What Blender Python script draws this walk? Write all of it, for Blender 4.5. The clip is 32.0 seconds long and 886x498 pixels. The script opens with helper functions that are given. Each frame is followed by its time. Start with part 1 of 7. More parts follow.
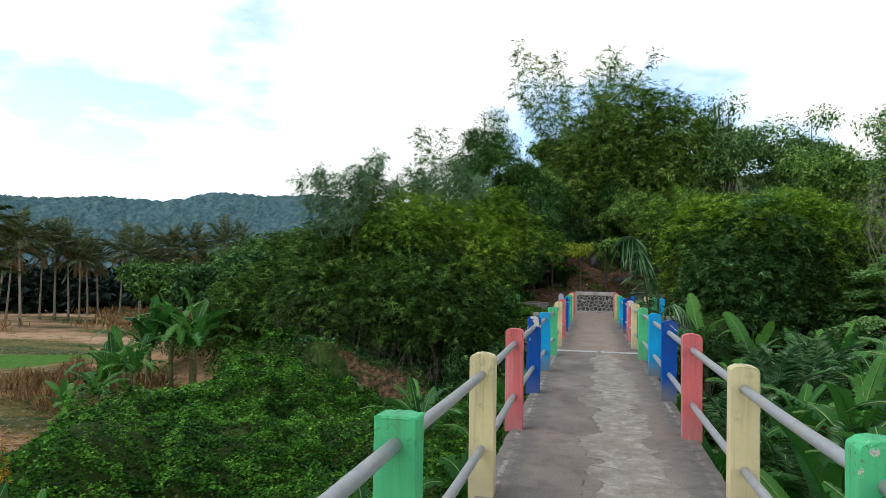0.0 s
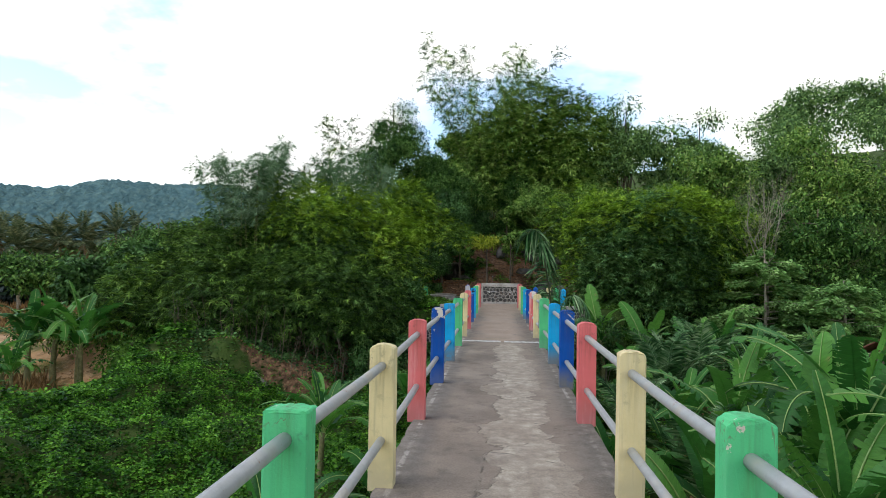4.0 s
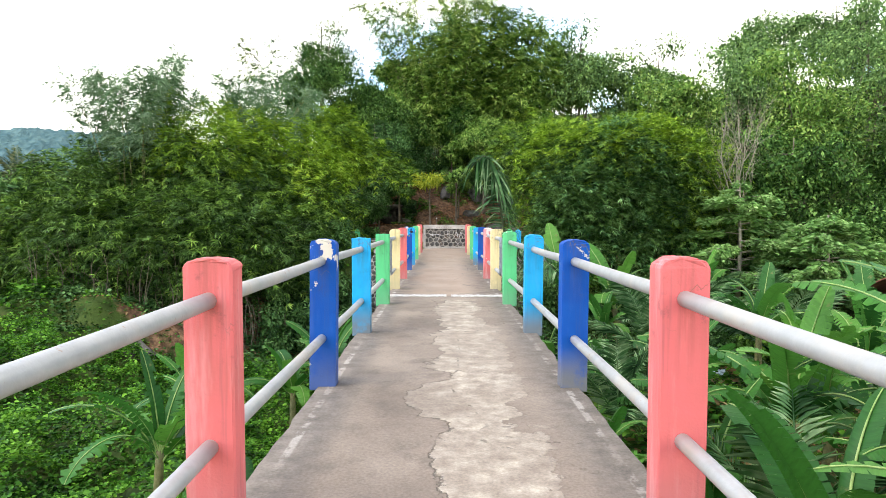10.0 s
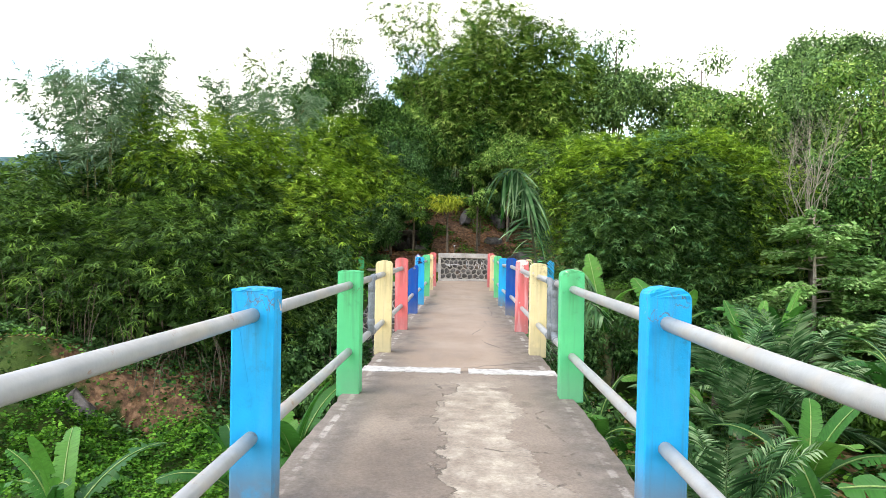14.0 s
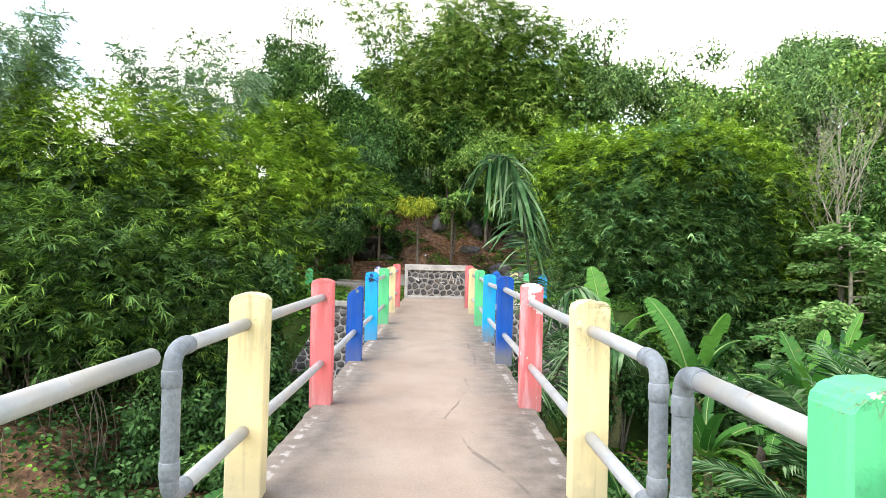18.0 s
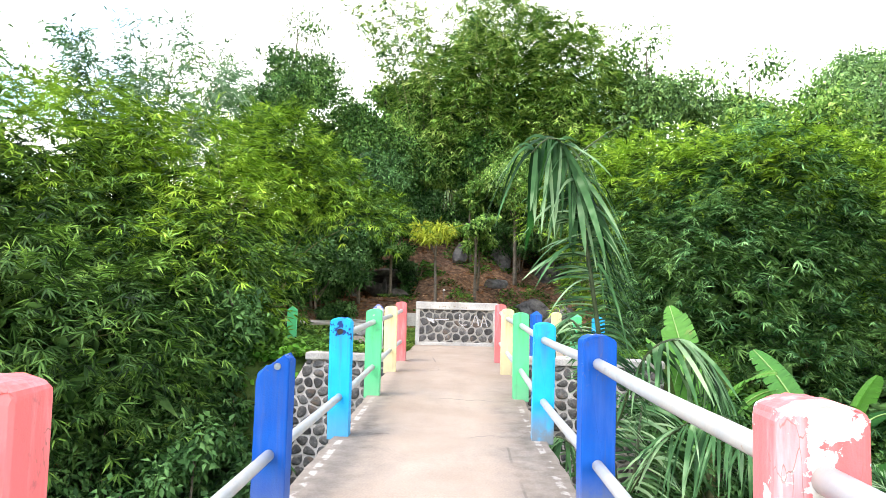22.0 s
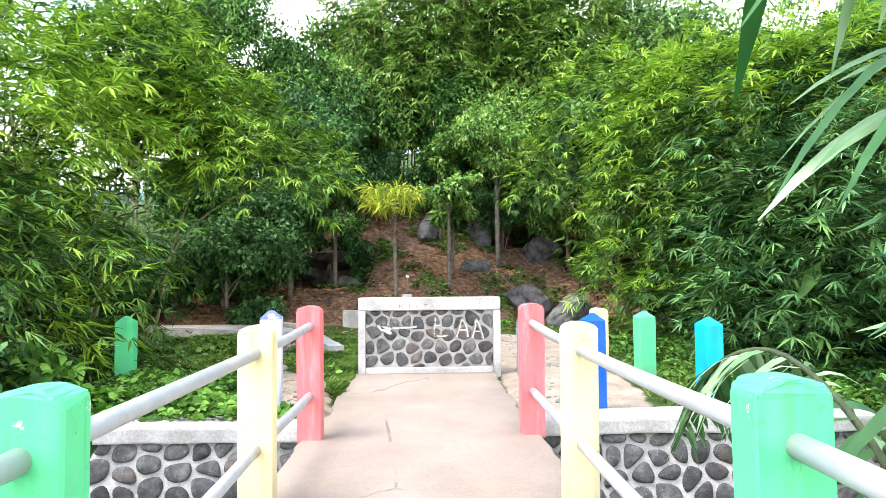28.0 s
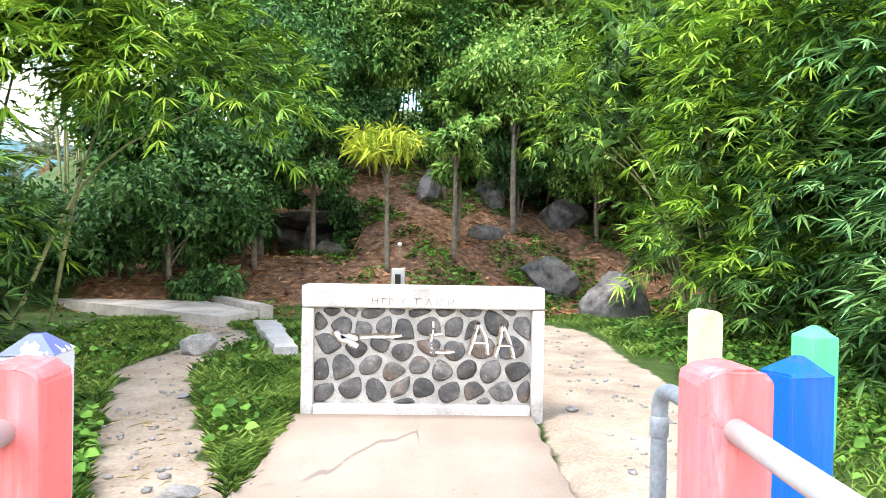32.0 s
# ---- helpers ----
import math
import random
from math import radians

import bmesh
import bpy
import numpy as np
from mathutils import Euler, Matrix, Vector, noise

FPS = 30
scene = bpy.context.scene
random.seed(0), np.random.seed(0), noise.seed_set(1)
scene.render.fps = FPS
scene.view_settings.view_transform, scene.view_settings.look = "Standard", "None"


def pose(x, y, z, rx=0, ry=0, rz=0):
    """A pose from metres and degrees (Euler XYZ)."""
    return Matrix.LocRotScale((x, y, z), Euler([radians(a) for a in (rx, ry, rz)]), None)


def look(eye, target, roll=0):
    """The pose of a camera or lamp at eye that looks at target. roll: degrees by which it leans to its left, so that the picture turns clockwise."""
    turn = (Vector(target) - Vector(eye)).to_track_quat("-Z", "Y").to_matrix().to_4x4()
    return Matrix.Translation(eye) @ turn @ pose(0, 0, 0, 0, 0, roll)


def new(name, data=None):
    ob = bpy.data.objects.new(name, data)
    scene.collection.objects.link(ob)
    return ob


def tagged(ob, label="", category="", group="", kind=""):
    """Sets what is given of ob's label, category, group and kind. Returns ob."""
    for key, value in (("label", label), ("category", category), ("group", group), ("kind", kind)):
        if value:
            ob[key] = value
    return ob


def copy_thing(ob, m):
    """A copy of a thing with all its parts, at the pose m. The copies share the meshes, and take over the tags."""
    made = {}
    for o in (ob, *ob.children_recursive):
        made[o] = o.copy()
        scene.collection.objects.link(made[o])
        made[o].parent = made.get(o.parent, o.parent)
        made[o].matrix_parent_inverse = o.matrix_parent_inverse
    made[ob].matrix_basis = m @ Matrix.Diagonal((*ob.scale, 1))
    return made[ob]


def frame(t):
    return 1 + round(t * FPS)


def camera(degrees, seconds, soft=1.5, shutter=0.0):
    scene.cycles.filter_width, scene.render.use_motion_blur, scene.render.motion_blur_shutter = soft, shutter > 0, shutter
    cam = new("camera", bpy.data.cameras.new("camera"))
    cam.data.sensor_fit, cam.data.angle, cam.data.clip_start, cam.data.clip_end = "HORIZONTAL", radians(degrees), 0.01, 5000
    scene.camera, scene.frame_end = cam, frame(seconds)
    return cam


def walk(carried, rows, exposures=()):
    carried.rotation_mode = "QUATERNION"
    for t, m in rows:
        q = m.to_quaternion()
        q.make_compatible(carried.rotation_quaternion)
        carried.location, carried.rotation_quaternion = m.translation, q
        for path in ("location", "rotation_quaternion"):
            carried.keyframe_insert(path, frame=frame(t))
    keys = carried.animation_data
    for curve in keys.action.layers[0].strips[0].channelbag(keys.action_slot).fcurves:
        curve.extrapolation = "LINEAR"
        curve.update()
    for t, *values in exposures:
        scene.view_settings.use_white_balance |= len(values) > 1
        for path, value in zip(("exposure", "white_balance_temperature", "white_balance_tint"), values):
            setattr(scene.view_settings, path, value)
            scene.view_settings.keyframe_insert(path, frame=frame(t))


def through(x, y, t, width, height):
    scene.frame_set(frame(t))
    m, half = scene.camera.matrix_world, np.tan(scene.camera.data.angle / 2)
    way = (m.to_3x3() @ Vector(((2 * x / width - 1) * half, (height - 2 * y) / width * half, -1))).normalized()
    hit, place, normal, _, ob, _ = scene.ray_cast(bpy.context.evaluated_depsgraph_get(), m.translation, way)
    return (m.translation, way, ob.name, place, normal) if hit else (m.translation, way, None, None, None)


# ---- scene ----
cam = camera(70.04, 32.0, 0.7)
PATH = [
    (0, (-0.122, -2.580, 1.644), (-0.579, -0.635, 1.735), 0.97),
    (0.5, (-0.158, -2.638, 1.656), (-0.869, -0.770, 1.735), 1.10),
    (1, (-0.191, -2.702, 1.662), (-1.107, -0.926, 1.738), 1.43),
    (1.5, (-0.220, -2.711, 1.653), (-1.255, -1.001, 1.715), 1.30),
    (2, (-0.206, -2.726, 1.659), (-1.175, -0.978, 1.736), 1.27),
    (2.5, (-0.195, -2.666, 1.647), (-1.055, -0.863, 1.735), 1.09),
    (3, (-0.156, -2.610, 1.641), (-0.800, -0.719, 1.735), 0.71),
    (3.5, (-0.126, -2.581, 1.625), (-0.526, -0.624, 1.721), 0.94),
    (4, (-0.064, -2.528, 1.631), (-0.238, -0.537, 1.702), 0.87),
    (4.5, (-0.036, -2.484, 1.625), (-0.072, -0.484, 1.660), 1.24),
    (6.5, (-0.035, -1.454, 1.436), (-0.049, 0.542, 1.309), 1.11),
    (7, (-0.057, -1.001, 1.369), (-0.108, 0.995, 1.267), 1.68),
    (7.5, (-0.078, -0.523, 1.311), (-0.076, 1.472, 1.160), 0.57),
    (8, (-0.078, -0.050, 1.301), (-0.115, 1.946, 1.169), 0.26),
    (8.5, (-0.089, 0.433, 1.275), (-0.125, 2.427, 1.127), 1.61),
    (9, (-0.078, 0.941, 1.235), (-0.127, 2.937, 1.105), 0.46),
    (9.5, (-0.051, 1.497, 1.227), (-0.113, 3.492, 1.105), -0.15),
    (10, (-0.043, 2.021, 1.239), (-0.042, 4.019, 1.151), 0.04),
    (10.5, (-0.006, 2.502, 1.264), (-0.109, 4.496, 1.144), 0.29),
    (11, (0.007, 3.013, 1.271), (-0.023, 5.013, 1.238), 0.83),
    (11.5, (0.026, 3.522, 1.266), (-0.088, 5.518, 1.228), 0.02),
    (12, (0.020, 4.040, 1.235), (-0.088, 6.037, 1.210), 0.71),
    (12.5, (0.003, 4.507, 1.263), (-0.058, 6.506, 1.246), -0.57),
    (13, (0.019, 4.971, 1.249), (-0.102, 6.967, 1.229), 0.56),
    (13.5, (0.014, 5.474, 1.244), (-0.054, 7.472, 1.247), 1.40),
    (15.5, (0.072, 7.546, 1.297), (-0.007, 9.545, 1.269), -0.03),
    (16, (0.054, 8.103, 1.293), (0.018, 10.103, 1.305), 0.31),
    (16.5, (0.070, 8.613, 1.269), (0.074, 10.612, 1.309), -0.02),
    (17, (0.067, 9.133, 1.303), (0.081, 11.132, 1.367), 0.96),
    (17.5, (0.069, 9.659, 1.303), (0.141, 11.658, 1.345), -0.31),
    (18, (0.084, 10.109, 1.310), (0.103, 12.109, 1.337), 1.33),
    (18.5, (0.106, 10.669, 1.290), (0.106, 12.669, 1.302), 1.25),
    (19, (0.105, 11.150, 1.288), (0.053, 13.149, 1.311), 0.66),
    (19.5, (0.116, 11.678, 1.301), (0.069, 13.676, 1.377), 1.29),
    (20, (0.116, 12.180, 1.325), (0.153, 14.179, 1.360), -0.48),
    (20.5, (0.136, 12.691, 1.335), (0.075, 14.690, 1.358), 0.68),
    (21, (0.164, 13.226, 1.338), (0.148, 15.226, 1.385), 0.35),
    (21.5, (0.143, 13.773, 1.311), (0.087, 15.771, 1.378), -0.02),
    (22, (0.146, 14.307, 1.317), (0.091, 16.301, 1.453), 1.41),
    (22.5, (0.066, 14.827, 1.347), (0.047, 16.825, 1.445), -0.06),
    (23, (0.056, 15.343, 1.330), (-0.021, 17.340, 1.406), 0.66),
    (23.5, (0.048, 15.937, 1.355), (0.018, 17.936, 1.424), 0.54),
    (24, (0.050, 16.481, 1.345), (-0.013, 18.480, 1.378), 0.51),
    (24.5, (0.042, 17.019, 1.331), (0.037, 19.019, 1.333), 0.96),
    (25, (0.016, 17.561, 1.310), (0.010, 19.561, 1.356), 0.11),
    (25.5, (0.016, 18.080, 1.303), (-0.009, 20.078, 1.382), 0.42),
    (27.5, (0.011, 20.285, 1.312), (0.015, 22.284, 1.394), -0.41),
    (28, (0.025, 20.731, 1.340), (0.084, 22.728, 1.432), -0.49),
    (28.5, (0.020, 21.207, 1.343), (0.089, 23.203, 1.452), -0.92),
    (29, (0.039, 21.765, 1.326), (0.084, 23.763, 1.414), 0.84),
    (29.5, (0.039, 22.270, 1.336), (0.098, 24.268, 1.391), 0.18),
    (30, (0.085, 22.771, 1.349), (0.116, 24.770, 1.380), 0.91),
    (30.5, (0.089, 23.255, 1.359), (0.137, 25.254, 1.382), 0.49),
    (31, (0.100, 23.685, 1.350), (0.165, 25.684, 1.336), 0.18),
    (31.5, (0.122, 24.063, 1.400), (0.104, 26.063, 1.386), 0.87),
    (32, (0.105, 24.339, 1.435), (0.156, 26.338, 1.414), 0.96),
]
EXPOSURES = [(0.0, -1.82, 6350, 7), (1.0, -2.42, 6200, 6), (2.5, -2.34, 6200, 6), (3.5, -1.95, 6300, 7), (4.5, -1.45, 6600, 9), (6.5, -0.62, 6820, 10.5), (13.5, -0.64, 6850, 10.5), (19.0, -0.24, 6750, 11), (25.0, 0.24, 6400, 11.5), (28.0, 0.32, 6250, 11), (32.0, 0.48, 6400, 11)]
walk(cam, [(t, look(eye, target, roll)) for t, eye, target, roll in PATH], EXPOSURES)

# ---- world and sun ----
SUN_ELEVATION, SUN_AZIMUTH = radians(60), radians(250)
world = bpy.data.worlds.new("sky")
scene.world = world
world.use_nodes = True
wn, wl = world.node_tree.nodes, world.node_tree.links
background = wn["Background"]
background.inputs["Strength"].default_value = 0.1
sky = wn.new("ShaderNodeTexSky")
sky.sky_type, sky.sun_disc = "NISHITA", False
sky.sun_elevation, sky.sun_rotation = SUN_ELEVATION, SUN_AZIMUTH
wcoord = wn.new("ShaderNodeTexCoord")
wsep = wn.new("ShaderNodeSeparateXYZ")
wl.new(wcoord.outputs["Generated"], wsep.inputs[0])
wadd = wn.new("ShaderNodeMath")
wadd.operation = "ADD"
wadd.inputs[1].default_value = 0.22
wl.new(wsep.outputs["Z"], wadd.inputs[0])
wmax = wn.new("ShaderNodeMath")
wmax.operation = "MAXIMUM"
wmax.inputs[1].default_value = 0.05
wl.new(wadd.outputs[0], wmax.inputs[0])
wdiv = wn.new("ShaderNodeVectorMath")
wdiv.operation = "DIVIDE"
wl.new(wcoord.outputs["Generated"], wdiv.inputs[0])
wl.new(wmax.outputs[0], wdiv.inputs[1])
wnoise = wn.new("ShaderNodeTexNoise")
wnoise.inputs["Scale"].default_value, wnoise.inputs["Detail"].default_value = 1.1, 7
wnoise.inputs["Roughness"].default_value = 0.55
wl.new(wdiv.outputs[0], wnoise.inputs["Vector"])
wramp = wn.new("ShaderNodeValToRGB")
wramp.color_ramp.elements[0].position, wramp.color_ramp.elements[1].position = 0.44, 0.53
wl.new(wnoise.outputs["Fac"], wramp.inputs["Fac"])
wshade = wn.new("ShaderNodeValToRGB")
wshade.color_ramp.elements[0].position, wshade.color_ramp.elements[0].color = 0.5, (15.5, 15.2, 14.8, 1)
wshade.color_ramp.elements[1].position, wshade.color_ramp.elements[1].color = 0.8, (13.4, 13.4, 13.4, 1)
wl.new(wnoise.outputs["Fac"], wshade.inputs["Fac"])
wbright = wn.new("ShaderNodeVectorMath")
wbright.operation = "SCALE"
wbright.inputs["Scale"].default_value = 11.0
wl.new(sky.outputs[0], wbright.inputs[0])
wmix = wn.new("ShaderNodeMix")
wmix.data_type = "RGBA"
wl.new(wramp.outputs["Color"], wmix.inputs[0])
wl.new(wbright.outputs[0], wmix.inputs[6])
wlow = wn.new("ShaderNodeMapRange")
wlow.inputs["From Min"].default_value, wlow.inputs["From Max"].default_value = 0.40, 0.75
wlow.inputs["To Min"].default_value, wlow.inputs["To Max"].default_value = 3.1, 0.65
wl.new(wsep.outputs["Z"], wlow.inputs["Value"])
wcloud = wn.new("ShaderNodeVectorMath")
wcloud.operation = "SCALE"
wl.new(wshade.outputs["Color"], wcloud.inputs[0])
wl.new(wlow.outputs["Result"], wcloud.inputs["Scale"])
wl.new(wcloud.outputs[0], wmix.inputs[7])
wl.new(wmix.outputs[2], background.inputs["Color"])
sun = new("sun", bpy.data.lights.new("sun", "SUN"))
sun.data.energy, sun.data.angle, sun.data.color = 3.2, radians(24), (1.0, 0.96, 0.9)
sun.matrix_world = look((0, 0, 0), (-math.sin(SUN_AZIMUTH) * math.cos(SUN_ELEVATION), -math.cos(SUN_AZIMUTH) * math.cos(SUN_ELEVATION), -math.sin(SUN_ELEVATION)))


# ---- material helpers ----
class Mat:
    """A node material with short ways to add nodes."""

    def __init__(self, name, rough=0.8, spec=0.3):
        self.m = bpy.data.materials.new(name)
        self.m.use_nodes = True
        self.n, self.l = self.m.node_tree.nodes, self.m.node_tree.links
        self.b = self.n["Principled BSDF"]
        self.b.inputs["Roughness"].default_value = rough
        self.b.inputs["Specular IOR Level"].default_value = spec

    def put(self, socket, value):
        if isinstance(value, bpy.types.NodeSocket):
            self.l.new(value, socket)
        elif isinstance(value, (tuple, list)) and len(value) == 3 and len(socket.default_value) == 4:
            socket.default_value = (*value, 1)
        else:
            socket.default_value = value

    def coords(self, kind="Object"):
        if kind == "World":
            return self.n.new("ShaderNodeNewGeometry").outputs["Position"]
        return self.n.new("ShaderNodeTexCoord").outputs[kind]

    def noise(self, vec, scale, detail=5, rough=0.6):
        t = self.n.new("ShaderNodeTexNoise")
        self.put(t.inputs["Vector"], vec)
        t.inputs["Scale"].default_value, t.inputs["Detail"].default_value, t.inputs["Roughness"].default_value = scale, detail, rough
        return t.outputs["Fac"]

    def stretch(self, vec, scale):
        t = self.n.new("ShaderNodeMapping")
        self.put(t.inputs["Vector"], vec)
        t.inputs["Scale"].default_value = scale
        return t.outputs[0]

    def cells(self, vec, scale, feature="DISTANCE_TO_EDGE"):
        t = self.n.new("ShaderNodeTexVoronoi")
        t.feature = feature
        self.put(t.inputs["Vector"], vec)
        t.inputs["Scale"].default_value = scale
        return t.outputs["Distance"]

    def ramp(self, fac, *stops):
        t = self.n.new("ShaderNodeValToRGB")
        self.put(t.inputs["Fac"], fac)
        e = t.color_ramp.elements
        while len(e) < len(stops):
            e.new(0.5)
        for el, (p, c) in zip(e, stops):
            el.position = p
            el.color = (c, c, c, 1) if isinstance(c, (int, float)) else (*c, 1)
        return t.outputs["Color"]

    def span(self, fac, lo, hi, a=0.0, b=1.0):
        t = self.n.new("ShaderNodeMapRange")
        t.interpolation_type = "SMOOTHSTEP"
        self.put(t.inputs["Value"], fac)
        for k, v in zip(("From Min", "From Max", "To Min", "To Max"), (lo, hi, a, b)):
            t.inputs[k].default_value = v
        return t.outputs["Result"]

    def math(self, op, a, b=0.0):
        t = self.n.new("ShaderNodeMath")
        t.operation = op
        self.put(t.inputs[0], a)
        self.put(t.inputs[1], b)
        return t.outputs[0]

    def mix(self, fac, a, b, mode="MIX"):
        t = self.n.new("ShaderNodeMix")
        t.data_type, t.blend_type = "RGBA", mode
        self.put(t.inputs[0], fac)
        self.put(t.inputs[6], a)
        self.put(t.inputs[7], b)
        return t.outputs[2]

    def xyz(self, vec):
        t = self.n.new("ShaderNodeSeparateXYZ")
        self.put(t.inputs[0], vec)
        return t.outputs

    def vary(self, colour, fac, amount, hue=0.0):
        """Value and hue swing round a random 0..1 input."""
        t = self.n.new("ShaderNodeHueSaturation")
        self.put(t.inputs["Color"], colour)
        self.put(t.inputs["Value"], self.math("MULTIPLY_ADD", fac, amount * 2))
        self.n[t.name].inputs["Value"].links[0].from_node.inputs[2].default_value = 1 - amount
        if hue:
            h = self.math("MULTIPLY_ADD", fac, -hue * 2)
            h.node.inputs[2].default_value = 0.5 + hue
            self.put(t.inputs["Hue"], h)
        return t.outputs[0]

    def island(self):
        return self.n.new("ShaderNodeNewGeometry").outputs["Random Per Island"]

    def random(self):
        return self.n.new("ShaderNodeObjectInfo").outputs["Random"]

    def bump(self, height, strength=0.3, distance=0.01):
        t = self.n.new("ShaderNodeBump")
        t.inputs["Strength"].default_value, t.inputs["Distance"].default_value = strength, distance
        self.put(t.inputs["Height"], height)
        if self.b.inputs["Normal"].links:
            self.put(t.inputs["Normal"], self.b.inputs["Normal"].links[0].from_socket)
        self.put(self.b.inputs["Normal"], t.outputs[0])

    def done(self, colour):
        self.put(self.b.inputs["Base Color"], colour)
        return self.m


def plain_stone(name, dark, light, scale=5, fine=60, rough=0.85, bump=0.4, kind="Object", rnd=0.0):
    m = Mat(name, rough)
    v = m.coords(kind)
    a, f = m.noise(v, scale, 6), m.noise(v, fine, 3)
    c = m.ramp(a, (0.3, dark), (0.7, light))
    c = m.mix(0.35, c, m.ramp(f, (0.3, 0.25), (0.7, 0.85)), "OVERLAY")
    if rnd:
        c = m.vary(c, m.random(), rnd)
    m.bump(a, bump, 0.03)
    m.bump(f, bump * 0.6, 0.006)
    return m.done(c)


def leaf_material(name, dark, mid, light, through=0.3, rough=0.5, by_object=False, swing=0.3):
    m = Mat(name, rough, 0.1)
    r = m.random() if by_object else m.island()
    clump = m.span(m.noise(m.coords("World"), 1.5, 3), 0.33, 0.67)
    r = m.math("ADD", m.math("MULTIPLY", r, 0.5), m.math("MULTIPLY", clump, 0.5))
    c = m.ramp(r, (0.1, dark), (0.5, mid), (0.92, light))
    big = m.noise(m.coords("World"), 0.35, 3)
    c = m.vary(c, big, swing, 0.012)
    out = m.n["Material Output"]
    tr = m.n.new("ShaderNodeBsdfTranslucent")
    m.put(tr.inputs["Color"], c)
    mx = m.n.new("ShaderNodeMixShader")
    mx.inputs[0].default_value = through * 0.6
    m.l.new(m.b.outputs[0], mx.inputs[1])
    m.l.new(tr.outputs[0], mx.inputs[2])
    m.l.new(mx.outputs[0], out.inputs["Surface"])
    return m.done(c)


def paint(name, colour, worn=0.62, faded=0.0, under=(0.62, 0.57, 0.47), splash=0.35):
    """Weathered masonry paint: brush variation, chips down to pale plaster, grey splash dirt near the foot."""
    m = Mat(name, 0.6, 0.2)
    v = m.coords()
    r = m.random()
    shift = m.n.new("ShaderNodeVectorMath")
    m.put(shift.inputs[0], v)
    off = m.n.new("ShaderNodeCombineXYZ")
    for k in range(3):
        m.put(off.inputs[k], m.math("MULTIPLY", r, 31.0 + 7 * k))
    m.put(shift.inputs[1], off.outputs[0])
    w = shift.outputs[0]
    streak = m.noise(m.stretch(w, (9, 9, 1.2)), 1.5, 5)
    broad = m.noise(w, 3.2, 4)
    c = m.vary(colour, broad, 0.2, 0.006)
    c = m.mix(m.span(streak, 0.47, 0.72, 0, 0.16 + faded), c, tuple(min(0.8, 0.13 + 0.75 * k + 0.5 * faded) for k in colour))
    z = m.xyz(v)[2]
    grime = m.math("MULTIPLY", m.span(m.noise(w, 11, 6, 0.7), 0.56, 0.72), m.span(z, 0.55, 1.0, 0.25, 0.75))
    c = m.mix(grime, c, tuple(0.45 * k + 0.03 for k in colour))
    drip = m.span(m.noise(m.stretch(w, (22, 22, 1.0)), 1.3, 4), 0.54, 0.72, 0, 0.45)
    c = m.mix(drip, c, tuple(0.5 * k + 0.04 for k in colour))
    run = m.math("MULTIPLY", m.span(m.math("ABSOLUTE", m.xyz(v)[0]), 0.015, 0.06, 1, 0), m.span(z, 0.5, 0.93))
    run = m.math("MULTIPLY", run, m.span(m.noise(m.stretch(w, (30, 30, 2)), 1.0, 4), 0.35, 0.65))
    c = m.mix(m.math("MULTIPLY", run, 0.55), c, tuple(0.42 * k + e for k, e in zip(colour, (0.045, 0.03, 0.01))))
    foot = m.math("MULTIPLY", m.span(z, 0.03, 0.36, 1.0, 0.0), m.span(m.noise(w, 6, 5), 0.15, 0.5))
    c = m.mix(m.math("MULTIPLY", foot, splash), c, (0.17, 0.17, 0.165))
    top = m.span(z, 0.6, 1.02, 0.0, 0.13)
    chip = m.math("ADD", m.noise(w, 7.5, 6, 0.65), top)
    chips = m.span(chip, worn + 0.1, worn + 0.115)
    c = m.mix(chips, c, under)
    split = m.math("MULTIPLY", m.span(m.cells(m.mix(0.12, w, m.n.new("ShaderNodeTexNoise").outputs["Color"]), 6.0), 0.004, 0.014, 1, 0), m.math("MULTIPLY", m.span(z, 0.72, 0.98), m.span(broad, 0.5, 0.6)))
    c = m.mix(m.math("MULTIPLY", split, 0.7), c, (0.16, 0.12, 0.08))
    fine = m.noise(w, 90, 2)
    m.bump(m.math("SUBTRACT", fine, m.math("ADD", chips, split)), 0.25, 0.006)
    return m.done(c)


# ---- materials ----
GREEN, YELLOW, RED, BLUE, CYAN = (0.10, 0.54, 0.22), (0.74, 0.62, 0.33), (0.70, 0.16, 0.155), (0.001, 0.075, 0.36), (0.006, 0.36, 0.70)
paints = {"green": paint("green_paint", GREEN, 0.68), "yellow": paint("yellow_paint", YELLOW, 0.66, 0.15), "salmon": paint("salmon_paint", RED, 0.72, 0.3),
          "dark blue": paint("dark_blue_paint", BLUE, 0.66, splash=0.95), "light blue": paint("light_blue_paint", CYAN, 0.66, splash=0.9), "white": paint("white_paint", (0.56, 0.56, 0.60), 0.62)}

m = Mat("galvanised_pipe", 0.42, 0.5)
v = m.coords("World")
m.b.inputs["Metallic"].default_value = 0.1
rust = m.span(m.noise(v, 9, 7, 0.75), 0.60, 0.68)
c = m.mix(m.noise(v, 12, 4), (0.27, 0.28, 0.275), (0.46, 0.465, 0.45))
c = m.mix(m.span(m.noise(v, 2.4, 5), 0.5, 0.66, 0, 0.45), c, (0.46, 0.40, 0.31))
c = m.mix(m.math("MULTIPLY", rust, 0.8), c, (0.30, 0.18, 0.11))
m.bump(m.noise(v, 18, 4), 0.2, 0.006)
m.bump(m.noise(v, 70, 3), 0.2, 0.004)
pipe_mat = m.done(c)

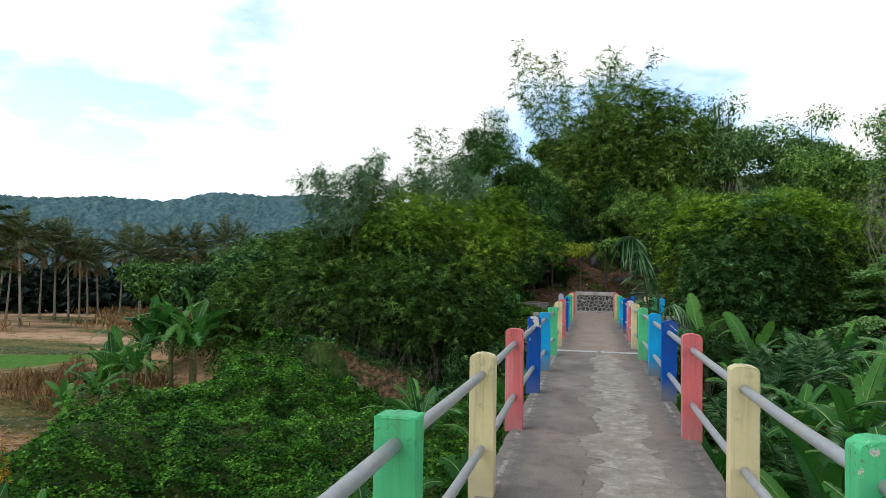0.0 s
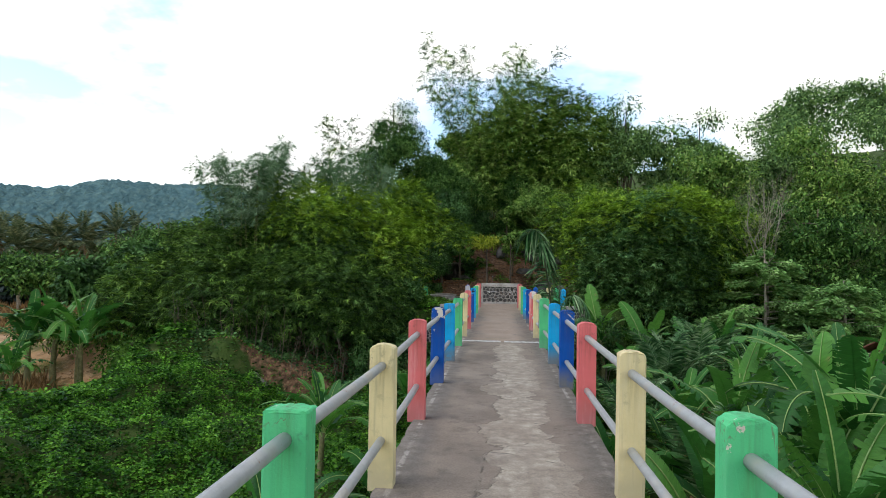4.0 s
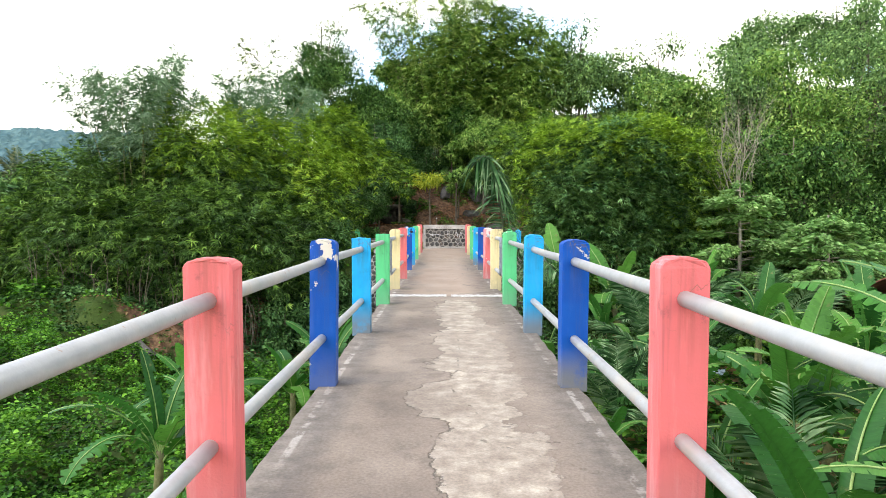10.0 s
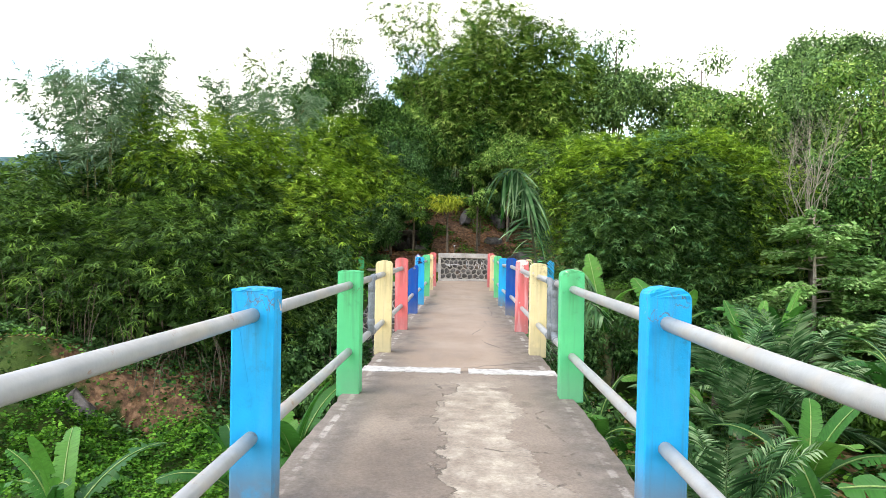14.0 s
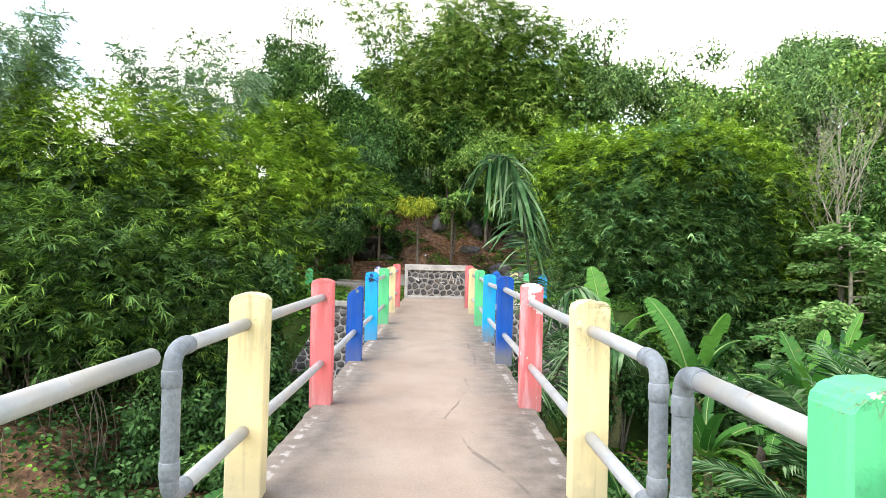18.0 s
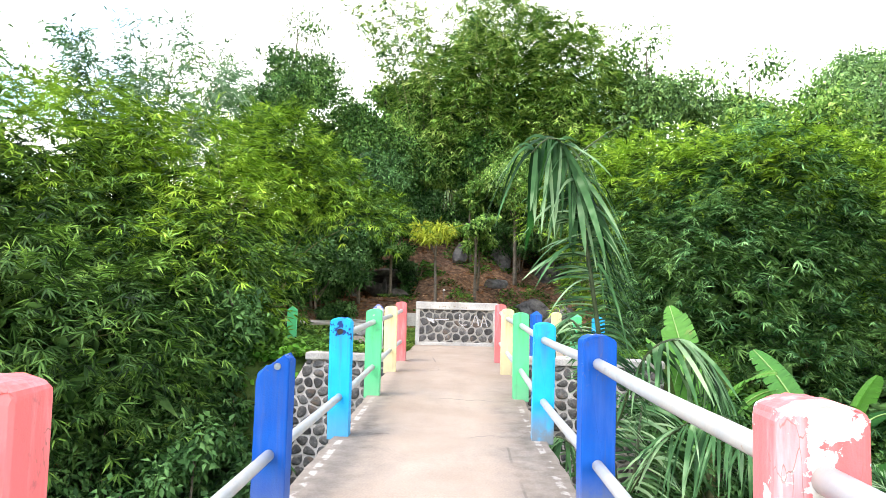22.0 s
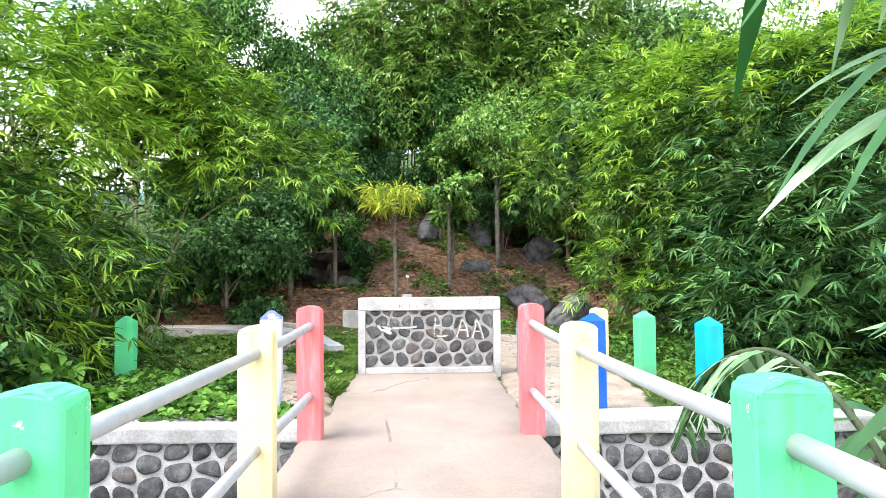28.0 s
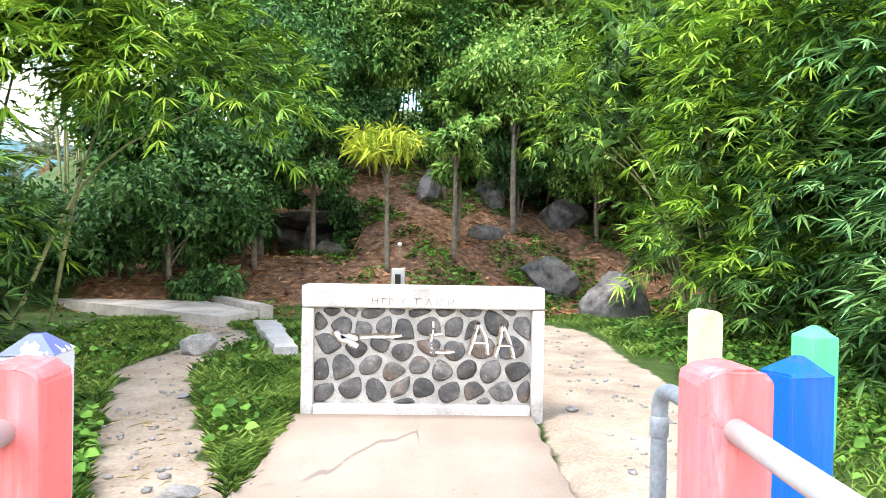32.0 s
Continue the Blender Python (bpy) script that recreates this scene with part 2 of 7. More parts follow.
# first deck slab: grey-brown screed with a flaked strip along the middle
m = Mat("worn_concrete_deck", 0.86, 0.25)
v = m.coords("World")
px, py, pz = m.xyz(v)
big, med, fine = m.noise(v, 0.9, 6), m.noise(v, 6.5, 8, 0.68), m.noise(v, 60, 3)
wob = m.noise(v, 1.35, 7, 0.62)
off = m.math("ABSOLUTE", m.math("SUBTRACT", px, 0.2))
edge = m.math("ADD", off, m.math("MULTIPLY", m.math("SUBTRACT", wob, 0.5), 1.15))
along = m.math("MULTIPLY", m.span(py, 1.6, 2.4), m.span(py, 11.5, 12.2, 1, 0))
flake = m.math("MULTIPLY", m.span(edge, 0.30, 0.312, 1, 0), along)
rim = m.math("MULTIPLY", m.math("MULTIPLY", m.span(edge, 0.291, 0.30), m.span(edge, 0.308, 0.319, 1, 0)), along)
c = m.ramp(big, (0.3, (0.18, 0.143, 0.112)), (0.7, (0.33, 0.268, 0.208)))
c = m.mix(m.span(m.noise(v, 3.0, 7, 0.7), 0.5, 0.66, 0, 0.5), c, (0.13, 0.108, 0.088))
c = m.mix(m.span(m.math("ABSOLUTE", px), 0.55, 0.85), c, m.ramp(med, (0.3, (0.12, 0.102, 0.085)), (0.7, (0.25, 0.213, 0.175))))
inner = m.ramp(med, (0.34, (0.25, 0.205, 0.16)), (0.5, (0.36, 0.305, 0.238)), (0.68, (0.53, 0.462, 0.365)))
c = m.mix(m.math("MULTIPLY", flake, m.span(wob, 0.36, 0.6, 0.35, 1.0)), c, inner)
vein = m.span(m.cells(m.mix(0.25, v, m.n.new("ShaderNodeTexNoise").outputs["Color"]), 1.15), 0.004, 0.012, 1, 0)
vein = m.math("MULTIPLY", vein, m.math("MULTIPLY", m.span(med, 0.5, 0.58), m.span(off, 0.45, 0.6, 1, 0)))
line = m.math("MULTIPLY", m.span(m.math("ABSOLUTE", m.math("SUBTRACT", m.math("ABSOLUTE", px), 0.87)), 0.015, 0.03, 1, 0), m.span(med, 0.45, 0.55))
c = m.mix(m.math("MULTIPLY", line, m.span(big, 0.42, 0.6, 0.1, 0.6)), c, (0.48, 0.44, 0.385))
near_side = m.span(m.math("SUBTRACT", px, 0.17), -0.05, 0.1, 1.0, 0.25)
dark = m.math("MAXIMUM", m.math("MULTIPLY", near_side, m.math("MULTIPLY", rim, m.span(med, 0.40, 0.52))), vein)
c = m.mix(m.math("MULTIPLY", dark, 0.65), c, (0.08, 0.066, 0.052))
c = m.mix(0.3, c, m.ramp(fine, (0.3, 0.25), (0.7, 0.8)), "OVERLAY")
m.bump(m.math("SUBTRACT", m.math("MULTIPLY", med, 0.4), m.math("ADD", flake, dark)), 0.5, 0.015)
m.bump(fine, 0.3, 0.004)
deck_mat = m.done(c)

m = Mat("pale_concrete_deck", 0.85, 0.25)
v = m.coords("World")
px, py, pz = m.xyz(v)
big, med, fine = m.noise(v, 1.1, 6), m.noise(v, 6, 6), m.noise(v, 70, 3)
c = m.ramp(big, (0.3, (0.28, 0.21, 0.155)), (0.7, (0.38, 0.30, 0.23)))
side = m.span(m.math("ADD", m.math("ABSOLUTE", px), m.math("MULTIPLY", m.math("SUBTRACT", big, 0.5), 0.9)), 0.34, 0.8)
side = m.math("MULTIPLY", side, m.span(py, 20.5, 24.5, 0.9, 0.12))
c = m.mix(side, c, m.ramp(med, (0.3, (0.11, 0.092, 0.075)), (0.7, (0.25, 0.212, 0.172))))
line = m.math("MULTIPLY", m.span(m.math("ABSOLUTE", m.math("SUBTRACT", m.math("ABSOLUTE", px), 0.88)), 0.02, 0.035, 1, 0), m.span(med, 0.48, 0.56))
c = m.mix(m.math("MULTIPLY", line, m.span(py, 21, 23, 0.4, 0)), c, (0.58, 0.55, 0.50))
stain = m.span(m.noise(m.stretch(v, (1.6, 0.5, 1)), 1.4, 7, 0.65), 0.5, 0.68, 0, 0.4)
c = m.mix(stain, c, (0.25, 0.205, 0.165))
crack = m.math("MULTIPLY", m.span(m.cells(m.mix(0.3, v, m.n.new("ShaderNodeTexNoise").outputs["Color"]), 0.55), 0.002, 0.007, 1, 0), m.span(big, 0.5, 0.6, 0, 0.6))
c = m.mix(crack, c, (0.11, 0.09, 0.075))
speck = m.span(m.noise(v, 17, 4), 0.70, 0.73)
c = m.mix(m.math("MULTIPLY", speck, 0.6), c, (0.13, 0.10, 0.08))
c = m.mix(0.25, c, m.ramp(fine, (0.3, 0.3), (0.7, 0.75)), "OVERLAY")
m.bump(med, 0.25, 0.01)
m.bump(fine, 0.3, 0.004)
deck2_mat = m.done(c)

plastic_pipe = plain_stone("grey_plastic_pipe", (0.13, 0.15, 0.165), (0.22, 0.24, 0.25), 6, 60, 0.45, 0.12, "World")
joint_mat = plain_stone("pale_joint_mortar", (0.30, 0.28, 0.25), (0.66, 0.64, 0.60), 11, 80, 0.8, 0.3, "World")
cement_mat = plain_stone("grey_cement", (0.30, 0.275, 0.24), (0.52, 0.49, 0.44), 4, 60, 0.85, 0.35, "World")
cap_mat = plain_stone("pale_cement_cap", (0.28, 0.255, 0.225), (0.53, 0.495, 0.445), 2.5, 50, 0.8, 0.3, "World")
mortar_mat = plain_stone("pale_mortar", (0.24, 0.22, 0.19), (0.43, 0.40, 0.35), 7, 70, 0.9, 0.4, "World")
m = Mat("river_stone", 0.75)
v = m.coords("World")
broad, spots, fine = m.noise(v, 9, 6, 0.7), m.noise(v, 34, 5, 0.7), m.noise(v, 120, 3)
c = m.ramp(broad, (0.3, (0.032, 0.031, 0.03)), (0.52, (0.085, 0.08, 0.074)), (0.72, (0.19, 0.175, 0.155)))
c = m.mix(m.span(spots, 0.56, 0.7, 0, 0.6), c, (0.27, 0.24, 0.2))
c = m.mix(m.span(m.noise(v, 3.1, 4), 0.56, 0.68, 0, 0.45), c, (0.17, 0.1, 0.055))
c = m.vary(c, m.random(), 0.45)
m.bump(broad, 0.7, 0.03)
m.bump(spots, 0.6, 0.012)
m.bump(fine, 0.4, 0.004)
stone_mat = m.done(c)
rock_mat = plain_stone("boulder_rock", (0.026, 0.023, 0.021), (0.20, 0.183, 0.162), 3.4, 22, 0.85, 0.8, "World")
white_mat = plain_stone("white_paint_strokes", (0.40, 0.39, 0.39), (0.68, 0.67, 0.67), 9, 60, 0.6, 0.2, "World")
ink_mat = plain_stone("pencil_marks", (0.16, 0.12, 0.08), (0.35, 0.27, 0.18), 12, 80, 0.9, 0.1, "World")
loose_mat = plain_stone("loose_stone", (0.15, 0.14, 0.125), (0.33, 0.31, 0.28), 9, 60, 0.85, 0.4, "World")
bark_mat = plain_stone("grey_brown_bark", (0.07, 0.055, 0.04), (0.22, 0.18, 0.135), 6, 40, 0.9, 0.6)
palm_bark_mat = plain_stone("palm_bark", (0.035, 0.028, 0.022), (0.13, 0.105, 0.085), 4, 30, 0.9, 0.5)
pale_bark_mat = plain_stone("pale_bark", (0.24, 0.21, 0.16), (0.44, 0.39, 0.30), 5, 40, 0.85, 0.4)
culm_mat = plain_stone("bamboo_culm", (0.11, 0.13, 0.04), (0.30, 0.28, 0.12), 3, 30, 0.55, 0.15)
stalk_mat = plain_stone("dark_frond_stalk", (0.022, 0.034, 0.012), (0.09, 0.11, 0.045), 6, 40, 0.6, 0.3)
stem_mat = plain_stone("banana_stem", (0.10, 0.10, 0.035), (0.26, 0.24, 0.11), 5, 30, 0.6, 0.3)
dry_mat = leaf_material("dry_leaf", (0.14, 0.085, 0.035), (0.30, 0.19, 0.09), (0.46, 0.34, 0.17), 0.15, 0.8)
corn_mat = leaf_material("dry_corn", (0.13, 0.075, 0.035), (0.33, 0.2, 0.085), (0.52, 0.36, 0.17), 0.15, 0.8)
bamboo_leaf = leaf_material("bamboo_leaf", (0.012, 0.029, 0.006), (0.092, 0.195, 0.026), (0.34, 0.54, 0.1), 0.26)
# dark tone for lower and inner bamboo leaves, shade put into the colour
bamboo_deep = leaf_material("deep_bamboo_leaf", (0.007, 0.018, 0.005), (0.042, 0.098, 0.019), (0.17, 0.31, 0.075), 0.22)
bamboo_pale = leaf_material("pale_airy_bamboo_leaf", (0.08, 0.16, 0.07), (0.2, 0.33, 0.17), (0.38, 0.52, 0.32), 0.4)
# bright tone for bamboo tops, their light put into the leaf colour
bamboo_bright = leaf_material("bright_bamboo_leaf", (0.035, 0.075, 0.007), (0.22, 0.4, 0.03), (0.52, 0.7, 0.09), 0.4)
bamboo_olive = leaf_material("olive_bamboo_leaf", (0.025, 0.050, 0.008), (0.197, 0.359, 0.057), (0.611, 0.750, 0.196), 0.3)
bamboo_blue = leaf_material("cool_bamboo_leaf", (0.008, 0.028, 0.009), (0.06, 0.165, 0.048), (0.32, 0.56, 0.2), 0.35)
tree_dark = leaf_material("dark_tree_leaf", (0.007, 0.02, 0.005), (0.06, 0.155, 0.03), (0.27, 0.46, 0.11), 0.25)
shrub_dark = leaf_material("dark_shrub_leaf", (0.011, 0.033, 0.010), (0.053, 0.131, 0.033), (0.176, 0.338, 0.104), 0.2)
tree_mid = leaf_material("tree_leaf", (0.014, 0.034, 0.007), (0.145, 0.3, 0.052), (0.48, 0.62, 0.16), 0.3)
# greyer copy for the farther trees, haze put into the leaf colour
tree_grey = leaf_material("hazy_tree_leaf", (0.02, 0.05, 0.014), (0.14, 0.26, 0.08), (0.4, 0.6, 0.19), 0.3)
yellow_leaf = leaf_material("yellow_green_leaf", (0.182, 0.252, 0.024), (0.427, 0.504, 0.045), (0.627, 0.630, 0.090), 0.4)
creeper_mat = leaf_material("creeper_leaf", (0.006, 0.026, 0.003), (0.05, 0.165, 0.014), (0.22, 0.48, 0.05), 0.3)
weed_mat = leaf_material("weed_leaf", (0.012, 0.034, 0.004), (0.075, 0.175, 0.024), (0.22, 0.41, 0.065), 0.35)
grass_mat = leaf_material("grass_blade", (0.034, 0.07, 0.01), (0.14, 0.25, 0.038), (0.37, 0.48, 0.11), 0.35)
palm_leaf = leaf_material("coconut_frond", (0.01, 0.024, 0.007), (0.04, 0.075, 0.018), (0.13, 0.175, 0.06), 0.25)
# paler frond copy for the far palms, their lit look put into the colour
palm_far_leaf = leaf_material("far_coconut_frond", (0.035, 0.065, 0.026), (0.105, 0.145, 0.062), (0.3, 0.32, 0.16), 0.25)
areca_leaf = leaf_material("ragged_palm_leaf", (0.014, 0.045, 0.014), (0.075, 0.18, 0.06), (0.36, 0.5, 0.26), 0.3, 0.48)
deep_palm_leaf = leaf_material("deep_palm_leaf", (0.008, 0.04, 0.008), (0.02, 0.09, 0.015), (0.06, 0.19, 0.03), 0.35, 0.35)

m = Mat("banana_leaf", 0.5, 0.3)
v = m.coords("Object")
ribs = m.noise(m.stretch(v, (24, 1.3, 6)), 2.0, 2)
c = m.ramp(m.random(), (0, (0.022, 0.10, 0.018)), (0.5, (0.06, 0.22, 0.032)), (1, (0.125, 0.32, 0.045)))
c = m.vary(c, ribs, 0.4)
c = m.mix(m.span(m.noise(v, 3.5, 5), 0.62, 0.72, 0, 0.55), c, (0.30, 0.25, 0.09))
m.bump(ribs, 0.3, 0.01)
tr = m.n.new("ShaderNodeBsdfTranslucent")
m.put(tr.inputs["Color"], c)
mx = m.n.new("ShaderNodeMixShader")
mx.inputs[0].default_value = 0.32
m.l.new(m.b.outputs[0], mx.inputs[1])
m.l.new(tr.outputs[0], mx.inputs[2])
m.l.new(mx.outputs[0], m.n["Material Output"].inputs["Surface"])
banana_mat = m.done(c)
rib_mat = plain_stone("banana_midrib", (0.20, 0.33, 0.08), (0.38, 0.48, 0.17), 5, 30, 0.5, 0.1)

# the ground: creeper soil, bare dirt, leaf litter and stubble by the painted cover
m = Mat("ground", 0.95, 0.15)
v = m.coords("World")
att = m.n.new("ShaderNodeAttribute")
att.attribute_name = "cover"
sp = m.n.new("ShaderNodeSeparateColor")
m.put(sp.inputs[0], att.outputs["Color"])
big, med, fine = m.noise(v, 0.25, 5), m.noise(v, 2.2, 6), m.noise(v, 35, 4)
c = m.ramp(med, (0.3, (0.026, 0.046, 0.011)), (0.55, (0.055, 0.09, 0.019)), (0.75, (0.10, 0.105, 0.036)))
dirt = m.ramp(med, (0.3, (0.25, 0.19, 0.135)), (0.7, (0.42, 0.34, 0.25)))
litter = m.ramp(m.noise(v, 6, 6), (0.3, (0.05, 0.032, 0.02)), (0.5, (0.155, 0.088, 0.05)), (0.68, (0.31, 0.185, 0.105)))
field = m.ramp(m.noise(m.stretch(v, (0.35, 1.0, 1)), 0.16, 6), (0.36, (0.04, 0.075, 0.014)), (0.44, (0.16, 0.14, 0.035)), (0.5, (0.40, 0.23, 0.11)), (0.62, (0.58, 0.39, 0.23)))
field = m.mix(m.span(m.noise(v, 0.7, 6, 0.7), 0.5, 0.62, 0, 0.75), field, (0.12, 0.10, 0.04))
field = m.mix(m.span(m.noise(v, 3.0, 6, 0.7), 0.5, 0.66, 0, 0.6), field, (0.46, 0.33, 0.20))
soft = m.math("MULTIPLY", m.math("SUBTRACT", med, 0.5), 0.7)
att2 = m.n.new("ShaderNodeAttribute")
att2.attribute_name = "plots"
sp2 = m.n.new("ShaderNodeSeparateColor")
m.put(sp2.inputs[0], att2.outputs["Color"])
field = m.mix(m.span(m.math("ADD", sp2.outputs[1], soft), 0.35, 0.6), field, (0.035, 0.026, 0.022))
field = m.mix(m.span(m.math("ADD", sp2.outputs[0], soft), 0.35, 0.6), field, m.ramp(med, (0.3, (0.05, 0.15, 0.012)), (0.7, (0.11, 0.25, 0.03))))
for k, col in ((2, field), (1, litter), (0, dirt)):
    c = m.mix(m.span(m.math("ADD", sp.outputs[k], soft), 0.42, 0.58), c, col)
c = m.mix(0.3, c, m.ramp(fine, (0.3, 0.2), (0.7, 0.85)), "OVERLAY")
m.bump(med, 0.5, 0.08)
m.bump(fine, 0.5, 0.015)
ground_mat = m.done(c)

# woods shifted to blue-green: the haze of distance put into the colour
m = Mat("haze_tinted_woods", 1.0, 0.0)
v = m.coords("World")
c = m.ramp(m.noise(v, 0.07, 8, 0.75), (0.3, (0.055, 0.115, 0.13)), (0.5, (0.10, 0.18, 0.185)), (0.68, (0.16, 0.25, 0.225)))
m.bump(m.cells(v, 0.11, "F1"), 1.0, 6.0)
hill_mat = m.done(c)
roof_mat = plain_stone("rusty_roof_tiles", (0.17, 0.06, 0.04), (0.36, 0.15, 0.10), 1.5, 14, 0.9, 0.5)
wood_mat = plain_stone("old_timber", (0.09, 0.07, 0.05), (0.22, 0.18, 0.14), 3, 30, 0.9, 0.4)


# ---- mesh helpers ----
def mesh_np(name, verts, faces, mats, smooth=False, slots=None):
    """A mesh from arrays: verts (n, 3) and faces (m, k) of one size, or a list of such face arrays."""
    verts = np.asarray(verts, dtype=np.float32).reshape(-1, 3)
    faces = faces if isinstance(faces, list) else [faces]
    faces = [np.asarray(f, dtype=np.int32) for f in faces if len(f)]
    me = bpy.data.meshes.new(name)
    me.vertices.add(len(verts))
    me.vertices.foreach_set("co", verts.ravel())
    sizes = np.concatenate([np.full(len(f), f.shape[1], dtype=np.int32) for f in faces])
    loops = np.concatenate([f.ravel() for f in faces])
    me.loops.add(len(loops))
    me.loops.foreach_set("vertex_index", loops)
    me.polygons.add(len(sizes))
    me.polygons.foreach_set("loop_start", np.concatenate([[0], np.cumsum(sizes)[:-1]]).astype(np.int32))
    me.polygons.foreach_set("loop_total", sizes)
    if slots is not None:
        me.polygons.foreach_set("material_index", np.asarray(slots, dtype=np.int32))
    if smooth:
        me.polygons.foreach_set("use_smooth", np.ones(len(sizes), dtype=bool))
    for mt in mats if isinstance(mats, (list, tuple)) else [mats]:
        me.materials.append(mt)
    me.update(calc_edges=True)
    return me


def part(name, data, material, parent, label=""):
    """Links a bmesh or a mesh as one object under a thing or a part."""
    if isinstance(data, bmesh.types.BMesh):
        me = bpy.data.meshes.new(name)
        data.to_mesh(me)
        data.free()
        me.materials.append(material)
        data = me
    ob = new(name, data)
    if parent is not None:
        ob.parent = parent
    return tagged(ob, label)


def thing(name, data, material, label, category, group="", kind="", m=None):
    """A top-level thing made of one mesh, or an Empty where data is None."""
    ob = part(name, data, material, None) if data is not None else new(name)
    if m is not None:
        ob.matrix_basis = m
    return tagged(ob, label, category, group, kind)


def box_bm(x0, x1, y0, y1, z0, z1, bevel=0.01, segments=2):
    bm = bmesh.new()
    bmesh.ops.create_cube(bm, size=1)
    for q in bm.verts:
        q.co = Vector((x0 + (q.co.x + 0.5) * (x1 - x0), y0 + (q.co.y + 0.5) * (y1 - y0), z0 + (q.co.z + 0.5) * (z1 - z0)))
    if bevel:
        bmesh.ops.bevel(bm, geom=bm.edges[:], offset=bevel, segments=segments, affect="EDGES", profile=0.6)
    return bm


def tube(points, radii, sides=7, cap=True):
    """Arrays of a tube along a line of points."""
    pts = np.asarray(points, dtype=float)
    radii = np.broadcast_to(np.asarray(radii, dtype=float), (len(pts),))
    d = np.gradient(pts, axis=0)
    d /= np.linalg.norm(d, axis=1, keepdims=True) + 1e-9
    a = np.zeros_like(d)
    start = np.array([1.0, 0, 0]) if abs(d[0][2]) > 0.9 else np.array([0, 0, 1.0])
    a[0] = np.cross(d[0], start)
    for k in range(1, len(d)):
        a[k] = a[k - 1] - d[k] * np.dot(a[k - 1], d[k])
    a /= np.linalg.norm(a, axis=1, keepdims=True) + 1e-9
    b = np.cross(d, a)
    ang = np.linspace(0, 2 * np.pi, sides, endpoint=False)
    ring = a[:, None] * np.cos(ang)[None, :, None] + b[:, None] * np.sin(ang)[None, :, None]
    V = (pts[:, None] + ring * radii[:, None, None]).reshape(-1, 3)
    i, j = np.meshgrid(np.arange(len(pts) - 1), np.arange(sides), indexing="ij")
    k = (j + 1) % sides
    F = np.stack([i * sides + j, i * sides + k, (i + 1) * sides + k, (i + 1) * sides + j], -1).reshape(-1, 4)
    if cap:
        caps = np.array([np.arange(sides)[::-1], (len(pts) - 1) * sides + np.arange(sides)])
        return V, [F, caps]
    return V, [F]


def join_arrays(items):
    """One (verts, [faces]) from several."""
    V, F, n = [], {}, 0
    for v, fs in items:
        for f in fs:
            f = np.asarray(f)
            F.setdefault(f.shape[1], []).append(f + n)
        V.append(v)
        n += len(v)
    return np.concatenate(V), [np.concatenate(f) for f in F.values()]


def unit(a):
    return a / (np.linalg.norm(a, axis=-1, keepdims=True) + 1e-9)


def leaf_arrays(P, D, N, L, W, fold=0.18, sag=0.12, belly=0.42):
    """Pointed leaves folded along the midrib: two triangles each."""
    D = unit(D)
    S = unit(np.cross(D, N))
    U = np.cross(S, D)
    L, W = np.asarray(L)[:, None], np.asarray(W)[:, None]
    mid = P + D * L * belly
    tip = P + D * L - np.array([0, 0, 1.0]) * L * sag
    V = np.stack([P, mid + S * W / 2 + U * W * fold, tip, mid - S * W / 2 + U * W * fold], 1).reshape(-1, 3)
    b = np.arange(len(P))[:, None] * 4
    F = np.concatenate([b + [[0, 1, 2]], b + [[0, 2, 3]]])
    return V, [F]


def round_leaf_arrays(P, D, N, L, W, fold=0.15, sag=0.12):
    """Broad oval leaves folded along the midrib: two quads each."""
    D = unit(D)
    S = unit(np.cross(D, N))
    U = np.cross(S, D)
    L, W = np.asarray(L)[:, None], np.asarray(W)[:, None]
    rows = [P]
    for f, w, s in ((0.28, 0.92, 1), (0.66, 0.84, 1)):
        rows.append(P + D * L * f + S * W * w / 2 + U * W * fold)
    rows.append(P + D * L - np.array([0, 0, 1.0]) * L * sag)
    for f, w in ((0.66, 0.84), (0.28, 0.92)):
        rows.append(P + D * L * f - S * W * w / 2 + U * W * fold)
    V = np.stack(rows, 1).reshape(-1, 3)
    b = np.arange(len(P))[:, None] * 6
    return V, [np.concatenate([b + [[0, 1, 2, 3]], b + [[0, 3, 4, 5]]])]


def bezier(p, n):
    """Points along a smooth line through the control points."""
    p = np.asarray(p, dtype=float)
    t = np.linspace(0, len(p) - 1, n)
    i = np.clip(t.astype(int), 0, len(p) - 2)
    f = (t - i)[:, None]
    q = np.vstack([2 * p[0] - p[1], p, 2 * p[-1] - p[-2]])
    a, b, c, d = q[i], q[i + 1], q[i + 2], q[i + 3]
    return 0.5 * (2 * b + (c - a) * f + (2 * a - 5 * b + 4 * c - d) * f**2 + (3 * b - a - 3 * c + d) * f**3)


def smooth(lo, hi, x):
    t = np.clip((np.asarray(x, dtype=float) - lo) / (hi - lo), 0, 1)
    return t * t * (3 - 2 * t)


def wave(x, y, s=0):
    """A cheap smooth roughness of about -1 to 1."""
    return (np.sin(x * 0.9 + s) * np.cos(y * 0.8 - s * 1.7) + 0.6 * np.sin(x * 2.1 + y * 1.3 + s) + 0.4 * np.cos(x * 3.7 - y * 4.3 + 2 * s)) / 2


def line_gap(x, y, pts):
    """Distance from (x, y) to a line of points."""
    best = np.full(np.shape(x), 1e9)
    for (ax, ay), (bx, by) in zip(pts, pts[1:]):
        t = np.clip(((x - ax) * (bx - ax) + (y - ay) * (by - ay)) / ((bx - ax) ** 2 + (by - ay) ** 2), 0, 1)
        best = np.minimum(best, np.hypot(x - ax - t * (bx - ax), y - ay - t * (by - ay)))
    return best


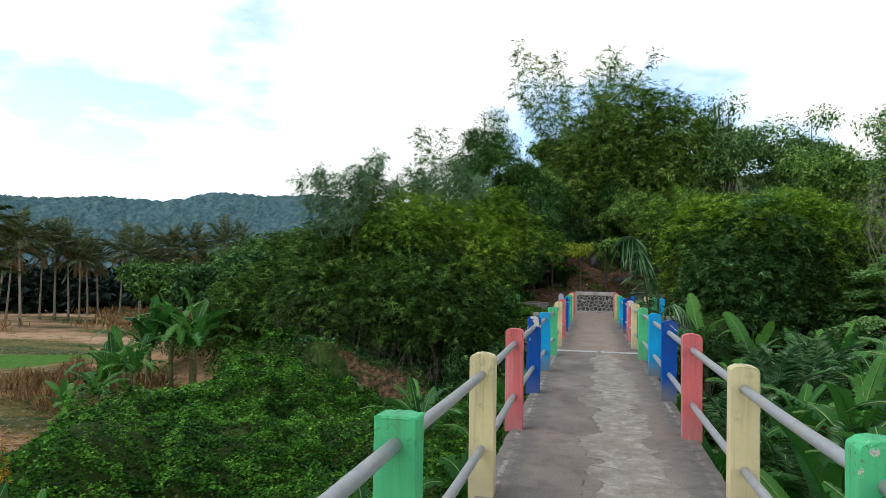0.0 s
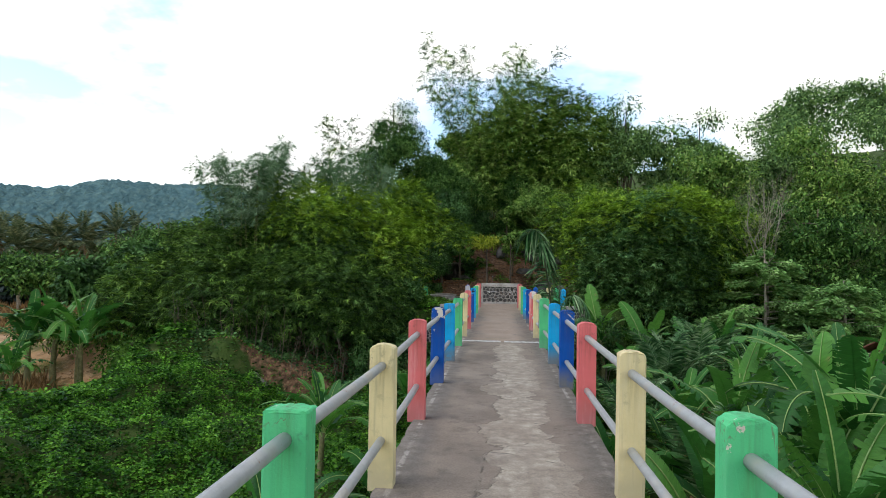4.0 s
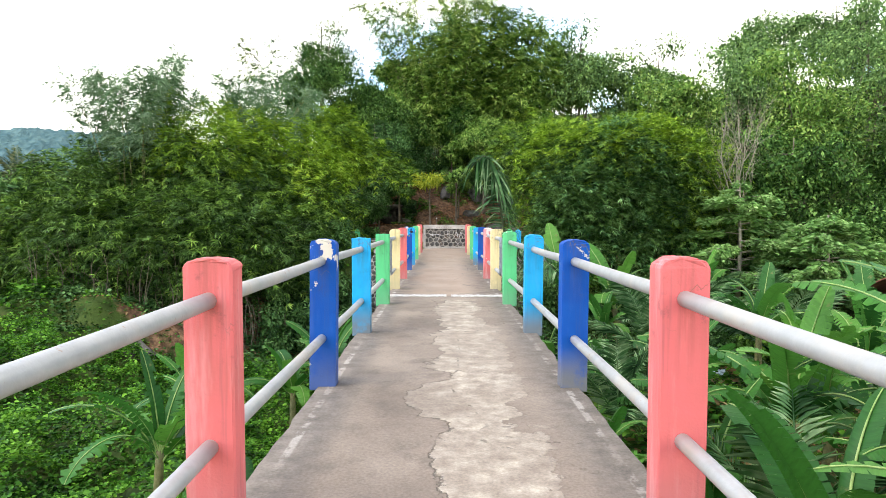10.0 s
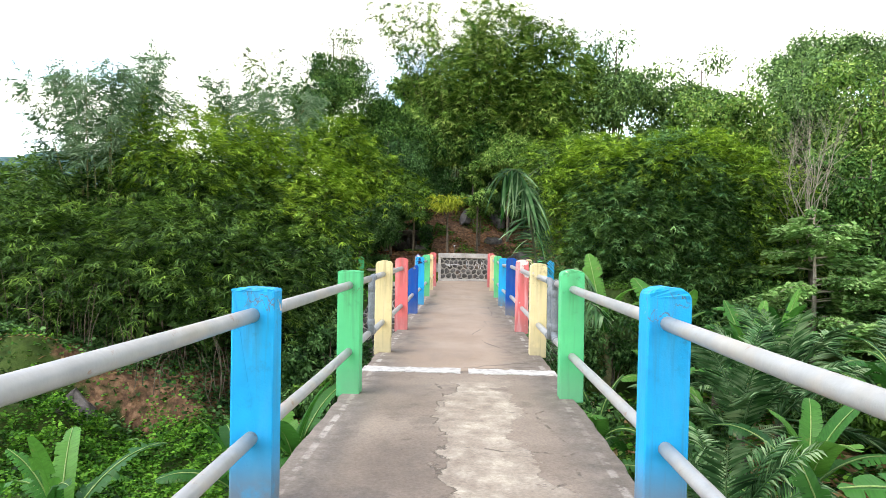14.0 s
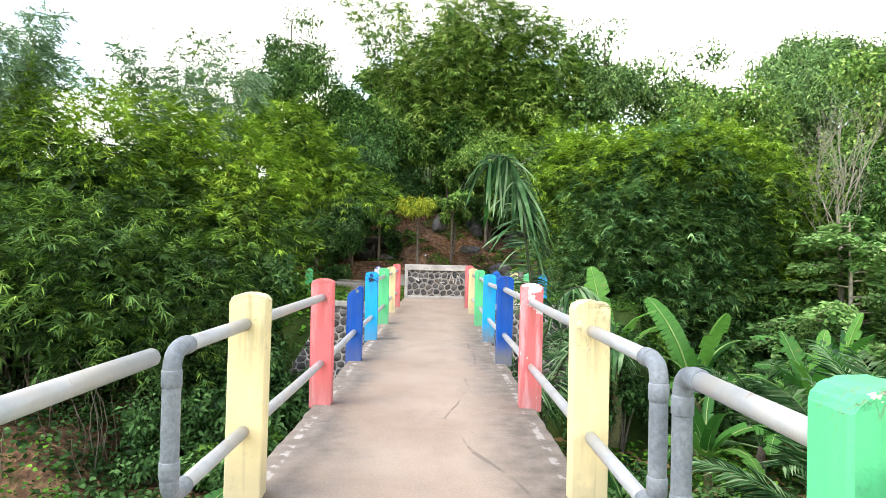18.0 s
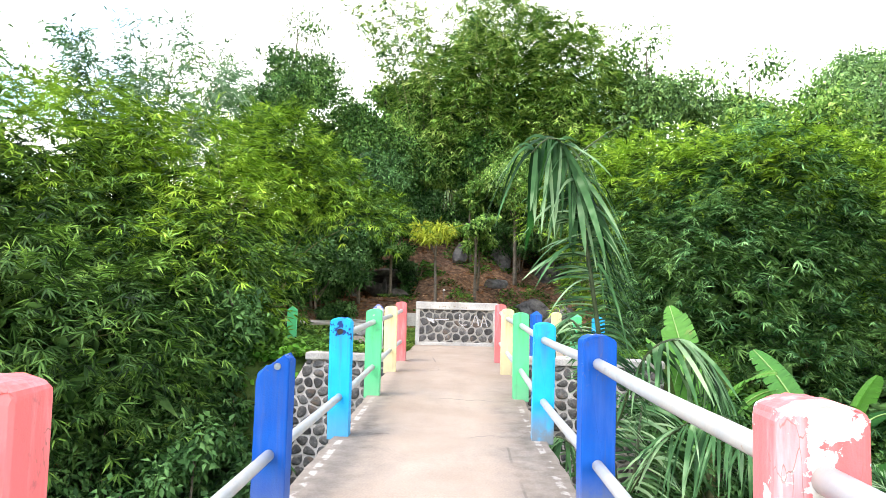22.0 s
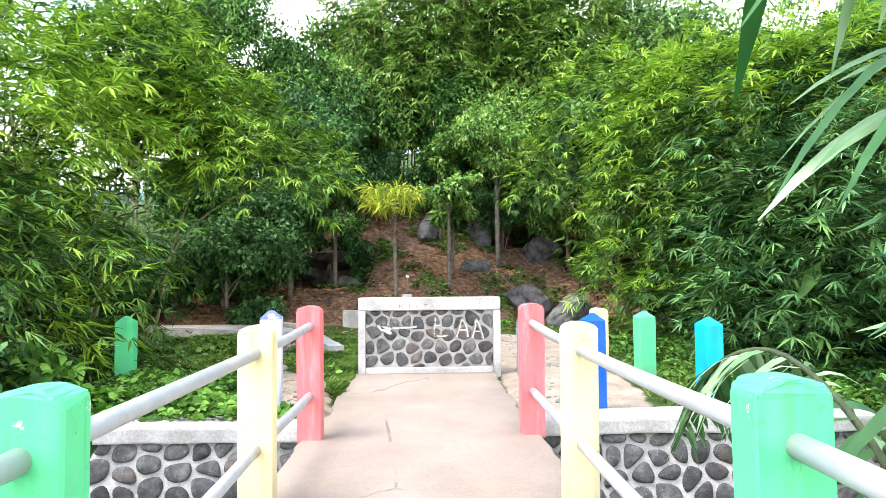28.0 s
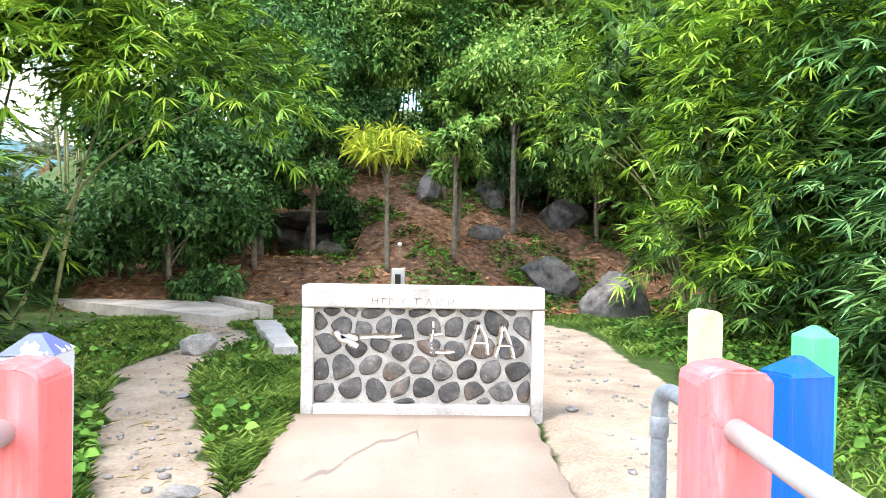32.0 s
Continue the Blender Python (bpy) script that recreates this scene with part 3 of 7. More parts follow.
# ---- ground ----
PATH_LEFT = [(-1.1, 27.2), (-1.9, 29.0), (-2.7, 31.0), (-2.6, 33.2), (-3.6, 34.5)]
PATH_RIGHT = [(1.5, 26.6), (1.75, 28.5), (1.85, 31.0), (1.9, 34.0), (0.4, 36.0)]


def ground_z(x, y):
    x, y = np.asarray(x, dtype=float), np.asarray(y, dtype=float)
    low = -3.2 - 0.8 * smooth(-12, -17, x) + 0.25 * wave(x * 0.4, y * 0.4) * smooth(60, 30, np.hypot(x, y))
    low = low + 0.9 * smooth(-7, -11, x) * smooth(-18, -13, x) * smooth(2, 10, y)
    low = low + 0.75 * np.maximum(wave(x * 0.75, y * 0.75, 3), 0) * smooth(-1.6, -3.0, x) * smooth(-15, -12, x) * smooth(1, 4, y) * smooth(22, 19, y)
    low = low + 1.1 * smooth(20.5, 21.0, y + 0.5 * wave(x * 0.8, 0 * y, 6)) * smooth(-5.3, -7.2, x) * smooth(-16, -13, x)
    rim = y - 8.3 - 0.407 * (x + 25.4)
    low = low - 0.5 * smooth(0.25, -0.35, rim) * smooth(-11, -14, x)
    spread = smooth(4.3, 8.0, np.abs(x - 0.3))
    spread_r = spread * smooth(3, 8, x)
    rise = smooth(25.85 - 3.0 * spread + 6.0 * spread_r, 26.15 + 4.5 * spread + 6.0 * spread_r, y)
    left = smooth(-34, -11, x)
    terrace = 0.035 + 0.05 * wave(x * 0.9, y * 0.7, 2) * smooth(1.2, 2.5, np.abs(x))
    slope = 0.33 * np.clip(y - 36.3 - 0.9 * np.clip(x, 0, 4), 0, 16) + 0.22 * np.clip(y - 52, 0, 60) + 0.12 * np.clip(x - 9, 0, 60) * smooth(26, 40, y)
    slope = slope + 0.12 * np.clip(y - 37.5 - 0.9 * np.clip(x, 0, 4), 0, 9) * smooth(8, 4.5, np.abs(x - 0.5))
    slope = slope + 0.35 * wave(x * 0.8, y * 0.8, 5) * smooth(37, 41, y)
    slope = slope * (1 - 0.97 * smooth(110, 190, np.hypot(x, y)))
    high = terrace + slope - 0.12 * smooth(0.97, 0.9, np.abs(x)) * smooth(29.45, 29.35, y)
    hollow = smooth(-4.7, -4.3, x) * smooth(-1.5, -1.9, x) * smooth(38.6, 39.6, y) * smooth(43.3, 42.9, y)
    high = high - hollow * np.maximum(high - 0.95, 0)
    return low + (high - low) * rise * left


def axis(lo, hi, step, far):
    core = np.arange(lo, hi, step)
    out = step * np.cumsum(1.16 ** np.arange(1, 60))
    out = out[out < far]
    return np.concatenate([(lo - out)[::-1], core, core[-1] + out])


gx, gy = axis(-15, 15, 0.3, 1900), axis(0, 50, 0.3, 1900)
GX, GY = np.meshgrid(gx, gy)
GV = np.stack([GX, GY, ground_z(GX, GY)], -1).reshape(-1, 3)
ny, nx = GX.shape
gi, gj = np.meshgrid(np.arange(ny - 1), np.arange(nx - 1), indexing="ij")
a = gi * nx + gj
me = mesh_np("ground", GV, np.stack([a, a + 1, a + nx + 1, a + nx], -1).reshape(-1, 4), ground_mat, True)
cover = np.zeros((len(GV), 4), dtype=np.float32)
X, Y = GV[:, 0], GV[:, 1]
cover[:, 0] = np.maximum(smooth(0.46, 0.24, line_gap(X, Y, PATH_LEFT)), smooth(0.95, 0.6, line_gap(X, Y, PATH_RIGHT)))
cover[:, 1] = np.maximum(smooth(36.2, 37.2, Y) * smooth(-9, -5, X) * smooth(8.5, 6, X) * smooth(52, 47, Y), smooth(20.2, 20.9, Y) * smooth(26.2, 25.4, Y) * smooth(-3.0, -4.5, X) * smooth(-12.5, -9.5, X) * 0.62)
cover[:, 1] = np.maximum(cover[:, 1], smooth(3, 6, X) * smooth(26, 22, Y) * 0.45)
cover[:, 2] = smooth(-14.5, -17.5, X)
cover[:, 3] = 1
at = me.attributes.new("cover", "FLOAT_COLOR", "POINT")
at.data.foreach_set("color", cover.ravel())
plots = np.zeros((len(GV), 4), dtype=np.float32)
plots[:, 0] = np.maximum(smooth(3.4, 2.4, line_gap(X, Y, [(-42, 23.0), (-34, 31.0)])), smooth(1.6, 0.8, line_gap(X, Y, [(-30, 9.6), (-28.8, 15.0)])))
plots[:, 0] = np.maximum(plots[:, 0], smooth(0.3, -0.2, Y - 8.3 - 0.407 * (X + 25.4)) * smooth(-11, -13, X) * smooth(-6, 2, Y))
plots[:, 1] = np.maximum(smooth(1.7, 0.9, line_gap(X, Y, [(-40, 10.5), (-36.5, 15.5), (-36.5, 20.5)])), smooth(0.8, 0.4, line_gap(X, Y, [(-60, 21.5), (-36, 21.0)])))
plots[:, 1] = np.maximum(plots[:, 1], smooth(0.9, 0.3, line_gap(X, Y, [(-23.2, 12.0), (-21.6, 12.4)])) + smooth(0.9, 0.3, line_gap(X, Y, [(-23.2, 14.8), (-21.8, 14.6)])))
at = me.attributes.new("plots", "FLOAT_COLOR", "POINT")
at.data.foreach_set("color", plots.ravel())
thing("ground", me, None, "valley ground with creepers, dirt paths, leaf litter and dry stubble", "ground", kind="structure")

# distant wooded ridges, with the haze in their colour
rng = np.random.RandomState(5)
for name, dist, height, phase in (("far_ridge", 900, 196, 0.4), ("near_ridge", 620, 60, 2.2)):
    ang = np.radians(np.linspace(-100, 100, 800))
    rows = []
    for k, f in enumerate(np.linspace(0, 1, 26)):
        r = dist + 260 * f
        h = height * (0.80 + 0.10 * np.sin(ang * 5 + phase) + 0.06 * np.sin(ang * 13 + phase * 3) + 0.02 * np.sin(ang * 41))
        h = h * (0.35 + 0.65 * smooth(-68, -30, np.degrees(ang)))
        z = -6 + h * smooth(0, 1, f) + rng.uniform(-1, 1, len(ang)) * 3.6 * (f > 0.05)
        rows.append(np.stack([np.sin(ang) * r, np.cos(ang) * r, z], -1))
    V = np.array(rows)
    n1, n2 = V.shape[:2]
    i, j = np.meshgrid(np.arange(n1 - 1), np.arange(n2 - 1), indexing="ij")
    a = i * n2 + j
    thing(name, mesh_np(name, V.reshape(-1, 3), np.stack([a, a + 1, a + n2 + 1, a + n2], -1).reshape(-1, 4), hill_mat), None, "distant wooded hill ridge with blue-green haze in its colour", "hill", kind="structure")


# ---- bridge deck ----
POST_Y = [-2.130, 0.081, 2.278, 4.476, 6.645, 8.814, 11.260, 13.494, 15.698, 17.958, 20.149, 22.254, 24.348, 25.910]
DECK_Z = [-0.033, -0.026, -0.027, -0.000, 0.012, 0.027, 0.019, 0.003, -0.008, 0.007, -0.014, 0.014, 0.049, 0.053]


def deck_z(y):
    return np.interp(y, [-20] + POST_Y + [29.4, 40], [-0.05] + DECK_Z + [0.06, 0.07])


def slab(name, y0, y1, half, thick, material, label, seed=0, ragged=0.0):
    """A deck slab with slightly chipped edges that follows the deck's height."""
    r = np.random.RandomState(seed)
    ys = np.arange(y0, y1 + 0.001, (y1 - y0) / max(2, round((y1 - y0) / 0.15)))
    rows = []
    for y in ys:
        z = float(deck_z(y))
        l, q = half + r.uniform(-1, 1) * 0.012 - r.uniform(0, 1) * ragged, half + r.uniform(-1, 1) * 0.012
        if y > 26.2:
            l, q = l - r.uniform(0, 0.1), q - r.uniform(0, 0.05)
        rows.append([(-l, y, z - thick), (-l, y, z - 0.02), (-l + 0.02, y, z), (-l * 0.5, y, z), (0, y, z), (q * 0.5, y, z), (q - 0.02, y, z), (q, y, z - 0.02), (q, y, z - thick)])
    V = np.array(rows)
    n1, n2 = V.shape[:2]
    i, j = np.meshgrid(np.arange(n1 - 1), np.arange(n2), indexing="ij")
    a, b = i * n2 + j, i * n2 + (j + 1) % n2
    F = np.stack([a, b, b + n2, a + n2], -1).reshape(-1, 4)
    ends = np.array([np.arange(n2)[::-1], (n1 - 1) * n2 + np.arange(n2)])
    return thing(name, mesh_np(name, V.reshape(-1, 3), [F, ends], material), None, label, "bridge deck", kind="structure")


slab("bridge_deck", -9.0, 12.4, 0.985, 0.17, deck_mat, "grey concrete bridge deck with a flaked and cracked middle strip", 1)
slab("bridge_deck", 12.4, 29.36, 0.985, 0.17, deck2_mat, "pale smooth concrete bridge deck stained grey along the edges", 2)
for x0 in (-0.75, 0.45):
    thing("bridge_girder", box_bm(x0, x0 + 0.3, -9, 25.8, -0.75, -0.172, 0.01), cement_mat, "grey concrete girder under the deck", "girder", kind="structure")
bm = bmesh.new()
r = np.random.RandomState(3)
for x0, x1 in ((-0.98, 0.02), (0.10, 0.98)):
    n = 30
    top = [(x0 + (x1 - x0) * k / n, 12.29 - 0.045 * r.rand() ** 2 - (0.02 if x0 > 0 else 0), 0.018) for k in range(n + 1)]
    back = [(x0 + (x1 - x0) * k / n, 12.51 + 0.05 * r.rand() ** 2 - (0.03 if x0 > 0 else 0), 0.018) for k in range(n + 1)]
    tv, bv = [bm.verts.new(q) for q in top], [bm.verts.new(q) for q in back]
    faces = [bm.faces.new((tv[k], tv[k + 1], bv[k + 1], bv[k])) for k in range(n)]
    ext = bmesh.ops.extrude_face_region(bm, geom=faces)
    bmesh.ops.translate(bm, vec=(0, 0, -0.012), verts=[q for q in ext["geom"] if isinstance(q, bmesh.types.BMVert)])
bmesh.ops.recalc_face_normals(bm, faces=bm.faces)
thing("deck_joint", bm, joint_mat, "pale mortar strip over the joint between the deck slabs", "joint", kind="structure")

# ---- railing posts ----
LEFT_Y = [-2.130, 0.101, 2.294, 4.438, 6.662, 8.809, 11.263, 13.481, 15.682, 17.959, 20.124, 22.246, 24.342, 25.872]
RIGHT_Y = [-2.130, 0.061, 2.262, 4.514, 6.628, 8.820, 11.256, 13.507, 15.714, 17.958, 20.174, 22.262, 24.354, 25.948]
POST_H = [1.040, 1.050, 1.039, 1.046, 1.044, 1.018, 1.021, 1.042, 1.056, 1.035, 1.022, 1.020, 0.979, 1.020]
LEFT_X = [-0.953, -0.954, -0.941, -0.945, -0.935, -0.922, -0.925, -0.921, -0.915, -0.922, -0.933, -0.920, -0.931, -0.906]
RIGHT_X = [0.953, 0.928, 0.929, 0.917, 0.924, 0.938, 0.944, 0.932, 0.943, 0.945, 0.934, 0.934, 0.917, 0.911]


def post_x(side, k):
    return LEFT_X[k] if side < 0 else RIGHT_X[k]


def post_y(side, k):
    return LEFT_Y[k] if side < 0 else RIGHT_Y[k]


HUES = ["light blue", "green", "yellow", "salmon", "dark blue", "light blue", "green", "yellow", "salmon", "dark blue", "light blue", "green", "yellow", "salmon"]


def post_mesh(name, material, w=0.195, d=0.138, h=0.985, crown=0.05, seed=0, top="arch", broken=False):
    """A cast concrete post with an arched or pointed head and slightly uneven, rounded edges."""
    r = random.Random(seed)
    bm = bmesh.new()
    hw, hd = w / 2, d / 2
    if top == "arch":
        prof = [(-hw, -0.03), (hw, -0.03)] + [(hw * math.cos(math.pi * k / 14), h + crown * math.sin(math.pi * k / 14) ** 0.8) for k in range(15)]
        if broken:
            prof = [(-hw, -0.03), (hw, -0.03), (hw, h - 0.03), (hw * 0.7, h + 0.005), (hw * 0.3, h - 0.015), (-hw * 0.1, h - 0.05), (-hw * 0.5, h - 0.065), (-hw * 0.85, h - 0.11), (-hw, h - 0.16)]
        front = bm.faces.new([bm.verts.new((x, -hd, z)) for x, z in prof])
        ext = bmesh.ops.extrude_face_region(bm, geom=[front])
        bmesh.ops.translate(bm, vec=(0, d, 0), verts=[q for q in ext["geom"] if isinstance(q, bmesh.types.BMVert)])
    else:
        ring = [bm.verts.new((sx * hw, sy * hd, z)) for z in (-0.03, h) for sx, sy in ((-1, -1), (1, -1), (1, 1), (-1, 1))]
        tip = [bm.verts.new((sx * hw * 0.18, sy * hd * 0.18, h + crown)) for sx, sy in ((-1, -1), (1, -1), (1, 1), (-1, 1))]
        bm.faces.new(ring[:4][::-1])
        for lo, hi in ((ring[:4], ring[4:]), (ring[4:], tip)):
            for k in range(4):
                bm.faces.new((lo[k], lo[(k + 1) % 4], hi[(k + 1) % 4], hi[k]))
        bm.faces.new(tip)
    bmesh.ops.recalc_face_normals(bm, faces=bm.faces)
    bmesh.ops.bevel(bm, geom=[e for e in bm.edges if e.calc_face_angle(0) > 0.5], offset=0.009, segments=2, affect="EDGES", profile=0.6)
    for q in bm.verts:
        q.co += Vector((r.uniform(-1, 1), r.uniform(-1, 1), r.uniform(-1, 1))) * (0.0035 if q.co.z > 0.1 else 0.002)
        if broken and q.co.z > h - 0.25:
            q.co.z += r.uniform(-0.008, 0.008)
    me = bpy.data.meshes.new(name)
    bm.to_mesh(me)
    bm.free()
    me.materials.append(material)
    return me


state = {"green": "bright green painted concrete railing post on the bridge deck", "yellow": "pale yellow painted concrete railing post with chipped plaster on top",
         "salmon": "salmon pink painted concrete railing post with faded patches", "dark blue": "dark blue painted concrete railing post with a greyed foot",
         "light blue": "light blue painted concrete railing post with a stained foot"}
posts = {}
broken_paint = paint("broken_blue_paint", BLUE, 0.6)
peeled = {(8, 1): paint("peeled_salmon_paint", RED, 0.56, 0.5, (0.66, 0.62, 0.57)), (10, -1): paint("peeled_light_blue_paint", CYAN, 0.58, 0.0, (0.012, 0.04, 0.16)), (4, -1): paint("chipped_dark_blue_paint", BLUE, 0.57)}
for k, hue in enumerate(HUES):
    for side in (-1, 1):
        y = post_y(side, k)
        broken = side < 0 and k == 9
        me = post_mesh("bridge_post", broken_paint if broken else peeled.get((k, side), paints[hue]), h=POST_H[k] - (0.115 if broken else 0.0), seed=k * 2 + side, broken=broken, crown=0.012 if (side < 0 and k in (5, 6, 1)) else 0.05)
        label = "dark blue concrete post with a broken top and no upper pipe" if broken else state[hue]
        if side < 0 and k == 10:
            label = "light blue concrete post with chipped top and empty pipe hole"
        lean = random.uniform(-0.5, 0.5)
        posts[k, side] = thing("bridge_post", me, None, label, "railing post", "bridge railing posts", m=pose(post_x(side, k), y + 0.069, float(deck_z(y)) + 0.001, lean * 0.6, lean, random.uniform(-1.5, 1.5)))
# pipe hole of the post that lost its pipe, its shade a dark disc
bm = bmesh.new()
bmesh.ops.create_cone(bm, segments=18, radius1=0.032, radius2=0.026, depth=0.02, cap_ends=True)
bmesh.ops.rotate(bm, matrix=Euler((radians(90), 0, 0)).to_matrix(), verts=bm.verts)
hole_mat = plain_stone("hole_shade", (0.012, 0.011, 0.01), (0.04, 0.035, 0.03), 20, 90, 0.95, 0.4)
hole = part("pipe_hole", bm, hole_mat, posts[10, -1], "dark disc for the shade of the empty pipe hole")
hole.location = (0.0, -0.066, 0.945)
bm = bmesh.new()
bmesh.ops.create_cone(bm, segments=16, radius1=0.02, radius2=0.02, depth=0.02, cap_ends=True)
bmesh.ops.rotate(bm, matrix=Euler((radians(90), 0, 0)).to_matrix(), verts=bm.verts)
stub = part("pipe_stub", bm, plastic_pipe, posts[9, -1], "cut pipe stub")
stub.location = (0.03, -0.068, 0.86)

# ---- railing pipes ----
UPPER, LOWER, PIPE = 0.892, 0.345, 0.033  # shares of the post's height, and the pipe's radius


def pipe(points, label="grey galvanised railing pipe between concrete posts", radius=PIPE, elbows=(), material=None):
    V, F = tube(points, radius, 14)
    ob = thing("railing_pipe", mesh_np("railing_pipe", V, F, material or pipe_mat, True), None, label, "pipe", "railing pipes")
    for c, d in elbows:
        c, d = np.array(c), np.array(d)
        ends = tube([c - d * 0.035, c - d * 0.03, c + d * 0.03, c + d * 0.035], [radius, radius + 0.0035, radius + 0.0035, radius], 16)
        part("pipe_socket", mesh_np("pipe_socket", *ends, material or pipe_mat, True), None, ob, "pipe socket")
    return ob


def bend(a, corner, b, r=0.085, n=11):
    """Points from a to b round a rounded corner."""
    a, c, b = map(np.array, (a, corner, b))
    u, w = (a - c) / np.linalg.norm(a - c), (b - c) / np.linalg.norm(b - c)
    t = np.linspace(0, 1, n)[:, None]
    return np.vstack([a[None], (1 - t) ** 2 * (c + u * r) + 2 * t * (1 - t) * c + t**2 * (c + w * r), b[None]])


def rail_point(side, k, z):
    return (post_x(side, k), post_y(side, k) + 0.069, DECK_Z[k] + z * POST_H[k])


for side in (-1, 1):
    for k in range(len(POST_Y) - 1):
        for z in (UPPER, LOWER):
            if k == 6 or (side < 0 and z == UPPER and k in (8, 9)):
                continue
            a, b = np.array(rail_point(side, k, z)), np.array(rail_point(side, k + 1, z))
            mid = (a + b) / 2 + np.array([random.uniform(-1, 1) * 0.006, 0, random.uniform(-1, 0.3) * 0.008])
            pipe(bezier([a, mid, b], 7))
    # at the joint the pipes turn down; the one before it on one side ends open
    for k, yj, s in ((6, 12.29 if side > 0 else 12.38, 1), (7, 12.49 if side > 0 else 12.55, -1)):
        y0, x, zd = post_y(side, k) + 0.069, post_x(side, k), DECK_Z[k]
        UP_Z, LO_Z = UPPER * POST_H[k] + zd, LOWER * POST_H[k] + zd
        if side < 0 and k == 6:
            for z in (UP_Z, LO_Z):
                pipe([(x, y0, z), (x, yj, z)], "grey galvanised railing pipe with an open end")
            continue
        ye = yj - s * 0.15
        for z in (UP_Z, LO_Z):
            pipe([(x, y0, z), (x, ye, z)])
        up, lo = bend((x, ye, UP_Z), (x, yj, UP_Z), (x, yj, 0.63)), bend((x, yj, 0.63), (x, yj, LO_Z), (x, ye, LO_Z))
        pipe(np.vstack([up, lo[1:]]), "dark grey plastic pipe with elbows joining upper and lower railing", PIPE + 0.002, [((x, yj - s * 0.12, UP_Z), (0, 1, 0)), ((x, yj, UP_Z - 0.11), (0, 0, 1)), ((x, yj, LO_Z + 0.11), (0, 0, 1)), ((x, yj - s * 0.12, LO_Z), (0, 1, 0))], plastic_pipe)
x, y, top, low = 0.862, 26.35, 0.985, LOWER * POST_H[13] + DECK_Z[13] + 0.06
pipe(np.vstack([bend((RIGHT_X[13], 26.02, top - 0.02), (x, y, top), (x, y, 0.7)), bend((x, y, 0.7), (x, y, low), (RIGHT_X[13], 26.0, low))[1:]]),
     "dark grey plastic pipe closing the railing at the bridge head", 0.026, [((x, y, top - 0.13), (0, 0, 1)), ((x, y, low + 0.12), (0, 0, 1))], plastic_pipe)
pipe([(LEFT_X[13], 25.94, 0.40), (LEFT_X[13] + 0.004, 26.5, 0.39)], "grey lower railing pipe with an open end", PIPE, [((LEFT_X[13] + 0.004, 26.47, 0.39), (0, 1, 0))])

# ---- posts on the bank ----
clean = {"dark blue": paint("clean_dark_blue_paint", (0.002, 0.10, 0.42), 0.68, splash=0.1), "light blue": paint("clean_light_blue_paint", CYAN, 0.68, splash=0.1)}
for x, y, hue, h, top in ((1.68, 26.97, "dark blue", 0.87, "point"), (2.96, 27.22, "light blue", 0.80, "point"), (2.76, 28.58, "green", 0.80, "point"),
                          (2.49, 29.67, "yellow", 0.79, "arch"), (-3.62, 28.6, "green", 0.80, "point"), (-1.46, 26.93, "white", 0.92, "point")):
    me = post_mesh("bank_post", clean.get(hue, paints[hue]), 0.2, 0.2, h, 0.07, int(x * 10) + 50, top)
    ob = thing("bank_post", me, None, f"{hue} concrete post with a {'pointed' if top == 'point' else 'flat'} head on the bank", "post", "posts on the bank", m=pose(x, y, max(float(ground_z(x, y)), 0.04), 0, 0, 8))
    if hue == "white":
        cap = bmesh.new()
        bmesh.ops.create_cone(cap, segments=4, radius1=0.148, radius2=0.03, depth=0.075)
        bmesh.ops.rotate(cap, matrix=Euler((0, 0, radians(45))).to_matrix(), verts=cap.verts)
        c = part("post_cap", cap, paint("worn_blue_paint", (0.10, 0.14, 0.40), 0.45), ob, "worn blue painted cap")
        c.location = (0, 0, h + 0.045)


# ---- stone walls ----
def clip_poly(poly, px, py, nx_, ny_):
    """The part of a polygon on the side of the line through (px, py) away from its normal."""
    out = []
    for (ax, ay), (bx, by) in zip(poly, poly[1:] + poly[:1]):
        da, db = (ax - px) * nx_ + (ay - py) * ny_, (bx - px) * nx_ + (by - py) * ny_
        if da <= 0:
            out.append((ax, ay))
        if (da < 0 < db) or (db < 0 < da):
            t = da / (da - db)
            out.append((ax + (bx - ax) * t, ay + (by - ay) * t))
    return out


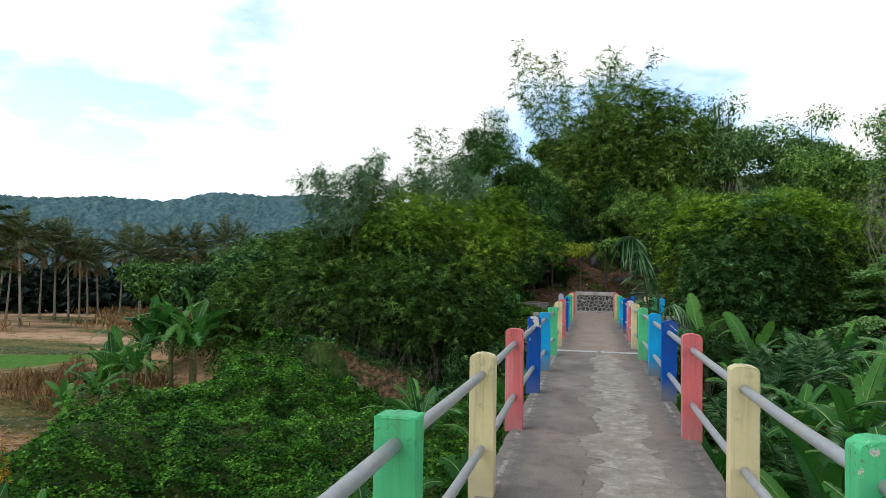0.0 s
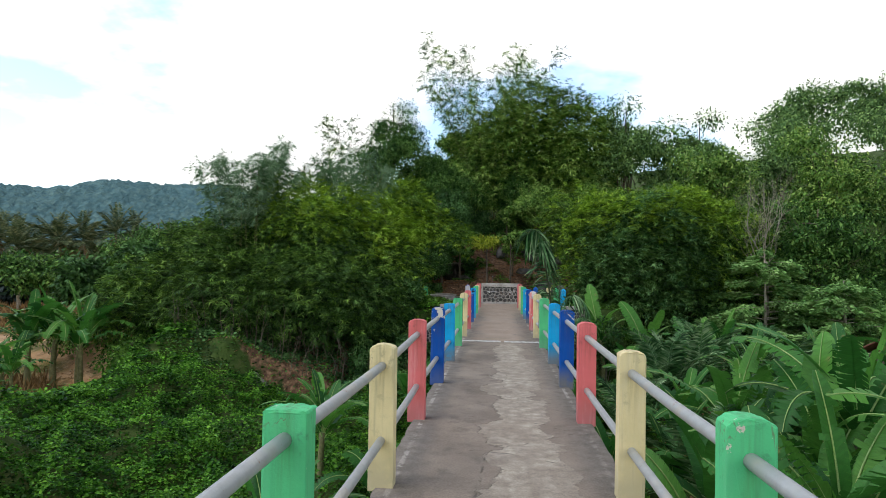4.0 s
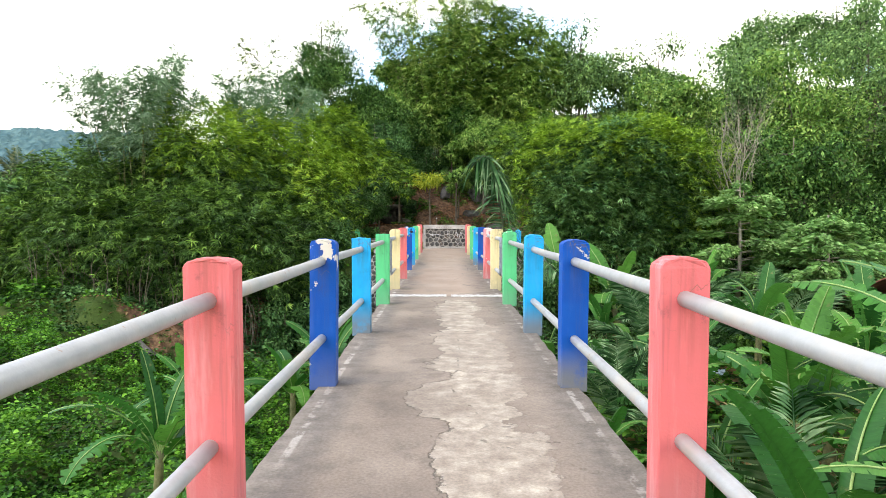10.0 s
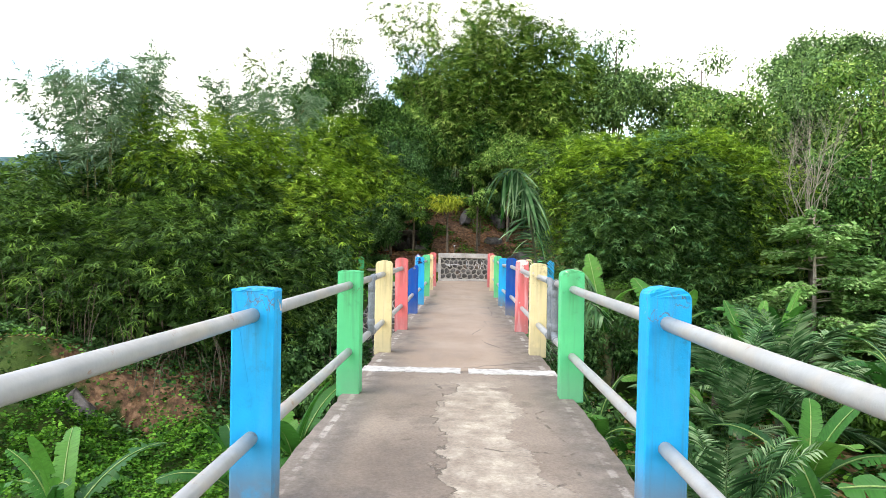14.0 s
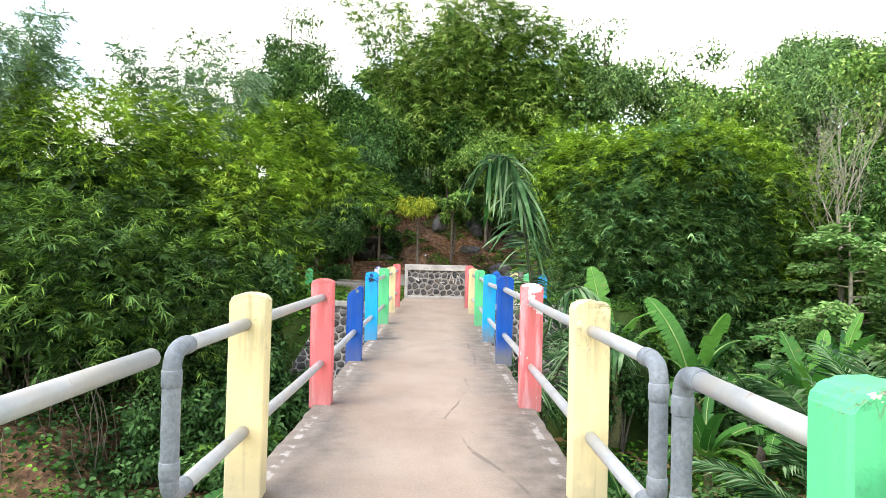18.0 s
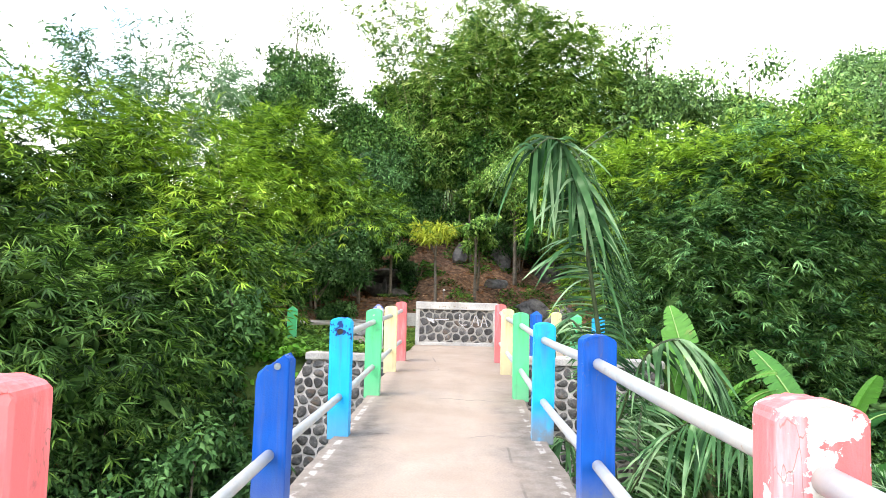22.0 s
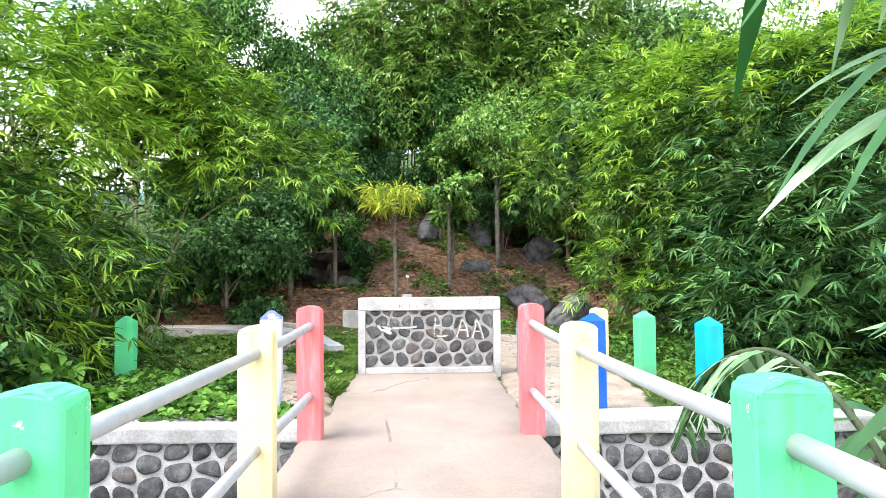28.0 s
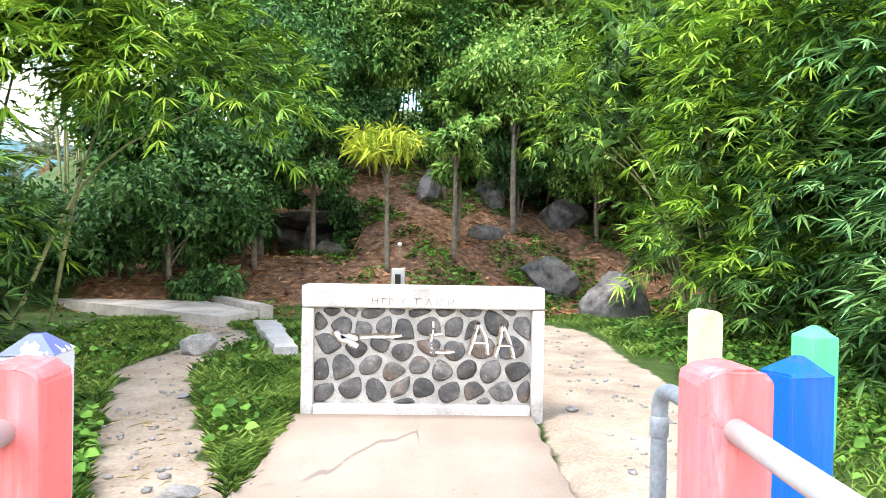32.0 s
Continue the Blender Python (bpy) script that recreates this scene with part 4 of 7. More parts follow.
def stone_cells(poly, spacing, seed, gap):
    """Rounded cells that pave a polygon with joints between them."""
    r = random.Random(seed)
    xs, ys = [p[0] for p in poly], [p[1] for p in poly]
    pts, row, y = [], 0, min(ys) - spacing * 0.3
    while y < max(ys) + spacing * 0.5:
        x = min(xs) - spacing * (0.5 if row % 2 else 0.0)
        while x < max(xs) + spacing * 0.6:
            pts.append((x + r.uniform(-0.27, 0.27) * spacing, y + r.uniform(-0.25, 0.25) * spacing))
            x += spacing * r.uniform(0.85, 1.2)
        y += spacing * 0.86
        row += 1
    cells = []
    for i, (x, y) in enumerate(pts):
        cell = list(poly)
        for j, (u, w) in enumerate(pts):
            d = math.hypot(u - x, w - y)
            if i != j and d < spacing * 2.6 and cell:
                cell = clip_poly(cell, (x + u) / 2 - (u - x) / d * gap / 2, (y + w) / 2 - (w - y) / d * gap / 2, (u - x) / d, (w - y) / d)
        if len(cell) < 3:
            continue
        area = sum(a[0] * b[1] - b[0] * a[1] for a, b in zip(cell, cell[1:] + cell[:1])) / 2
        if abs(area) < spacing * spacing * 0.12:
            continue
        for _ in range(2):
            cell = [q for a, b in zip(cell, cell[1:] + cell[:1]) for q in ((a[0] * 0.74 + b[0] * 0.26, a[1] * 0.74 + b[1] * 0.26), (a[0] * 0.26 + b[0] * 0.74, a[1] * 0.26 + b[1] * 0.74))]
        step = max(1, len(cell) // 14)
        cells.append(cell[::step] if area > 0 else cell[::step][::-1])
    return cells


def set_stones(parent, poly, place, spacing, seed, gap, rise):
    """Each cell becomes a domed stone, a part of the wall. place(u, v, out) gives the world point."""
    r = random.Random(seed)
    for n, cell in enumerate(stone_cells(poly, spacing, seed, gap)):
        cu, cv = sum(q[0] for q in cell) / len(cell), sum(q[1] for q in cell) / len(cell)
        h = rise * r.uniform(0.6, 1.25)
        V, k = [], len(cell)
        for f, o in ((1.0, -0.02), (0.97, h * 0.45), (0.72, h * 0.9)):
            V += [place(cu + (u - cu) * f, cv + (w - cv) * f, o + r.uniform(-0.1, 0.1) * h) for u, w in cell]
        V.append(place(cu, cv, h))
        quads = [(a * k + j, a * k + (j + 1) % k, (a + 1) * k + (j + 1) % k, (a + 1) * k + j) for a in range(2) for j in range(k)]
        tris = [(2 * k + j, 2 * k + (j + 1) % k, 3 * k) for j in range(k)]
        part("stone", mesh_np("stone", V, [np.array(quads), np.array(tris)], stone_mat, True), None, parent)


# the low wall that closes the view at the head of the bridge
WX0, WX1, WY, WZ0, WZ1 = -0.882, 1.060, 29.385, 0.057, 1.08
end_wall = thing("end_wall", box_bm(WX0 + 0.04, WX1 - 0.04, WY + 0.045, WY + 0.2, WZ0 - 0.1, WZ1 - 0.05, 0.005), mortar_mat, "low river-stone wall framed in pale cement", "wall", kind="structure")
for nm, b in (("cap_beam", (WX0, WX1, WY - 0.025, WY + 0.24, WZ1 - 0.175, WZ1)), ("side_pier", (WX0, WX0 + 0.095, WY - 0.015, WY + 0.23, WZ0 - 0.1, WZ1 - 0.178)),
              ("side_pier", (WX1 - 0.1, WX1, WY - 0.015, WY + 0.23, WZ0 - 0.1, WZ1 - 0.178)), ("plinth", (WX0 + 0.1, WX1 - 0.105, WY - 0.03, WY + 0.1, WZ0 - 0.1, WZ0 + 0.075))):
    bm = box_bm(*b, 0.022 if nm == "cap_beam" else 0.012, 3)
    for q in bm.verts:
        q.co += Vector(noise.noise_vector(q.co * 3)) * 0.006
    part(nm, bm, cap_mat, end_wall, "pale cement frame")
panel = [(WX0 + 0.097, WZ0 + 0.078), (WX1 - 0.103, WZ0 + 0.078), (WX1 - 0.103, WZ1 - 0.18), (WX0 + 0.097, WZ1 - 0.18)]
set_stones(end_wall, panel, lambda u, w, o: (u, WY + 0.043 - o, w), 0.198, 7, 0.027, 0.022)


def stroke(points, width, name, material, y, depth, parent, label):
    """A flat painted stroke along points of the wall's face."""
    pts = np.array(points, dtype=float)
    d = unit(np.gradient(pts, axis=0))
    s = np.stack([-d[:, 1], d[:, 0]], -1)
    w = width * (1 + 0.25 * np.sin(np.arange(len(pts)) * 2.3))[:, None] / 2
    l, q = pts + s * w, pts - s * w
    front = np.concatenate([l, q[::-1]])
    n = len(front)
    V = [(a, y, b) for a, b in front] + [(a, y + depth, b) for a, b in front]
    F = [[k, (k + 1) % n, n + (k + 1) % n, n + k] for k in range(n)]
    m2 = len(pts)
    top = [[k, k + 1, n - 2 - k, n - 1 - k] for k in range(m2 - 1)]
    part(name, mesh_np(name, V, np.array(F + top), material), None, parent, label)


def wall_xz(px_, py_):
    """From the wall's own grid of hundredths, left to right and top down, to metres."""
    return (WX0 + px_ * (WX1 - WX0) / 100, WZ1 - py_ * (WZ1 - WZ0) / 100)


GRAFFITI = [([(14, 36), (16, 41), (20, 44), (23, 48)], 0.055), ([(16, 40), (20, 40), (23, 42)], 0.05), ([(24, 41), (30, 40), (36, 40), (41, 39)], 0.030), ([(54, 27), (54, 36), (53, 46), (54, 51)], 0.022),
            ([(53, 51), (58, 52), (63, 51)], 0.026), ([(54, 38), (58, 37)], 0.02), ([(73, 28), (71, 42), (69, 53)], 0.022), ([(73, 28), (76, 40), (77, 53)], 0.026), ([(71, 44), (76, 44)], 0.018),
            ([(83, 29), (82, 42), (80, 55)], 0.024), ([(83, 29), (86, 42), (88, 56)], 0.022), ([(81, 46), (87, 46)], 0.018)]
for pts, w in GRAFFITI:
    line = bezier([(*wall_xz(*p),) for p in pts], 9) if len(pts) > 2 else np.array([wall_xz(*p) for p in pts])
    stroke(line + np.array([-0.011, 0.004]), w * 0.95 + 0.008, "dark_stroke", ink_mat, WY + 0.0205, 0.022, end_wall, "dark edge of a graffiti stroke")
    stroke(line, w * 0.75, "paint_stroke", white_mat, WY + 0.018, 0.026, end_wall, "white painted graffiti stroke")
for pts in ([(29, 9), (29, 14)], [(31, 9), (31, 14)], [(29, 11.5), (31, 11.5)], [(33, 9), (33, 14)], [(33, 9.5), (35, 10)], [(36, 9), (36, 14.5)], [(36, 9.5), (37.5, 11)], [(42, 10), (41, 12), (42, 14)], [(47, 9), (47, 14)],
            [(46, 9.5), (49, 9.5)], [(51, 14), (52, 9.5), (53, 14)], [(55, 14), (55, 10), (57, 14), (57, 10)], [(60, 14), (60, 10), (62, 14), (62, 10)]):
    stroke([wall_xz(*p) for p in pts], 0.007, "scratch_mark", ink_mat, WY - 0.0275, 0.004, end_wall, "brown scratched mark")


def bank_wall(x0, x1, front, top, foot, lean_left, seed, label):
    """A battered stone retaining wall with a cement cap; its outer end leans outwards towards the foot."""
    wall = thing("retaining_wall", None, None, label, "wall", kind="structure")
    bat = 0.12
    bl, br = (x0 - lean_left * (top - foot), x1) if lean_left > 0 else (x0, x1 - lean_left * (top - foot))
    V = [(x0, front, top), (x1, front, top), (x1, front + 0.5, top), (x0, front + 0.5, top), (bl, front - bat * (top - foot), foot), (br, front - bat * (top - foot), foot), (br, front + 0.5, foot), (bl, front + 0.5, foot)]
    F = [(0, 1, 2, 3), (4, 5, 1, 0), (5, 6, 2, 1), (6, 7, 3, 2), (7, 4, 0, 3)]
    part("wall_core", mesh_np("wall_core", V, np.array(F), mortar_mat), None, wall)
    bm = box_bm(x0 - 0.04, x1 + 0.02, front - 0.05, front + 0.42, top, top + 0.13, 0.02, 2)
    bmesh.ops.subdivide_edges(bm, edges=[e for e in bm.edges if abs(e.verts[0].co.x - e.verts[1].co.x) > 0.5], cuts=14)
    for q in bm.verts:
        q.co += Vector(noise.noise_vector(q.co * 2.5)) * 0.014
    part("wall_cap", bm, cap_mat, wall, "pale cement cap")
    poly = [(x0 if lean_left <= 0 else bl, foot), (br, foot), (x1, top), (x0, top)]
    set_stones(wall, poly, lambda u, w, o: (u, front - bat * (top - w) - o, w), 0.205, seed, 0.028, 0.028)
    if lean_left > 0:
        depth = 0.5
        set_stones(wall, [(0, foot), (depth, foot), (depth, top), (0, top)], lambda u, w, o: (x0 - lean_left * (top - w) - o, front + depth - u - bat * (top - w) * (1 - u / depth) * 0, w), 0.2, seed + 1, 0.028, 0.028)
    return wall


bank_wall(-2.62, -1.004, 26.0, 0.02, -3.3, 0.55, 11, "stone retaining wall with a pale cement cap beside the bridge")
bank_wall(1.004, 3.9, 26.08, 0.02, -2.2, 0, 23, "stone retaining wall with a wide pale cap on the far bank")
thing("bridge_abutment", box_bm(-1.0, 1.0, 25.3, 26.2, -3.4, -0.2, 0.02), cement_mat, "grey concrete abutment under the end of the deck", "abutment", kind="structure")


# ---- slabs and stones on the bank ----
def flat_slab(name, poly, z, thick, material, label, jag=0.03, seed=1):
    r = random.Random(seed)
    edge = []
    for (ax, ay), (bx, by) in zip(poly, poly[1:] + poly[:1]):
        n = max(2, int(math.hypot(bx - ax, by - ay) / 0.25))
        edge += [(ax + (bx - ax) * k / n + r.uniform(-jag, jag), ay + (by - ay) * k / n + r.uniform(-jag, jag)) for k in range(n)]
    bm = bmesh.new()
    zf = z if callable(z) else (lambda x, y: z)
    f = bm.faces.new([bm.verts.new((x, y, zf(x, y) - thick)) for x, y in edge])
    if f.normal.z > 0 or True:
        bmesh.ops.recalc_face_normals(bm, faces=bm.faces)
    ext = bmesh.ops.extrude_face_region(bm, geom=[f])
    bmesh.ops.translate(bm, vec=(0, 0, thick), verts=[q for q in ext["geom"] if isinstance(q, bmesh.types.BMVert)])
    bmesh.ops.recalc_face_normals(bm, faces=bm.faces)
    bmesh.ops.triangulate(bm, faces=[q for q in bm.faces if len(q.verts) > 4])
    return thing(name, bm, material, label, "slab", kind="structure")


flat_slab("concrete_path", [(-6.9, 36.6), (-3.1, 34.3), (-2.75, 35.0), (-5.0, 37.8), (-10.5, 42.3), (-11.5, 41.5)], 0.22, 0.4, cap_mat, "pale concrete path slab beside the dirt track")
flat_slab("path_kerb", [(-10.6, 42.4), (-5.0, 37.95), (-2.7, 35.1), (-2.5, 35.25), (-4.8, 38.15), (-10.5, 42.7)], 0.30, 0.5, cap_mat, "pale concrete kerb along the path")
flat_slab("channel_edge", [(-2.5, 34.0), (-1.6, 31.6), (-1.35, 31.7), (-2.2, 34.15)], 0.2, 0.4, cap_mat, "broken pale concrete channel edge", 0.03)
low = thing("low_stone_wall", box_bm(-7.6, -5.0, 39.6, 39.9, 0.2, 0.85, 0.03), rock_mat, "dark stone low wall with a pale coping", "wall", kind="structure")
part("coping", box_bm(-7.65, -4.95, 39.55, 39.95, 0.853, 0.93, 0.02), cap_mat, low, "pale coping")
flat_slab("channel_edge", [(-2.0, 36.6), (-0.6, 36.4), (-0.6, 36.7), (-2.0, 36.9)], 0.55, 0.6, cap_mat, "pale concrete channel edge behind the wall")


def boulder(name, x, y, z, sx, sy, sz, seed, label, turn=0, material=None, category="boulder"):
    bm = bmesh.new()
    bmesh.ops.create_icosphere(bm, subdivisions=5, radius=1)
    off = Vector((seed * 3.1, seed * 1.7, seed * 2.3))
    r = random.Random(seed)
    cuts = [(Vector((r.uniform(-1, 1), r.uniform(-1, 1), r.uniform(-0.7, 1))).normalized(), r.uniform(0.5, 0.85)) for _ in range(24)]
    for q in bm.verts:
        p = q.co.copy()
        d = 0.28 * noise.noise(p * 0.9 + off) + 0.13 * noise.noise(p * 2.3 + off) + 0.07 * noise.noise(p * 6 + off) + 0.035 * noise.noise(p * 15 + off)
        for cut, reach in cuts:
            over = p.dot(cut) - reach
            if over > 0:
                p -= cut * over * 0.93
        q.co = p * (1.3 + d * 0.6)
    for f in bm.faces:
        f.smooth = True
    ob = thing(name, bm, material or rock_mat, label, category, m=pose(x, y, z, seed * 7 % 20 - 10, seed * 5 % 16 - 8, turn))
    ob.scale = (sx, sy, sz)
    return ob


for k, (x, y, dz, sx, sy, sz) in enumerate(((3.1, 40.2, 0.1, 0.75, 0.65, 0.62), (3.85, 36.4, 0.3, 0.66, 0.6, 0.62), (2.1, 44.6, 0.35, 0.42, 0.5, 0.85), (1.75, 41.6, 0.08, 0.28, 0.7, 0.3), (0.1, 43.0, 0.2, 0.34, 0.4, 0.5),
                                           (2.0, 47.0, 0.3, 0.5, 0.5, 0.5), (4.4, 44.5, 0.2, 0.8, 0.7, 0.7), (-2.2, 40.2, 0.1, 0.4, 0.4, 0.36))):
    boulder("boulder", x, y, float(ground_z(x, y)) + dz, sx, sy, sz, k + 1, "dark grey weathered boulder on the leaf-strewn slope", k * 37)
boulder("boulder", -9.0, 20.4, -2.9, 0.9, 0.6, 0.6, 62, "dark mossy rock at the foot of the bank", 80)
# rock shelter with two dark hollows in the slope
for k, (x, y, z, sx, sy, sz) in enumerate(((-3.35, 41.9, 1.98, 1.35, 1.2, 0.22), (-4.6, 41.5, 1.2, 0.4, 0.9, 0.7), (-3.1, 41.3, 1.2, 0.15, 0.35, 0.6), (-1.9, 41.8, 1.3, 0.35, 0.8, 0.6), (-3.1, 43.2, 1.6, 1.9, 0.5, 0.7))):
    boulder("shelter_rock", x, y, z, sx, sy, sz, k + 20, "dark overhanging rock round a black hollow", k * 11, rock_mat, "rock")
for k, (x, y, s) in enumerate(((-1.15, 27.35, 0.1), (-1.2, 27.75, 0.085), (-1.55, 27.1, 0.06), (-2.65, 31.95, 0.19), (-2.0, 29.9, 0.05), (1.35, 29.6, 0.05))):
    boulder("loose_stone", x, y, float(ground_z(x, y)) + s * 0.3, s * 1.25, s, s * (0.95 if k == 3 else 0.5), k + 40, "pale grey loose stone lying on the dirt path", k * 50, loose_mat, "stone")
mark = thing("marker_post", box_bm(-0.50, -0.27, 35.3, 35.53, 0.0, 0.97, 0.015), cap_mat, "pale concrete marker post with a recess and rod", "marker")
# dark plate on the flat face, coloured for the shade of a recess
part("recess", box_bm(-0.44, -0.34, 35.292, 35.302, 0.62, 0.87, 0.003), hole_mat, mark, "dark plate for the shade of the recess")
V, F = tube([(-0.37, 35.42, 0.96), (-0.37, 35.42, 1.37)], 0.015, 8)
part("rod", mesh_np("rod", V, F, wood_mat, True), None, mark, "thin brown rod")
bm = bmesh.new()
bmesh.ops.create_uvsphere(bm, u_segments=12, v_segments=8, radius=0.04, matrix=Matrix.Translation((-0.37, 35.42, 1.385)))
part("knob", bm, white_mat, mark, "white knob")


# ---- plants ----
UP = np.array([0, 0, 1.0])


def culm_points(r, base, azimuth, reach, height, droop, n=18):
    s = np.linspace(0, 1, n)[:, None]
    d = np.array([math.cos(azimuth), math.sin(azimuth), 0])
    side = np.array([-d[1], d[0], 0]) * r.uniform(-0.25, 0.25) * reach
    return base + d * reach * s**1.7 + side * s**2 + UP * height * (s * (1 + droop) - droop * s**2.6 * 1.0)


def bamboo_leaves(r, P, tangent, count, twig, L, out):
    """Twigs with hanging fans of narrow leaves round each point of P."""
    n = len(P) * count
    base = np.repeat(P, count, 0)
    ang = r.uniform(0, 2 * np.pi, n)
    dirs = np.stack([np.cos(ang), np.sin(ang), r.uniform(-0.35, 0.55, n)], -1)
    dirs = unit(dirs * 0.75 + np.repeat(tangent, count, 0) * r.uniform(0.1, 0.7, (n, 1)) + out * 0.35)
    ln = twig * r.uniform(0.35, 1.15, (n, 1))
    all_p, all_d = [], []
    for f in (0.35, 0.7, 1.0):
        tip = base + dirs * ln * f - UP * ln * 0.35 * f * f
        for _ in range(4):
            e = unit(dirs + r.normal(0, 0.55, (n, 3)) - UP * r.uniform(0.15, 0.75, (n, 1)))
            all_p.append(tip + r.normal(0, 0.03, (n, 3)))
            all_d.append(e)
    P2, D2 = np.concatenate(all_p), np.concatenate(all_d)
    size = L * r.uniform(0.65, 1.3, len(P2))
    return P2, D2, size


def bamboo(name, x, y, n, height, spread, seed, L, twig, count, materials, label, low=0.12, base_r=1.0, droop=0.35, arc=None, width=0.13, min_h=0.35, zoff=0.0, airy=0.0):
    r = np.random.RandomState(seed)
    clump = thing(name, None, None, label, "bamboo", m=pose(x, y, 0))
    packs = [[] for _ in materials]
    for k in range(n):
        az = r.uniform(0, 2 * np.pi) if arc is None else radians(r.uniform(*arc))
        rb = base_r * math.sqrt(r.rand())
        bx, by = math.cos(az + r.uniform(-1, 1)) * rb, math.sin(az + r.uniform(-1, 1)) * rb
        h = height * r.uniform(min_h, 1.0)
        base = np.array([bx, by, float(ground_z(x + bx, y + by)) - 0.1 + zoff])
        pts = culm_points(r, base, az, spread * r.uniform(0.25, 1.0), h, droop)
        V, F = tube(pts, np.linspace(0.035, 0.006, len(pts)), 6, False)
        part("culm", mesh_np("culm", V, F, culm_mat, True), None, clump)
        keep = np.linspace(low * (len(pts) - 1), len(pts) - 1.01, 26)
        i = keep.astype(int)
        f = (keep - i)[:, None]
        P = pts[i] * (1 - f) + pts[i + 1] * f
        T = unit(pts[i + 1] - pts[i])
        some = r.rand(len(P)) > airy * (keep / len(pts)) ** 1.5
        P, T = P[some], T[some]
        out = np.array([math.cos(az), math.sin(az), 0])
        packs[r.randint(len(materials)) if r.rand() < 0.6 else 0].append(bamboo_leaves(r, P, T, count, twig, L, out))
    for mt, pk in zip(materials, packs):
        if pk:
            P, D, S = (np.concatenate(a) for a in zip(*pk))
            N = unit(r.normal(0, 0.5, P.shape) + UP)
            V, F = leaf_arrays(P, D, N, S, S * width, 0.12, 0.22, 0.38)
            part("crown", mesh_np("crown", V, F, mt), None, clump)
    return clump


def blob_leaves(r, centres, radii, count, L, flat=0.8):
    """Leaves round the outside of overlapping clumps, facing outwards and up."""
    n = len(centres)
    which = r.randint(n, size=count)
    d = unit(r.normal(0, 1, (count, 3)) * [1, 1, flat])
    rad = radii[which][:, None] * (r.rand(count, 1) ** 0.45) * r.uniform(0.8, 1.04, (count, 1))
    P = centres[which] + d * rad * [1, 1, flat]
    D = unit(d * 0.6 + r.normal(0, 0.6, (count, 3)) - UP * 0.25)
    N = unit(d * 0.5 + UP * 0.8 + r.normal(0, 0.35, (count, 3)))
    S = L * r.uniform(0.6, 1.3, count)
    return P, D, N, S


def tree(name, x, y, height, crown_r, seed, count, L, material, label, trunk=0.35, bark=None, flat=0.8, lobes=26, lean=0.0, aspect=0.55, zoff=-0.2, category="tree", fat=0.24, slim=0.5):
    """A tapered trunk, forked limbs and a crown of many leaf clumps with gaps between them."""
    r = np.random.RandomState(seed)
    z0 = float(ground_z(x, y)) + zoff
    t = thing(name, None, None, label, category, m=pose(x, y, z0))
    fork = height * trunk
    top = np.array([lean * height, r.uniform(-0.05, 0.05) * height, height * 0.82])
    stem = bezier([(0, 0, 0), (lean * fork * 0.4 + r.uniform(-0.1, 0.1), r.uniform(-0.1, 0.1), fork), top], 12)
    rad = 0.009 * height + 0.02
    V, F = tube(stem, np.linspace(rad * 1.25, rad * 0.25, 12), 9)
    part("trunk", mesh_np("trunk", V, F, bark or bark_mat, True), None, t)
    centre = np.array([lean * height, 0, height * (1 - aspect / 2) - crown_r * 0.1])
    half = np.array([crown_r, crown_r, height * aspect / 2])
    C = unit(r.normal(0, 1, (lobes, 3))) * (r.rand(lobes, 1) ** 0.5) * 0.82
    C = centre + C * half
    R = crown_r * r.uniform(fat, fat * 1.8, lobes)
    limbs = []
    for c in C[: lobes // 2]:
        s = stem[r.randint(4, 11)]
        pts = bezier([s, (s + c) / 2 + r.normal(0, 0.12, 3) * crown_r * 0.5 + UP * 0.1 * crown_r, c], 7)
        limbs.append(tube(pts, np.linspace(rad * 0.42, rad * 0.08, 7), 5, False))
    V, F = join_arrays(limbs)
    part("limb_work", mesh_np("limbs", V, F, bark or bark_mat, True), None, t)
    P, D, N, S = blob_leaves(r, C, R, count, L, flat)
    V, F = leaf_arrays(P, D, N, S, S * slim, 0.14, 0.15, 0.45)
    part("crown", mesh_np("crown", V, F, material), None, t)
    return t


def spray_leaves(r, base, way, length, droop, fans, leaves, L, width):
    """Arching sprays: fans of hanging narrow leaves along each spray. One row of base and way for each spray."""
    n = len(base)
    P, D, F_ = [], [], []
    for f in np.linspace(1.0 / fans, 1.0, fans):
        tip = base + way * (length * f)[:, None] - UP * (droop * length * f * f)[:, None] + r.normal(0, 0.035, (n, 3))
        fwd = unit(way * [1, 1, 0.6] - UP * (1.1 * droop * f)[:, None] + r.normal(0, 0.25, (n, 3)))
        side = unit(np.cross(fwd, UP + r.normal(0, 0.35, (n, 3))))
        for k in range(leaves):
            a = (k / max(1, leaves - 1) - 0.5) * 2.3 + r.normal(0, 0.16, n)
            d = fwd * np.cos(a)[:, None] + side * np.sin(a)[:, None] - UP * r.uniform(-0.08, 0.3, (n, 1))
            P.append(tip)
            D.append(unit(d))
            F_.append(np.cross(side, fwd))
    P, D, N = np.concatenate(P), np.concatenate(D), np.concatenate(F_)
    S = L * r.uniform(0.6, 1.25, len(P))
    N = unit(np.sign(N[:, 2:3] + 1e-6) * N + UP * 0.8 + r.normal(0, 0.25, N.shape))
    return leaf_arrays(P, D, N, S, S * width, 0.1, 0.12, 0.4)


def inside(P, lobes, margin=0.9):
    hit = np.zeros(len(P), dtype=bool)
    for c, q in lobes:
        hit |= (((P - np.array(c)) / np.array(q)) ** 2).sum(1) < margin**2
    return hit


